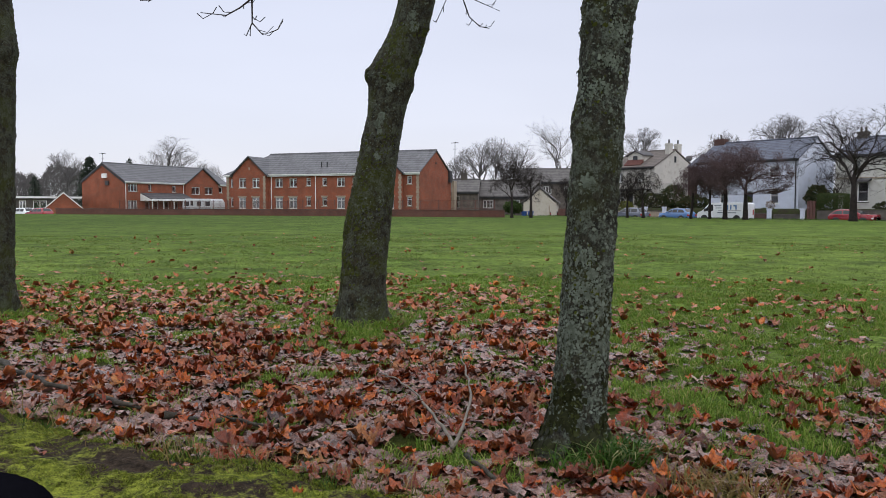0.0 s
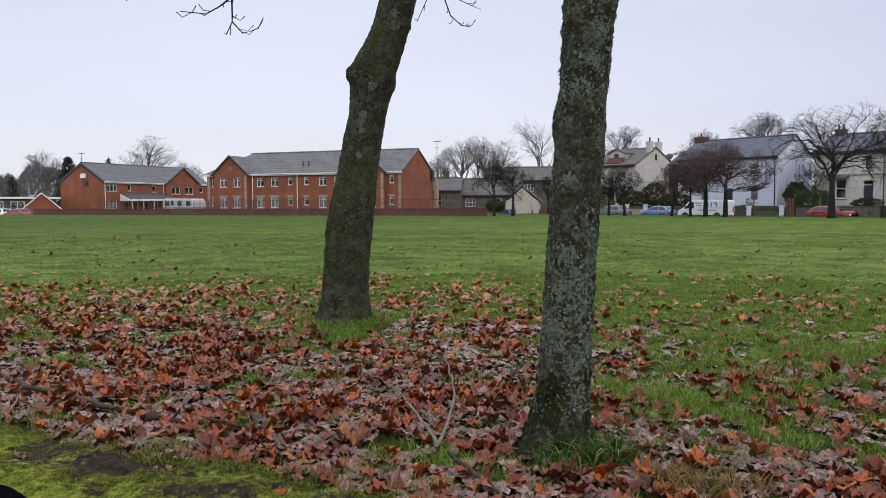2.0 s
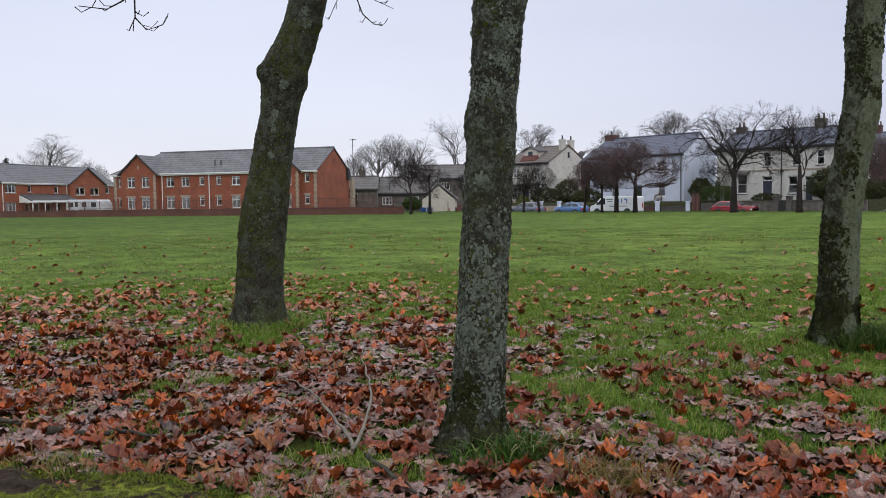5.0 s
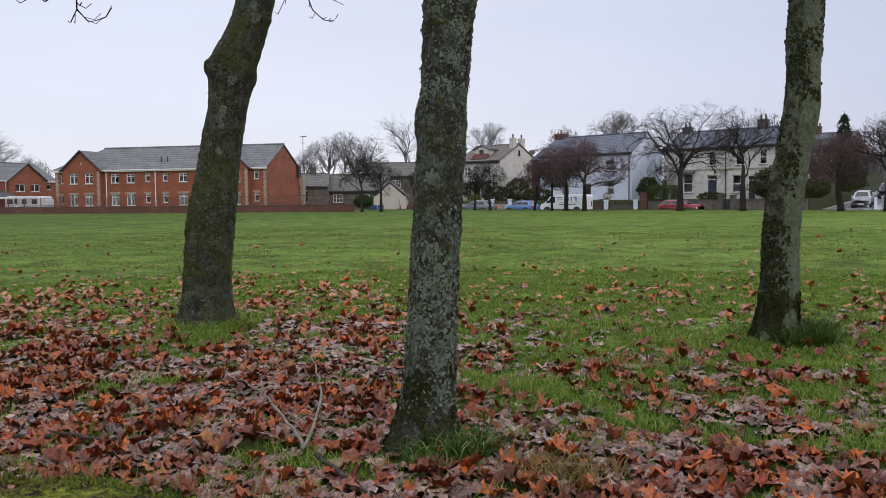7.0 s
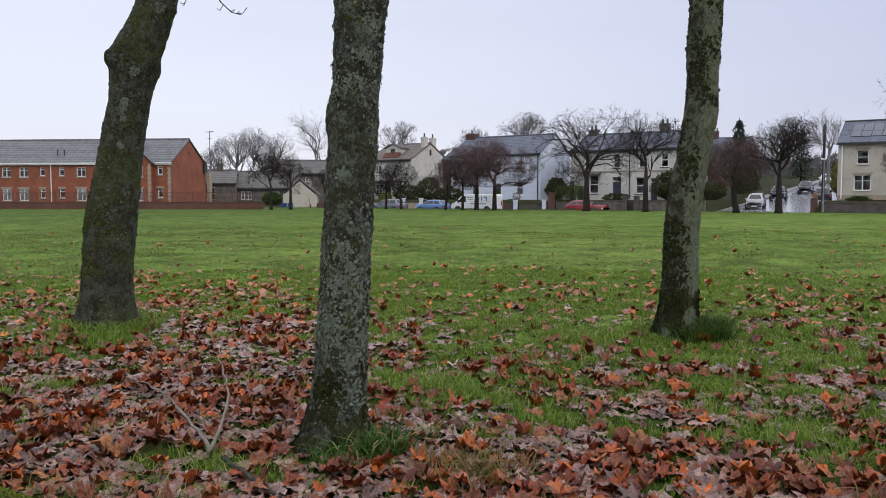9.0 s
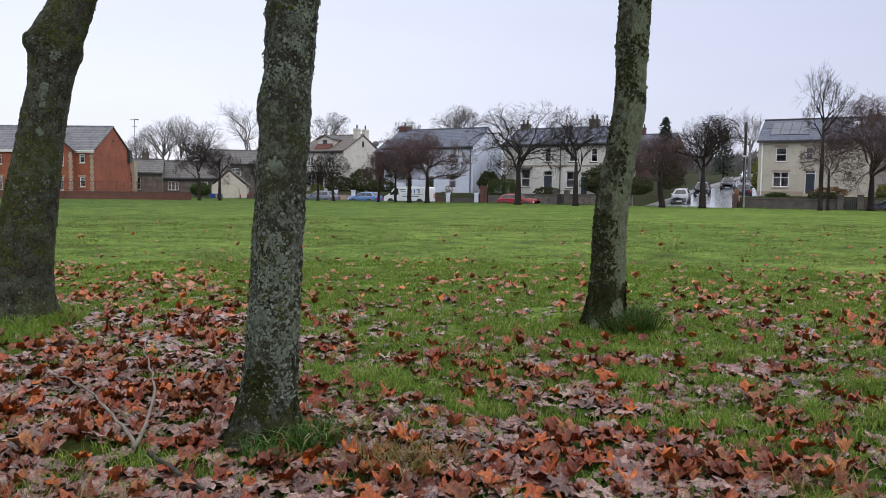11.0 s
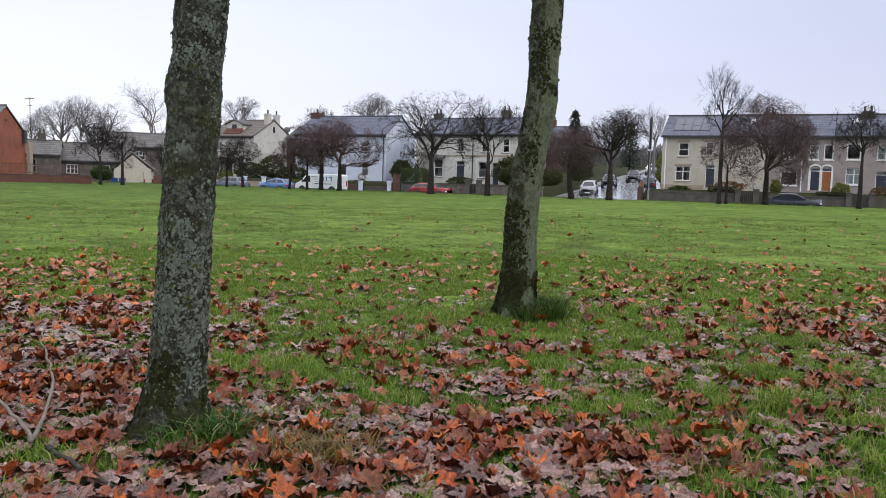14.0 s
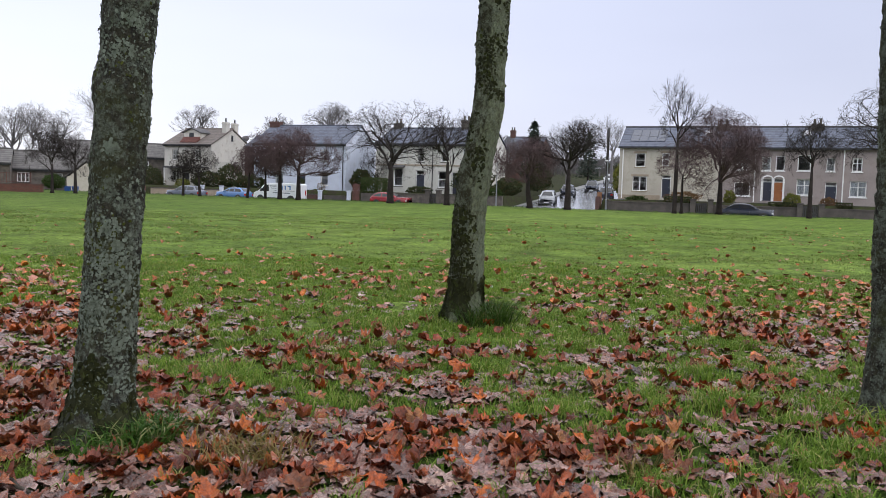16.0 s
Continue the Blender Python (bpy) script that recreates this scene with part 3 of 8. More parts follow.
def grow(start, way, length, radius, rng, depth, spec, out, keep=None):
    """A limb with its forks: bent pieces with a radius each, appended to out as (points, radii)."""
    n = 3 if depth > 1 else (2 if depth else 1)
    pts, rad, d, p = [start.copy()], [radius], way.normalized(), start.copy()
    for i in range(n):
        bend = Vector((rng.gauss(0, 1), rng.gauss(0, 1), rng.gauss(0, 1))) * spec["crook"]
        d = (d + bend + Vector((0, 0, spec["lift"] if depth > 1 else spec["tip"]))).normalized()
        p = p + d * (length / n)
        pts.append(p.copy())
        rad.append(radius * (1 - (1 - spec["taper"]) * (i + 1) / n))
    if keep is None or keep(pts):
        out.append((pts, rad))
    if depth == 0:
        return
    kids = spec["kids"][min(depth, len(spec["kids"]) - 1)]
    for k in range(kids):
        t = 0.35 + 0.65 * (k + 1) / kids + rng.uniform(-0.12, 0.0)
        t = min(t, 1.0)
        f = t * n
        i = min(int(f), n - 1)
        q = pts[i].lerp(pts[i + 1], f - i)
        dd = (pts[i + 1] - pts[i]).normalized()
        side = dd.cross(Vector((rng.gauss(0, 1), rng.gauss(0, 1), rng.gauss(0, 1)))).normalized()
        spread = spec["spread"] * rng.uniform(0.6, 1.25) * (0.55 if k == kids - 1 else 1.0)
        nd = (dd * math.cos(spread) + side * math.sin(spread)).normalized()
        grow(q, nd, length * spec["ratio"] * rng.uniform(0.75, 1.2), max(spec["thin"], rad[i] * 0.62), rng, depth - 1, spec, out, keep)


def tubes_arrays(limbs, sides_thick=7, thick=0.05):
    """Points and triangles for many limbs: fine ones get three sides."""
    V, T, base = [], [], 0
    for pts, rad in limbs:
        k = sides_thick if rad[0] > thick else 3
        ang = np.linspace(0, 2 * math.pi, k, endpoint=False)
        for i, p in enumerate(pts):
            d = (pts[min(i + 1, len(pts) - 1)] - pts[max(i - 1, 0)])
            d = d.normalized() if d.length > 1e-6 else Vector((0, 0, 1))
            a = d.cross(Vector((0, 0, 1)) if abs(d.z) < 0.9 else Vector((1, 0, 0))).normalized()
            b = d.cross(a)
            for q in ang:
                V.append(p + (a * math.cos(q) + b * math.sin(q)) * rad[i])
        for i in range(len(pts) - 1):
            for j in range(k):
                a0, a1 = base + i * k + j, base + i * k + (j + 1) % k
                T += [(a0, a1, a1 + k), (a0, a1 + k, a0 + k)]
        base += len(pts) * k
    return np.array([tuple(v) for v in V]), np.array(T)


def lichen_rosettes(verts, sides, spots, seed, flake=1.0):
    """Large round colonies of overlapping flakes: spots of height, bearing, radius."""
    rng = random.Random(seed)
    V, T = [], []
    pts = [(Vector(v), i) for i, v in enumerate(verts)]
    for z, bearing, size in spots:
        row = [i for p, i in pts if abs(p.z - z) < 0.008]
        cx = sum(verts[i][0] for i in row) / len(row)
        cy = sum(verts[i][1] for i in row) / len(row)
        mid = min(row, key=lambda i: abs((math.atan2(verts[i][1] - cy, verts[i][0] - cx) - bearing + math.pi) % (2 * math.pi) - math.pi))
        p0 = Vector(verts[mid])
        near = [(p, i) for p, i in pts if (p - p0).length < size]
        for _ in range(85):
            p, i = rng.choice(near)
            nm = Vector((p.x - cx, p.y - cy, 0)).normalized()
            rt = nm.cross(Vector((0, 0, 1)))
            p = p + rt * rng.uniform(-0.007, 0.007) + Vector((0, 0, rng.uniform(-0.009, 0.009)))
            up = Vector((0, 0, 1))
            r0, base = rng.uniform(0.004, 0.008) * flake, len(V)
            V.append(tuple(p + nm * 0.003))
            for k in range(8):
                a = k * math.pi / 4 + rng.uniform(-0.3, 0.3)
                r = r0 * rng.uniform(0.6, 1.2)
                V.append(tuple(p + rt * (r * math.cos(a)) + up * (r * math.sin(a)) + nm * rng.uniform(0.002, 0.005)))
            T += [(base, base + 1 + k, base + 1 + (k + 1) % 8) for k in range(8)]
    return np.array(V), np.array(T)


def lichen_crusts(verts, sides, count, seed, lo, hi, side=None, big=1.0):
    """Small ruffled rosettes of lichen seated on a trunk's surface."""
    rng = random.Random(seed)
    V, T = [], []
    n = len(verts) // sides
    while len(V) // 9 < count:
        j, k = rng.randrange(2, n - 2), rng.randrange(sides)
        p = Vector(verts[j * sides + k])
        if not lo < p.z < hi or wobble(p.x * 5, p.y * 5, p.z * 3 + seed, 1.0) < rng.uniform(-0.25, 0.3):
            continue
        if lo < 0 and rng.random() < (max(0.0, p.z) / hi) ** 1.5:
            continue
        if side is not None and math.cos(2 * math.pi * k / sides - side) < rng.uniform(0.1, 0.75):
            continue
        up = (Vector(verts[(j + 1) * sides + k]) - Vector(verts[(j - 1) * sides + k])).normalized()
        rt = (Vector(verts[j * sides + (k + 1) % sides]) - Vector(verts[j * sides + (k - 1) % sides])).normalized()
        nm = rt.cross(up).normalized()
        size, base = rng.choice((0.004, 0.005, 0.006, 0.008)) * rng.uniform(0.8, 1.4) * big, len(V)
        p = p + rt * rng.uniform(-0.005, 0.005) + up * rng.uniform(-0.007, 0.007)
        V.append(tuple(p + nm * 0.003))
        for i in range(8):
            a = i * math.pi / 4 + rng.uniform(-0.3, 0.3)
            r = size * rng.uniform(0.6, 1.25)
            V.append(tuple(p + rt * (r * math.cos(a)) + up * (r * math.sin(a)) + nm * rng.uniform(0.001, 0.004)))
        T += [(base, base + 1 + i, base + 1 + (i + 1) % 8) for i in range(8)]
    return np.array(V), np.array(T)


LIMB = dict(crook=0.13, lift=0.06, tip=0.0, taper=0.6, kids=(0, 3, 3, 3, 4), spread=0.75, ratio=0.72, thin=0.004)


def park_tree(label, rows, material, seed, lumps=(), crusts=0, hang=(), spots=(), mossy=None, flake=1.0, moss=MOSS_DARK):
    """A bare tree: its trunk, lichen, and limbs and twigs above; hang: low twigs as lists of places."""
    verts, faces, (x0, y0) = trunk_mesh(rows, seed, lumps=lumps)
    tree = thing("tree", pose(x0, y0, 0), label, "tree", "trees along the park's edge")
    mesh_object("trunk", verts, faces, material, tree, smooth=True)
    if crusts:
        v, t = lichen_crusts(verts, 84, crusts, seed, 0.12, 4.0)
        tagged(tri_object("lichen", v, t, LICHEN, tree), "pale grey-green lichen crusts", kind="stuff")
    if crusts > 2000:
        v, t = lichen_crusts(verts, 84, 1700, seed + 1, 0.10, 1.0)
        tagged(tri_object("lichen", v, t, LICHEN, tree), "small lichen flakes low on the trunk", kind="stuff")
    if spots:
        v, t = lichen_rosettes(verts, 84, spots, seed, flake)
        tagged(tri_object("lichen_patch", v, t, LICHEN, tree), "round pale lichen colonies", kind="stuff")
    if mossy:
        # rows starting below ground darken the trunk's foot, thickest at the ground
        for count, lo, hi, side, big in mossy:
            v, t = lichen_crusts(verts, 84, count, seed + lo, lo, hi, side, big)
            tagged(tri_object("moss", v, t, MOSS_DARK if lo < 0 else moss, tree), "moss and dark crusts on the bark", kind="stuff")
    rng = random.Random(seed)
    top = max(rows)
    p = Vector((top[1] - x0, top[2] - y0, top[0] - 0.05))
    limbs = []
    eye = Vector((-x0, -y0, 1.2))

    def above(points):
        """Keeps the crown over the line of sight."""
        return all((q - eye).z > 0.40 * math.hypot(q.x - eye.x, q.y - eye.y) for q in points)
    for k in range(5):
        a = k * 1.26 + seed
        d = Vector((math.cos(a) * 0.75, math.sin(a) * 0.75, 1.0))
        grow(p, d, 2.3, top[3] * 0.6, rng, 4, LIMB, limbs, above)
    limbs.append(([p + Vector((0, 0, -0.2)), p + Vector((0, 0, 0.3)), p + Vector((0.1, 0.05, 2.6))], [top[3] * 0.95, top[3] * 0.8, 0.05]))
    v, t = tubes_arrays(limbs)
    tagged(tri_object("crown", v, t, TWIG, tree), "bare dark limbs and twigs")
    for k, line in enumerate(hang):
        pts = [Vector(q) - Vector((x0, y0, 0)) for q in line[1]]
        bits = [(pts, list(np.linspace(line[0], line[0] * 0.4, len(pts))))]
        for i in range(1, len(pts)):
            d = (pts[i] - pts[i - 1]).normalized()
            for _ in range(2):
                q = pts[i - 1].lerp(pts[i], rng.uniform(0.2, 0.9))
                e = (d + Vector((rng.gauss(0, 0.7), rng.gauss(0, 0.3), rng.gauss(0.0, 0.5)))).normalized()
                ln = rng.uniform(0.04, 0.12)
                bits.append(([q, q + e * ln * 0.6, q + (e + Vector((0, 0, 0.5))) * ln], [line[0] * 0.45, line[0] * 0.4, line[0] * 0.5]))
        v, t = tubes_arrays(bits)
        tri_object("branch", v, t, TWIG, tree)
    return tree


T_MID = [(5.2, 1.05, 3.80, 0.105), (3.4, 0.87, 3.81, 0.120), (2.15, 0.768, 3.815, 0.125), (2.02, 0.755, 3.818, 0.121), (1.89, 0.746, 3.820, 0.115), (1.76, 0.739, 3.820, 0.109), (1.63, 0.729, 3.820, 0.112),
         (1.56, 0.721, 3.821, 0.117), (1.37, 0.711, 3.825, 0.115), (1.23, 0.698, 3.828, 0.117), (1.10, 0.690, 3.830, 0.117), (0.83, 0.676, 3.830, 0.118), (0.56, 0.663, 3.830, 0.118), (0.42, 0.655, 3.833, 0.121), (0.28, 0.646, 3.835, 0.129),
         (0.15, 0.636, 3.830, 0.145), (0.07, 0.628, 3.822, 0.168), (0.0, 0.623, 3.815, 0.195)]
T_BENT = [(5.6, 0.345, 8.10, 0.150), (4.4, 0.100, 8.09, 0.165), (3.21, -0.268, 8.085, 0.181), (3.08, -0.300, 8.085, 0.184), (2.94, -0.334, 8.085, 0.188), (2.80, -0.390, 8.082, 0.196), (2.66, -0.454, 8.080, 0.216), (2.52, -0.510, 8.077, 0.226),
          (2.44, -0.526, 8.075, 0.222), (2.36, -0.526, 8.075, 0.208), (2.25, -0.542, 8.075, 0.195), (2.11, -0.567, 8.075, 0.185), (1.83, -0.622, 8.070, 0.189), (1.55, -0.671, 8.065, 0.199), (1.27, -0.717, 8.062, 0.213), (0.99, -0.760, 8.060, 0.222),
          (0.71, -0.784, 8.055, 0.222), (0.42, -0.806, 8.050, 0.229), (0.20, -0.815, 8.055, 0.250), (0.0, -0.825, 8.050, 0.302)]
T_FAR = [(5.4, 4.36, 5.80, 0.105), (4.0, 4.19, 5.88, 0.120), (2.79, 4.089, 5.934, 0.130), (2.55, 4.086, 5.944, 0.133), (2.31, 4.078, 5.945, 0.131), (2.07, 4.077, 5.940, 0.124), (1.92, 4.068, 5.948, 0.131), (1.83, 4.062, 5.954, 0.135),
         (1.68, 4.043, 5.968, 0.134), (1.58, 4.029, 5.978, 0.134), (1.34, 3.990, 5.998, 0.139), (1.09, 3.962, 6.013, 0.140), (0.84, 3.952, 6.024, 0.141), (0.59, 3.950, 6.029, 0.146), (0.34, 3.946, 6.034, 0.150), (0.19, 3.937, 6.042, 0.160), (0.0, 3.930, 6.050, 0.195)]
T_LEFT = [(5.0, -4.75, 8.80, 0.14), (3.38, -4.805, 8.770, 0.167), (2.84, -4.775, 8.785, 0.190), (2.60, -4.795, 8.775, 0.177), (1.58, -4.825, 8.755, 0.177), (0.35, -4.855, 8.740, 0.188),
          (0.0, -4.855, 8.735, 0.236)]
T_RIGHT = [(5.0, 4.38, 2.52, 0.09), (2.24, 4.415, 2.510, 0.103), (1.94, 4.420, 2.505, 0.099), (1.08, 4.430, 2.485, 0.099), (0.46, 4.445, 2.465, 0.110), (0.0, 4.455, 2.435, 0.175)]
park_tree("slender grey-green trunk crusted with pale lichen", T_MID, BARK_A, 3.0, ((1.60, 2.9, 0.014), (0.35, 4.2, 0.012)), 2300, (), ((0.95, -1.82, 0.042), (0.80, -1.86, 0.050), (0.88, -1.6, 0.026), (1.72, -1.9, 0.05), (1.85, -1.5, 0.04), (2.0, -1.3, 0.05), (0.45, -1.3, 0.035), (0.6, -2.2, 0.03), (1.3, -2.0, 0.03)), ((3000, -0.04, 0.42, None, 2.0), (160, 0.4, 2.2, -2.2, 1.2)), 1.0, MOSS_GREEN)
park_tree("thick leaning trunk with a knobbly bend and moss", T_BENT, BARK_B, 11.0, ((2.47, 3.3, 0.035), (2.35, 6.0, 0.03), (0.28, 4.4, 0.03)), 1200,
          ((0.009, [(-0.30, 7.95, 3.6), (0.02, 7.79, 3.14), (-0.08, 7.79, 2.92)]), (0.009, [(-0.1, 7.95, 3.7), (0.18, 7.79, 3.14), (0.24, 7.79, 2.98), (0.34, 7.79, 2.89), (0.43, 7.78, 2.87)]),
           (0.007, [(0.0, 7.9, 3.5), (0.29, 7.79, 3.14), (0.53, 7.77, 3.03)]),
           (0.016, [(-0.35, 8.0, 4.0), (-0.8, 7.2, 3.7), (-1.05, 6.4, 3.1), (-1.37, 5.84, 2.66)]), (0.008, [(-1.37, 5.84, 2.66), (-1.45, 5.82, 2.59), (-1.54, 5.79, 2.53), (-1.71, 5.75, 2.54)]),
           (0.008, [(-1.37, 5.84, 2.66), (-1.37, 5.84, 2.49), (-1.41, 5.83, 2.40)]), (0.006, [(-1.37, 5.84, 2.49), (-1.30, 5.85, 2.41), (-1.24, 5.87, 2.43)]),
           (0.007, [(-1.30, 6.2, 3.0), (-1.9, 5.75, 2.72), (-2.06, 5.7, 2.60)])),
          ((2.33, -1.47, 0.045), (2.06, -1.72, 0.035), (1.98, -1.80, 0.045), (1.90, -1.65, 0.025), (1.67, -1.60, 0.03), (2.92, -1.30, 0.05), (3.02, -1.50, 0.05)),
          ((700, 2.42, 2.95, None, 2.0), (900, 0.35, 1.5, 3.1, 2.0), (500, 0.5, 1.9, -1.9, 1.6)), 1.15, MOSS_GREEN)
park_tree("smooth green-grey trunk with a mossy side and grass at its foot", T_FAR, BARK_C, 7.0, ((1.9, 0.2, 0.015),), 300, (), (), ((1600, 1.95, 3.1, None, 1.9), (1700, 0.3, 2.2, -2.95, 1.9), (4800, -0.04, 0.40, None, 3.4)))
park_tree("dark upright trunk with a swollen ring", T_LEFT, BARK_B, 17.0, ((2.82, 5.6, 0.035),), 300)
park_tree("slim lichen-spotted trunk at the litter's edge", T_RIGHT, BARK_A, 23.0, (), 900)


# ---- materials of the built-up far side ----
RENDER_WHITE = surf("white_masonry_paint", (0.56, 0.60, 0.70), (0.50, 0.54, 0.63), 0.6, 30, 0.8, 0.2, 0.006, dirt=(0.42, 0.43, 0.47))
RENDER_CREAM = surf("cream_render", (0.54, 0.515, 0.47), (0.47, 0.45, 0.415), 0.5, 30, 0.85, 0.3, 0.006, dirt=(0.30, 0.27, 0.22))
RENDER_IVORY = surf("ivory_render", (0.54, 0.53, 0.49), (0.48, 0.47, 0.43), 0.5, 30, 0.85, 0.3, 0.006, dirt=(0.34, 0.32, 0.27))
RENDER_BUFF = surf("buff_pebbledash", (0.305, 0.258, 0.245), (0.262, 0.222, 0.212), 0.5, 45, 0.9, 0.5, 0.01, dirt=(0.19, 0.16, 0.14))
RENDER_SAND = surf("sand_pebbledash", (0.47, 0.435, 0.365), (0.42, 0.385, 0.325), 0.5, 45, 0.9, 0.5, 0.01, dirt=(0.28, 0.25, 0.20))
BRICK = brick_material("orange_brick", (0.275, 0.066, 0.026), (0.215, 0.052, 0.024), (0.20, 0.11, 0.075))
BRICK_DARK = brick_material("dark_red_brick", (0.105, 0.042, 0.034), (0.075, 0.034, 0.029), (0.09, 0.07, 0.06))
BRICK_WALL = brick_material("park_wall_brick", (0.13, 0.042, 0.028), (0.095, 0.034, 0.025), (0.09, 0.065, 0.05))
STONE = surf("sooty_stone", (0.100, 0.088, 0.075), (0.062, 0.055, 0.049), 1.5, 14, 0.9, 0.7, 0.03, dirt=(0.06, 0.055, 0.05))
STONE_PALE = surf("pale_quoin_stone", (0.34, 0.28, 0.21), (0.27, 0.22, 0.17), 1.5, 18, 0.9, 0.5, 0.02)
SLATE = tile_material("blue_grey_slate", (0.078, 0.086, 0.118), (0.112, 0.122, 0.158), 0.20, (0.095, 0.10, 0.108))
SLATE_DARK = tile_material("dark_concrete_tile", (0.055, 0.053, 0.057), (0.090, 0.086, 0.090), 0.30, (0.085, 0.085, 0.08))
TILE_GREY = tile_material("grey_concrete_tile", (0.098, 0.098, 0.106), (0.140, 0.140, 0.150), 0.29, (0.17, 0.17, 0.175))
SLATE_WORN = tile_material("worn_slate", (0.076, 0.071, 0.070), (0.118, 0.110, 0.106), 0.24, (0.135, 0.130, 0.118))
STONE_GREY = surf("grey_rubble_stone", (0.150, 0.130, 0.112), (0.075, 0.066, 0.058), 2.2, 12, 0.9, 0.8, 0.03, dirt=(0.07, 0.064, 0.058))
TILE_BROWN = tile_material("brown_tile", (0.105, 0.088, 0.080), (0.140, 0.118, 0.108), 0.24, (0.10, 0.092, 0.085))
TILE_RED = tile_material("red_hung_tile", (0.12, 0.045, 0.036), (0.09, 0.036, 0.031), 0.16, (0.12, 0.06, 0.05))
PAINT_WHITE = surf("white_window_paint", (0.78, 0.78, 0.77), (0.72, 0.72, 0.71), 2, 60, 0.45, 0.05)
PAINT_BLACK = surf("black_gutter_paint", (0.022, 0.022, 0.025), (0.035, 0.035, 0.037), 2, 60, 0.5, 0.1)
PAINT_BROWN = surf("orange_varnished_wood", (0.32, 0.115, 0.035), (0.26, 0.09, 0.03), 2, 50, 0.45, 0.2)
PAINT_NAVY = surf("dark_blue_door_paint", (0.02, 0.025, 0.045), (0.03, 0.033, 0.05), 2, 50, 0.4, 0.1)
GLASS = glass_material()
CURTAIN = surf("net_curtain", (0.55, 0.55, 0.55), (0.42, 0.42, 0.44), 6, 50, 0.9, 0.2)
SOLAR = surf("solar_panel", (0.02, 0.026, 0.05), (0.03, 0.036, 0.06), 4, 30, 0.18, 0.05)
METAL = surf("galvanised_metal", (0.30, 0.31, 0.32), (0.24, 0.25, 0.26), 3, 60, 0.45, 0.1, metal=0.7)
METAL_DARK = surf("dark_painted_metal", (0.035, 0.035, 0.04), (0.05, 0.045, 0.045), 3, 60, 0.5, 0.1)
METAL_RED = surf("red_brown_painted_metal", (0.12, 0.045, 0.035), (0.09, 0.04, 0.032), 3, 60, 0.6, 0.1)
ASPHALT = surf("wet_asphalt", (0.060, 0.062, 0.068), (0.085, 0.086, 0.092), 0.4, 25, 0.32, 0.4, 0.008)
# base colour lifted to paint the sky's reflection on wet asphalt
STREET_WET = surf("wet_asphalt_sky_sheen", (0.30, 0.305, 0.32), (0.24, 0.245, 0.26), 0.3, 25, 0.16, 0.15, 0.004, spec=0.9)
KERB = surf("kerb_stone", (0.22, 0.21, 0.20), (0.17, 0.165, 0.16), 2, 40, 0.8, 0.4)
PAVING = surf("wet_pavement", (0.16, 0.155, 0.15), (0.12, 0.118, 0.115), 1, 40, 0.5, 0.3)
WOOD_POLE = surf("tarred_pole", (0.025, 0.020, 0.017), (0.017, 0.014, 0.012), 2, 30, 0.8, 0.4, stretch=(1, 1, 0.1))
FENCE_WOOD = surf("orange_fence_wood", (0.24, 0.105, 0.04), (0.18, 0.08, 0.035), 2, 30, 0.8, 0.3)
TYRE = surf("tyre_rubber", (0.018, 0.018, 0.018), (0.028, 0.027, 0.026), 4, 60, 0.75, 0.2)
RIM = surf("alloy_rim", (0.42, 0.43, 0.44), (0.36, 0.37, 0.38), 4, 60, 0.35, 0.05, metal=0.6)
LAMP_GLASS = surf("lamp_lens", (0.60, 0.60, 0.62), (0.52, 0.52, 0.54), 8, 60, 0.15, 0.05)
LAMP_RED = surf("red_lamp_lens", (0.35, 0.015, 0.015), (0.28, 0.012, 0.012), 8, 60, 0.2, 0.05)
CAR_GLASS = surf("tinted_car_glass", (0.020, 0.022, 0.026), (0.03, 0.032, 0.036), 2, 30, 0.08, 0.0)
BIN_BLUE = surf("blue_bin_plastic", (0.02, 0.07, 0.26), (0.018, 0.055, 0.20), 3, 40, 0.5, 0.1)
BIN_BLACK = surf("black_bin_plastic", (0.020, 0.020, 0.022), (0.032, 0.032, 0.034), 3, 40, 0.5, 0.1)
CARAVAN = surf("grey_white_caravan_panel", (0.52, 0.53, 0.55), (0.45, 0.46, 0.48), 1.5, 40, 0.4, 0.1)
HEDGE = blade_material("hedge_leaves", (0.030, 0.058, 0.016), (0.055, 0.090, 0.024), (0.085, 0.085, 0.03))
HEDGE_CLIPPED = blade_material("clipped_hedge_leaves", (0.052, 0.085, 0.026), (0.085, 0.120, 0.040), (0.12, 0.11, 0.05))
SHRUB = blade_material("shrub_leaves", (0.030, 0.045, 0.018), (0.060, 0.070, 0.025), (0.11, 0.075, 0.035))
SHRUB_RUST = blade_material("rusty_shrub_leaves", (0.16, 0.085, 0.035), (0.10, 0.060, 0.032), (0.20, 0.13, 0.05))
SHRUB_GOLD = blade_material("yellow_green_shrub_leaves", (0.16, 0.16, 0.03), (0.10, 0.125, 0.03), (0.24, 0.22, 0.05))
NEEDLE = blade_material("dark_needles", (0.026, 0.040, 0.030), (0.046, 0.064, 0.046), (0.06, 0.07, 0.045))
# distance paleness put into the woodland's twig tones
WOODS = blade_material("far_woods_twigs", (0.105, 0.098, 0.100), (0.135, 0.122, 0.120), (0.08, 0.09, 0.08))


def car_paint(name, colour, rough=0.22):
    m = surf(name, colour, tuple(v * 0.9 for v in colour), 0.8, 50, rough, 0.0)
    p = m.node_tree.nodes["Principled BSDF"]
    p.inputs["Coat Weight"].default_value = 0.6
    p.inputs["Coat Roughness"].default_value = 0.06
    return m


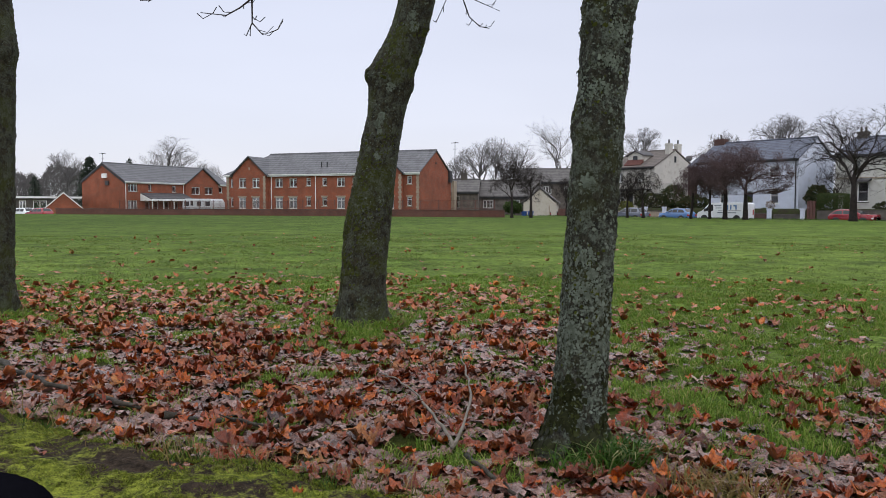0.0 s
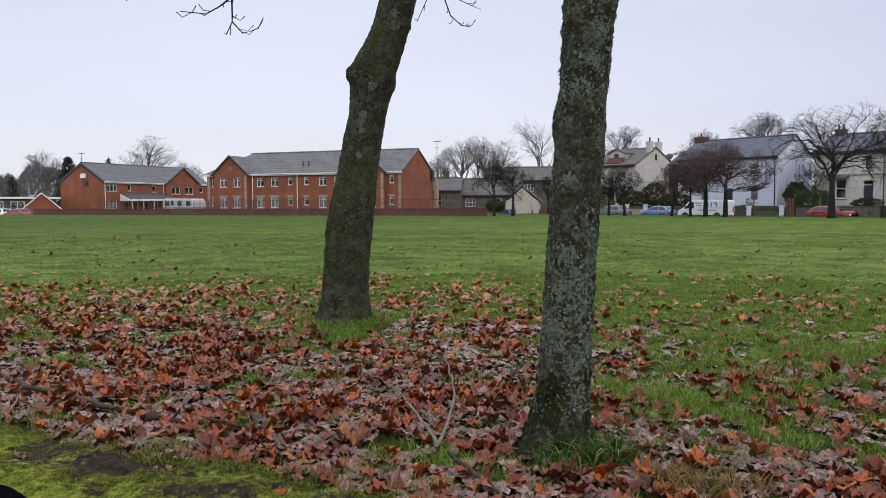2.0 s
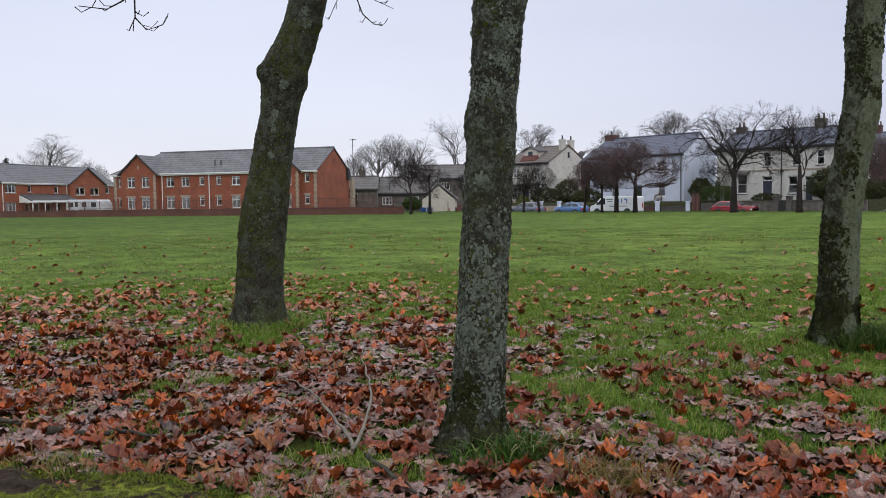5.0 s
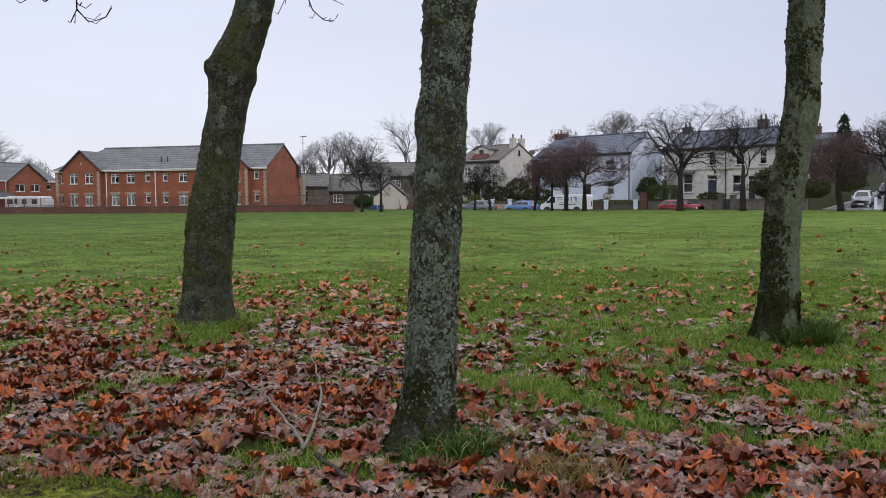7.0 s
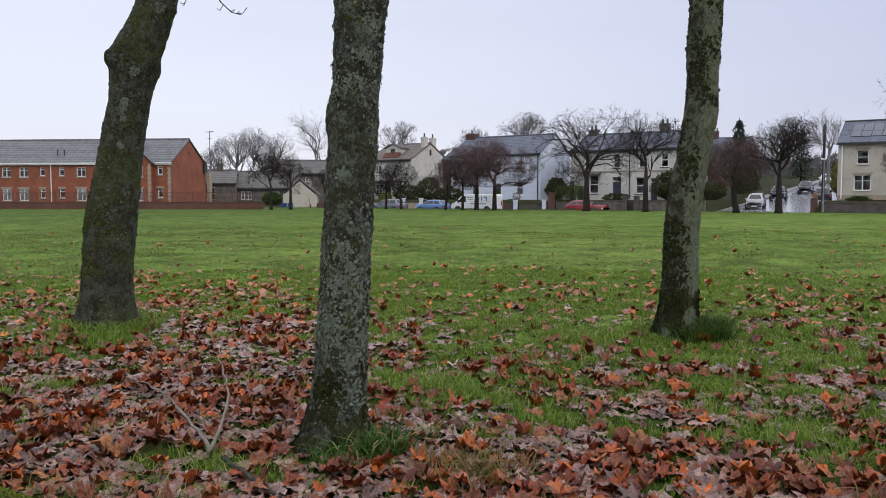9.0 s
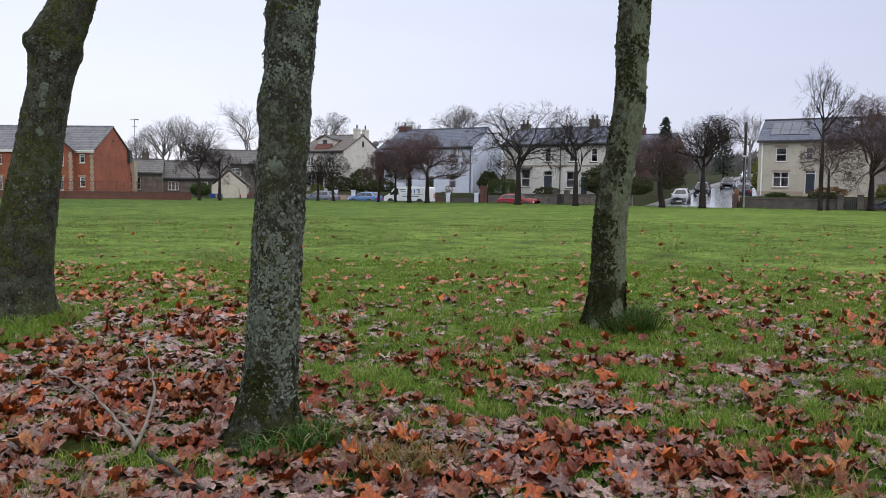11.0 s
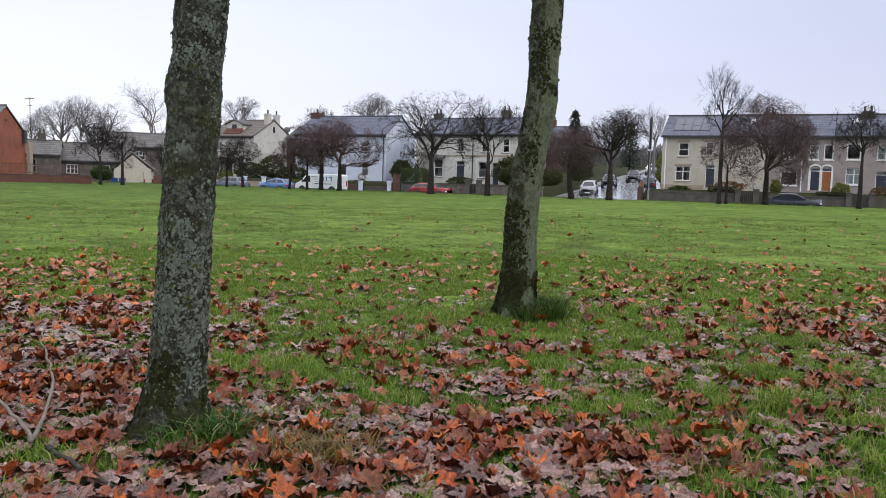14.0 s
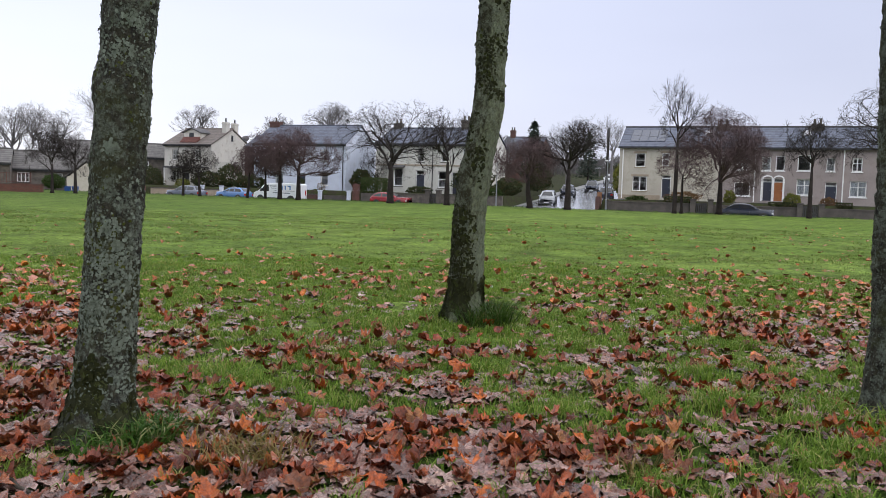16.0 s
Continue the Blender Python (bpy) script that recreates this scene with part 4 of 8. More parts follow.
# ---- house building ----
def facade(w, h, holes, thick=0.26, z0=0.0):
    """A wall w by h in x and z, front face at y 0, with openings (x0, z0, x1, z1) cut right through."""
    xs = sorted({0.0, w, *(v for q in holes for v in (q[0], q[2]))})
    zs = sorted({z0, h, *(v for q in holes for v in (q[1], q[3]))})
    bm = bmesh.new()
    V = {}

    def vert(i, j, k):
        if (i, j, k) not in V:
            V[i, j, k] = bm.verts.new((xs[i], k * thick, zs[j]))
        return V[i, j, k]

    def solid(i, j):
        if not (0 <= i < len(xs) - 1 and 0 <= j < len(zs) - 1):
            return False
        cx, cz = (xs[i] + xs[i + 1]) / 2, (zs[j] + zs[j + 1]) / 2
        return not any(q[0] < cx < q[2] and q[1] < cz < q[3] for q in holes)
    for i in range(len(xs) - 1):
        for j in range(len(zs) - 1):
            if not solid(i, j):
                continue
            bm.faces.new((vert(i, j, 0), vert(i + 1, j, 0), vert(i + 1, j + 1, 0), vert(i, j + 1, 0)))
            bm.faces.new((vert(i, j + 1, 1), vert(i + 1, j + 1, 1), vert(i + 1, j, 1), vert(i, j, 1)))
            if not solid(i - 1, j):
                bm.faces.new((vert(i, j, 1), vert(i, j, 0), vert(i, j + 1, 0), vert(i, j + 1, 1)))
            if not solid(i + 1, j):
                bm.faces.new((vert(i + 1, j, 0), vert(i + 1, j, 1), vert(i + 1, j + 1, 1), vert(i + 1, j + 1, 0)))
            if not solid(i, j - 1):
                bm.faces.new((vert(i, j, 1), vert(i + 1, j, 1), vert(i + 1, j, 0), vert(i, j, 0)))
            if not solid(i, j + 1):
                bm.faces.new((vert(i, j + 1, 0), vert(i + 1, j + 1, 0), vert(i + 1, j + 1, 1), vert(i, j + 1, 1)))
    return bm


def window(parent, x0, z0, x1, z1, y=0.0, lights=2, bars=1, sill=PAINT_WHITE, lintel=None, frame_mat=PAINT_WHITE, curtain=False, split=0.5, deep=0.12):
    """A framed window set back in its opening: lights across, bars up; with sill, lintel and net curtain."""
    f = 0.09
    rows = [(x0, y + deep, z0, x0 + f, y + deep + 0.07, z1), (x1 - f, y + deep, z0, x1, y + deep + 0.07, z1), (x0 + f, y + deep, z0, x1 - f, y + deep + 0.07, z0 + f), (x0 + f, y + deep, z1 - f, x1 - f, y + deep + 0.07, z1)]
    for k in range(1, lights):
        xm = x0 + (x1 - x0) * k / lights
        rows.append((xm - f / 2, y + deep, z0 + f, xm + f / 2, y + deep + 0.07, z1 - f))
    if bars:
        zm = z0 + (z1 - z0) * split
        for k in range(lights):
            xa, xb = x0 + (x1 - x0) * k / lights + (f if k == 0 else f / 2), x0 + (x1 - x0) * (k + 1) / lights - (f if k == lights - 1 else f / 2)
            rows.append((xa, y + deep + 0.004, zm - 0.03, xb, y + deep + 0.066, zm + 0.03))
    win = part("window", boxes(*rows), frame_mat, parent)
    part("pane", boxes((x0 + 0.03, y + deep + 0.03, z0 + 0.03, x1 - 0.03, y + deep + 0.036, z1 - 0.03)), GLASS, win)
    if sill:
        part("sill", boxes((x0 - 0.08, y - 0.07, z0 - 0.09, x1 + 0.08, y + deep, z0 - 0.002)), sill, win)
    if lintel:
        part("lintel", boxes((x0 - 0.12, y - 0.025, z1 + 0.002, x1 + 0.12, y + 0.1, z1 + 0.2)), lintel, win)
    if curtain:
        bm = bmesh.new()
        n = 24
        cols = []
        for i in range(n + 1):
            x = x0 + (x1 - x0) * i / n
            yy = y + deep + 0.17 + 0.025 * math.sin(i * 1.7)
            cols.append((bm.verts.new((x, yy, z0)), bm.verts.new((x, yy, z1))))
        for a, b in zip(cols, cols[1:]):
            bm.faces.new((a[0], b[0], b[1], a[1]))
        part("curtain", bm, CURTAIN, win)
    return win


def door(parent, x0, z0, x1, z1, y=0.0, material=PAINT_NAVY, fan=0.35, surround=PAINT_WHITE):
    """A panelled door with a fanlight, in a white surround."""
    deep = 0.12
    d = part("door", boxes((x0 + 0.06, y + deep, z0, x1 - 0.06, y + deep + 0.05, z1 - fan),
                           (x0 + 0.2, y + deep - 0.015, z0 + 0.2, x1 - 0.2, y + deep, z0 + 0.8), (x0 + 0.2, y + deep - 0.015, z0 + 1.0, x1 - 0.2, y + deep, z1 - fan - 0.2)), material, parent)
    rows = [(x0, y + deep - 0.03, z0, x0 + 0.06, y + deep + 0.06, z1), (x1 - 0.06, y + deep - 0.03, z0, x1, y + deep + 0.06, z1), (x0 + 0.06, y + deep - 0.03, z1 - 0.06, x1 - 0.06, y + deep + 0.06, z1),
            (x0 + 0.06, y + deep - 0.03, z1 - fan, x1 - 0.06, y + deep + 0.06, z1 - fan + 0.06)]
    part("door_frame", boxes(*rows), surround, d)
    if fan > 0.1:
        part("fanlight", boxes((x0 + 0.05, y + deep + 0.02, z1 - fan + 0.03, x1 - 0.05, y + deep + 0.026, z1 - 0.03)), GLASS, d)
    bm = bmesh.new()
    bmesh.ops.create_uvsphere(bm, u_segments=8, v_segments=6, radius=0.035)
    bmesh.ops.translate(bm, verts=bm.verts, vec=(x1 - 0.16, y + deep - 0.03, z0 + 1.0))
    part("door_handle", bm, RIM, d)
    return d


def slope_roof(x0, x1, y0, y1, eave, ridge, over=0.28, verge=0.12, thick=0.12):
    """Two roof slopes over a block, ridge along x."""
    ym = (y0 + y1) / 2
    run = ym - y0
    drop = (ridge - eave) / run * over
    bm = bmesh.new()
    out = [(y0 - over, eave - drop), (ym, ridge), (y1 + over, eave - drop), (y1 + over, eave - drop + thick), (ym, ridge + thick), (y0 - over, eave - drop + thick)]
    prism(bm, [out[0], out[1], out[4], out[5]], x0 - verge, x1 + verge, "x")
    prism(bm, [out[1], out[2], out[3], out[4]], x0 - verge, x1 + verge, "x")
    return bm


def hip_roof(w, d, eave, ridge, over, verge, hip, thick=0.12):
    """Roof slopes that meet a hip at the left end and a gable at the right."""
    drop = (ridge - eave) / (d / 2) * over
    bm = bmesh.new()
    low = [(-over, -over), (w + verge, -over), (w + verge, d + over), (-over, d + over)]
    ends = [(hip, d / 2), (w + verge, d / 2)]
    a = [bm.verts.new((*p, eave - drop)) for p in low] + [bm.verts.new((*p, ridge)) for p in ends]
    b = [bm.verts.new((*p, eave - drop + thick)) for p in low] + [bm.verts.new((*p, ridge + thick)) for p in ends]
    for f in ((0, 1, 5, 4), (2, 3, 4, 5), (3, 0, 4)):
        bm.faces.new([b[i] for i in f])
        bm.faces.new([a[i] for i in f[::-1]])
    for i, j in ((0, 1), (1, 5), (5, 2), (2, 3), (3, 0)):
        bm.faces.new((a[i], a[j], b[j], b[i]))
    bmesh.ops.recalc_face_normals(bm, faces=bm.faces)
    return bm


def cross_roof(x0, x1, y0, y1, eave, ridge, over=0.25, verge=0.12, thick=0.12):
    """Two roof slopes with the ridge along y, for a gable that faces the front."""
    xm = (x0 + x1) / 2
    drop = (ridge - eave) / (xm - x0) * over
    bm = bmesh.new()
    out = [(x0 - over, eave - drop), (xm, ridge), (x1 + over, eave - drop), (x1 + over, eave - drop + thick), (xm, ridge + thick), (x0 - over, eave - drop + thick)]
    prism(bm, [out[0], out[1], out[4], out[5]], y0 - verge, y1, "y")
    prism(bm, [out[1], out[2], out[3], out[4]], y0 - verge, y1, "y")
    return bm


def chimney(parent, x, y, w, d, z0, z1, material, pots=2, cap=STONE):
    c = part("chimney", boxes((x - w / 2, y - d / 2, z0, x + w / 2, y + d / 2, z1), (x - w / 2 - 0.05, y - d / 2 - 0.05, z1 - 0.25, x + w / 2 + 0.05, y + d / 2 + 0.05, z1 - 0.12)), material, parent)
    for k in range(pots):
        px = x + (k - (pots - 1) / 2) * w / max(1, pots)
        part("chimney_pot", tube(bmesh.new(), [(px, y, z1 - 0.02), (px, y, z1 + 0.1), (px, y, z1 + 0.45), (px, y, z1 + 0.5)], [0.13, 0.11, 0.10, 0.13], 10), cap, c)
    return c


def shell(parent, w, d, eave, ridge, wall, roof, holes, thick=0.26, gutter=PAINT_BLACK, base=0.0, verge=0.12, over=0.28, side=None, hip=0.0):
    """The walls, gables, roof and gutter of a block with its ridge along the front."""
    side = side or wall
    part("wall_front", facade(w, eave, holes, thick, base), wall, parent)
    part("wall_back", boxes((0, d - thick, base, w, d, eave)), wall, parent)
    gable = [(thick, base), (d - thick, base), (d - thick, eave), (d / 2, ridge - (ridge - eave) * 2 * thick / d * 0.5), (thick, eave)]
    low = [(thick, base), (d - thick, base), (d - thick, eave), (thick, eave)]
    part("gable_wall", prism(bmesh.new(), low if hip else gable, 0, thick, "x"), side, parent)
    part("gable_wall", prism(bmesh.new(), gable, w - thick, w, "x"), side, parent)
    r = part("roof", hip_roof(w, d, eave + 0.02, ridge, over, verge, hip) if hip else slope_roof(0, w, 0, d, eave + 0.02, ridge, over, verge), roof, parent)
    part("ridge_tiles", tube(bmesh.new(), [(hip - verge, d / 2, ridge + 0.12), (w + verge, d / 2, ridge + 0.12)], [0.11, 0.11], 8), roof, r)
    drop = (ridge - eave) / (d / 2) * over
    part("gutter", boxes((-verge, -over - 0.1, eave - drop - 0.02, w + verge, -over + 0.02, eave - drop + 0.1)), gutter, parent)
    part("fascia", boxes((-verge, -over + 0.025, eave - drop - 0.16, w + verge, -over + 0.055, eave - drop + 0.03)), gutter, parent)
    return r


def downpipe(parent, x, y, z0, z1, material=PAINT_WHITE):
    part("downpipe", tube(bmesh.new(), [(x, y, z0), (x, y, z1 - 0.3), (x, y - 0.12, z1)], [0.055, 0.055, 0.055], 8), material, parent)


def leaf_cloud(name, label, category, centre, size, count, leaf, material, seed, parent=None, boxy=False, kind=""):
    """A clump of many small leaves in an uneven hull."""
    rng = np.random.default_rng(seed)
    u = rng.normal(size=(count, 3))
    u /= np.linalg.norm(u, axis=1, keepdims=True)
    if boxy:
        u = u / np.abs(u).max(axis=1, keepdims=True)
    lump = np.array([0.78 + 0.32 * noise.fractal(Vector(v * 1.7) + Vector((seed, 0, 0)), 0.8, 2.0, 3) for v in u]) if not boxy else 1 + rng.normal(0, 0.02, count)
    r = rng.uniform(0.55, 1.0, count) ** (0.4 if not boxy else 0.15)
    c = u * (lump * r)[:, None] * np.array(size) + np.array(centre)
    a, b = rng.normal(size=(count, 3)), rng.normal(size=(count, 3))
    a /= np.linalg.norm(a, axis=1, keepdims=True)
    b -= a * (a * b).sum(1, keepdims=True)
    b /= np.linalg.norm(b, axis=1, keepdims=True)
    s = leaf * rng.uniform(0.6, 1.4, (count, 1))
    V = np.stack([c - a * s, c + b * s * 0.45, c + a * s, c - b * s * 0.45], 1).reshape(-1, 3)
    i = np.arange(count)[:, None] * 4
    T = np.concatenate([i + [0, 1, 2], i + [0, 2, 3]], 0)
    V[:, 2] = np.maximum(V[:, 2], 0.0) if parent else V[:, 2]
    ob = tri_object(name, V, T, material, parent)
    return tagged(ob, label, category, kind=kind)


def bush(label, s, o, size, material, seed, boxy=False, leaf=0.09, count=1500, z=None, name="bush", category="bush"):
    p = plan(s, o)
    z = ground_z(p.x, p.y) if z is None else z
    b = thing(name, road_pose(s, o, z), label, category)
    part("stem", tube(bmesh.new(), [(0, 0, 0), (0.03, 0, size[2] * 0.8), (0, 0, size[2])], [0.06, 0.05, 0.02], 6), TWIG, b)
    leaf_cloud("foliage", "", "", (0, 0, size[2]), size, int(count * 2.2), leaf * 1.0, material, seed, b, boxy)
    return b


# ---- road, kerbs, pavement, side street ----
def strip(name, label, s0, s1, o0, o1, z0, z1, material, bevel=0.0):
    ob = thing_mesh(name, boxes((s0, o0, z0, s1, o1, z1)), material, road_pose(0, 0))
    return tagged(ob, label, kind="structure")


def thing_mesh(name, bm, material, m):
    me = bpy.data.meshes.new(name)
    bm.normal_update()
    bm.to_mesh(me)
    bm.free()
    me.materials.append(material)
    ob = new(name, me)
    ob.matrix_world = m
    return ob


strip("road", "wet dark asphalt road along the park", -230, 120, 67.75, ROAD_FAR, ROAD_Z - 0.3, ROAD_Z + 0.012, ASPHALT)
strip("kerb", "stone kerb at the lawn's edge", -230, 120, 67.55, 67.74, ROAD_Z - 0.3, ROAD_Z + 0.13, KERB)
strip("kerb", "stone kerb before the houses", -230, STREET[0], ROAD_FAR + 0.01, ROAD_FAR + 0.15, ROAD_Z - 0.3, ROAD_Z + 0.12, KERB)
strip("kerb", "stone kerb before the terrace", STREET[1], 120, ROAD_FAR + 0.01, ROAD_FAR + 0.15, ROAD_Z - 0.3, ROAD_Z + 0.12, KERB)
strip("pavement", "wet grey pavement before the houses", -230, STREET[0], ROAD_FAR + 0.16, WALL_O, ROAD_Z - 0.3, ROAD_Z + 0.11, PAVING)
strip("pavement", "wet grey pavement before the terrace", STREET[1], 120, ROAD_FAR + 0.16, WALL_O, ROAD_Z - 0.3, ROAD_Z + 0.11, PAVING)


def side_street():
    verts, faces = [], []
    oo = [ROAD_FAR + 0.01, 76, 77, 79, *range(82, 190, 6)]
    for o in oo:
        for s in (STREET[0], STREET[1]):
            p = plan(s, o, street_z(o) + 0.02)
            verts.append(tuple(p))
    for i in range(len(oo) - 1):
        faces.append((2 * i, 2 * i + 1, 2 * i + 3, 2 * i + 2))
    ob = mesh_object("street", verts, faces, STREET_WET)
    if ob.data.polygons[0].normal.z < 0:
        ob.data.flip_normals()
    tagged(ob, "wet side street climbing uphill, sky sheen in its colour", kind="structure")
    for s0, s1, label in ((STREET[0] - 1.3, STREET[0], "pavement beside the side street"), (STREET[1], STREET[1] + 1.3, "pavement by the terrace's end")):
        verts, faces = [], []
        for o in oo[2:]:
            z = street_z(o) + 0.13
            verts += [tuple(plan(s0, o, z - 0.5)), tuple(plan(s0, o, z)), tuple(plan(s1, o, z)), tuple(plan(s1, o, z - 0.5))]
        for i in range(len(oo) - 3):
            for k in range(3):
                a = 4 * i + k
                faces.append((a, a + 1, a + 5, a + 4))
        tagged(mesh_object("pavement", verts, faces, PAVING), label, kind="structure")


side_street()


# ---- the houses along the road ----
HOUSE_Z = 0.9


def terrace():
    """A row of pebble-dashed houses under one slate roof, seen square on."""
    s0, s1 = -13.1, 21.0
    w, d, eave, ridge = s1 - s0, 8.0, 5.3, 7.4
    t = thing("terraced_houses", road_pose(s0, FRONT_O, HOUSE_Z), "two-storey pebble-dashed terrace with a long slate roof", "houses")
    wins = [  # x0, z0, x1, z1 from the row's left end and its base; lights, bars, lintel, curtain
        (1.55, 3.25, 2.55, 4.60, 1, 1, STONE_PALE, False), (1.35, 0.85, 2.80, 2.30, 2, 1, STONE_PALE, False), (4.15, 3.35, 4.85, 4.65, 1, 1, STONE_PALE, False),
        (11.15, 3.10, 12.15, 4.35, 2, 1, None, True), (11.0, 0.65, 12.45, 1.95, 1, 0, None, False),
        (13.4, 3.08, 14.2, 4.40, 1, 1, None, True), (14.6, 3.10, 15.4, 4.50, 1, 0, None, False),
        (16.5, 3.13, 17.65, 4.60, 1, 0, None, False), (16.5, 0.85, 17.9, 2.35, 2, 1, None, True), (18.95, 3.12, 19.7, 4.35, 1, 1, None, True),
        (21.1, 3.12, 21.95, 4.35, 2, 1, None, False), (21.0, 0.8, 22.4, 2.25, 2, 1, None, True), (24.2, 3.1, 25.3, 4.4, 2, 1, None, True), (24.2, 0.8, 25.7, 2.25, 2, 1, None, True),
        (28.0, 3.1, 29.1, 4.4, 2, 1, None, False), (28.0, 0.8, 29.5, 2.25, 2, 1, None, True), (32.0, 3.1, 33.1, 4.4, 2, 1, None, True)]
    doors = [(4.2, 0.25, 5.1, 2.45, PAINT_NAVY), (13.55, 0.25, 14.40, 2.35, PAINT_NAVY), (14.52, 0.25, 15.37, 2.35, PAINT_BROWN), (18.95, 0.2, 19.95, 2.1, PAINT_NAVY), (31.0, 0.2, 31.9, 2.2, PAINT_NAVY)]
    cut = 9.6
    holes = [q[:4] for q in wins] + [q[:4] for q in doors]
    left, right = [q for q in holes if q[2] < cut], [(q[0] - cut, q[1], q[2] - cut, q[3]) for q in holes if q[0] > cut]
    part("wall_front", facade(cut, eave, left), RENDER_SAND, t, "sand-coloured pebble-dash")
    r = part("wall_front", facade(w - cut, eave, right), RENDER_BUFF, t, "buff pebble-dash")
    r.location.x = cut
    part("wall_back", boxes((0, d - 0.26, 0, w, d, eave)), RENDER_BUFF, t)
    gable = [(0.26, 0), (d - 0.26, 0), (d - 0.26, eave), (d / 2, ridge - 0.1), (0.26, eave)]
    part("gable_wall", prism(bmesh.new(), gable, 0, 0.26, "x"), RENDER_SAND, t)
    part("gable_wall", prism(bmesh.new(), gable, w - 0.26, w, "x"), RENDER_BUFF, t)
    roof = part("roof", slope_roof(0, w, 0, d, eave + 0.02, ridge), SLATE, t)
    part("ridge_tiles", tube(bmesh.new(), [(-0.12, d / 2, ridge + 0.12), (w + 0.12, d / 2, ridge + 0.12)], [0.12, 0.12], 8), SLATE_DARK, roof)
    part("gutter", boxes((-0.12, -0.40, eave - 0.22, w + 0.12, -0.27, eave - 0.08)), PAINT_BLACK, t)
    part("verge_board", boxes((-0.22, -0.1, eave - 0.1, -0.13, 0.1, eave + 0.1)), PAINT_WHITE, t)
    for x0, z0, x1, z1, li, ba, lin, cu in wins:
        window(t, x0, z0, x1, z1, 0, li, ba, STONE_PALE if lin else PAINT_WHITE, lin, curtain=cu, split=0.5 if li == 1 else 0.62)
    for x0, z0, x1, z1, ma in doors:
        door(t, x0, z0, x1, z1, 0, ma)
    # white double porch with round heads
    for xc in (13.97, 14.95):
        bm = bmesh.new()
        arc = [(xc + 0.5 * math.cos(a), 2.30 + 0.36 * math.sin(a)) for a in np.linspace(0, math.pi, 13)]
        arc += [(xc + 0.40 * math.cos(a), 2.30 + 0.24 * math.sin(a)) for a in np.linspace(math.pi, 0, 13)]
        prism(bm, arc, -0.06, 0.05, "y")
        part("porch_arch", bm, PAINT_WHITE, t, "white painted arched door head")
    for x in (13.47, 14.46, 15.40):
        part("porch_post", boxes((x - 0.07, -0.06, 0.2, x + 0.07, 0.05, 2.31)), PAINT_WHITE, t)
    part("plinth", boxes((0.0, -0.08, 0.0, 4.1, -0.004, 0.45)), STONE_PALE, t)
    downpipe(t, 12.8, -0.1, 0.1, eave - 0.1)
    downpipe(t, 0.35, -0.1, 0.1, eave - 0.1)
    downpipe(t, 20.4, -0.1, 0.1, eave - 0.1)
    chimney(t, 9.6, 3.4, 1.1, 0.7, 6.6, 7.75, STONE, 2)
    chimney(t, 18.2, 3.4, 1.1, 0.7, 6.6, 7.75, STONE, 2)
    chimney(t, 26.5, 3.4, 1.1, 0.7, 6.6, 7.75, STONE, 2)
    sl = (ridge - eave) / (d / 2)
    for k in range(4):
        y0, y1 = 0.7, 3.2
        x = 0.9 + k * 0.86
        bm = bmesh.new()
        prism(bm, [(y0, eave + sl * y0 + 0.15), (y1, eave + sl * y1 + 0.15), (y1, eave + sl * y1 + 0.22), (y0, eave + sl * y0 + 0.22)], x, x + 0.82, "x")
        part("solar_panel", bm, SOLAR, t, "dark blue solar panel on the slates")
    for x in (8.0, 16.9):
        bm = bmesh.new()
        prism(bm, [(2.2, eave + sl * 2.2 + 0.14), (3.0, eave + sl * 3.0 + 0.14), (3.0, eave + sl * 3.0 + 0.24), (2.2, eave + sl * 2.2 + 0.24)], x, x + 0.75, "x")
        part("skylight", bm, LAMP_GLASS, t)


def white_house():
    s0, s1 = -56.6, -44.2
    t = thing("white_house", road_pose(s0, FRONT_O, 0.5), "white-painted detached house with slate roof, brick end bay", "house")
    w, d, eave, ridge = s1 - s0, 7.6, 5.75, 8.0
    wins = [(9.05, 3.65, 10.05, 5.0), (9.15, 0.9, 10.15, 2.6), (3.0, 3.65, 4.0, 5.0), (3.0, 0.9, 4.1, 2.5), (6.2, 3.65, 7.1, 5.0)]
    drs = [(6.2, 0.1, 7.15, 2.3)]
    shell(t, w, d, eave, ridge, RENDER_WHITE, SLATE, wins + drs)
    for q in wins:
        window(t, *q, 0, 1, 1, PAINT_BLACK if q[1] > 3 else PAINT_WHITE, None)
    door(t, *drs[0])
    chimney(t, 0.6, 3.8, 1.3, 0.9, 6.6, 8.6, BRICK_DARK, 1)
    part("side_bay", boxes((-1.7, 0.6, 0, -0.01, 6.5, 5.2)), BRICK_DARK, t, "dark red brick side wing")
    bm = bmesh.new()
    prism(bm, [(0.4, 5.2), (3.55, 6.9), (6.7, 5.2), (6.7, 5.3), (3.55, 7.02), (0.4, 5.3)], -1.8, -0.02, "x")
    part("side_roof", bm, SLATE, t)
    downpipe(t, w - 0.3, -0.1, 0.1, eave - 0.1, PAINT_BLACK)
    # satellite dish on the wing's eaves
    bm = bmesh.new()
    bmesh.ops.create_cone(bm, cap_ends=True, segments=16, radius1=0.42, radius2=0.1, depth=0.14, matrix=pose(-1.4, 0.2, 6.3, 60, 0, 30))
    dish = part("satellite_dish", bm, METAL_DARK, t)
    part("bracket", tube(bmesh.new(), [(-1.4, 0.25, 6.25), (-1.4, 0.5, 5.9), (-1.4, 0.62, 5.1)], [0.03, 0.03, 0.03], 6), METAL_DARK, dish)


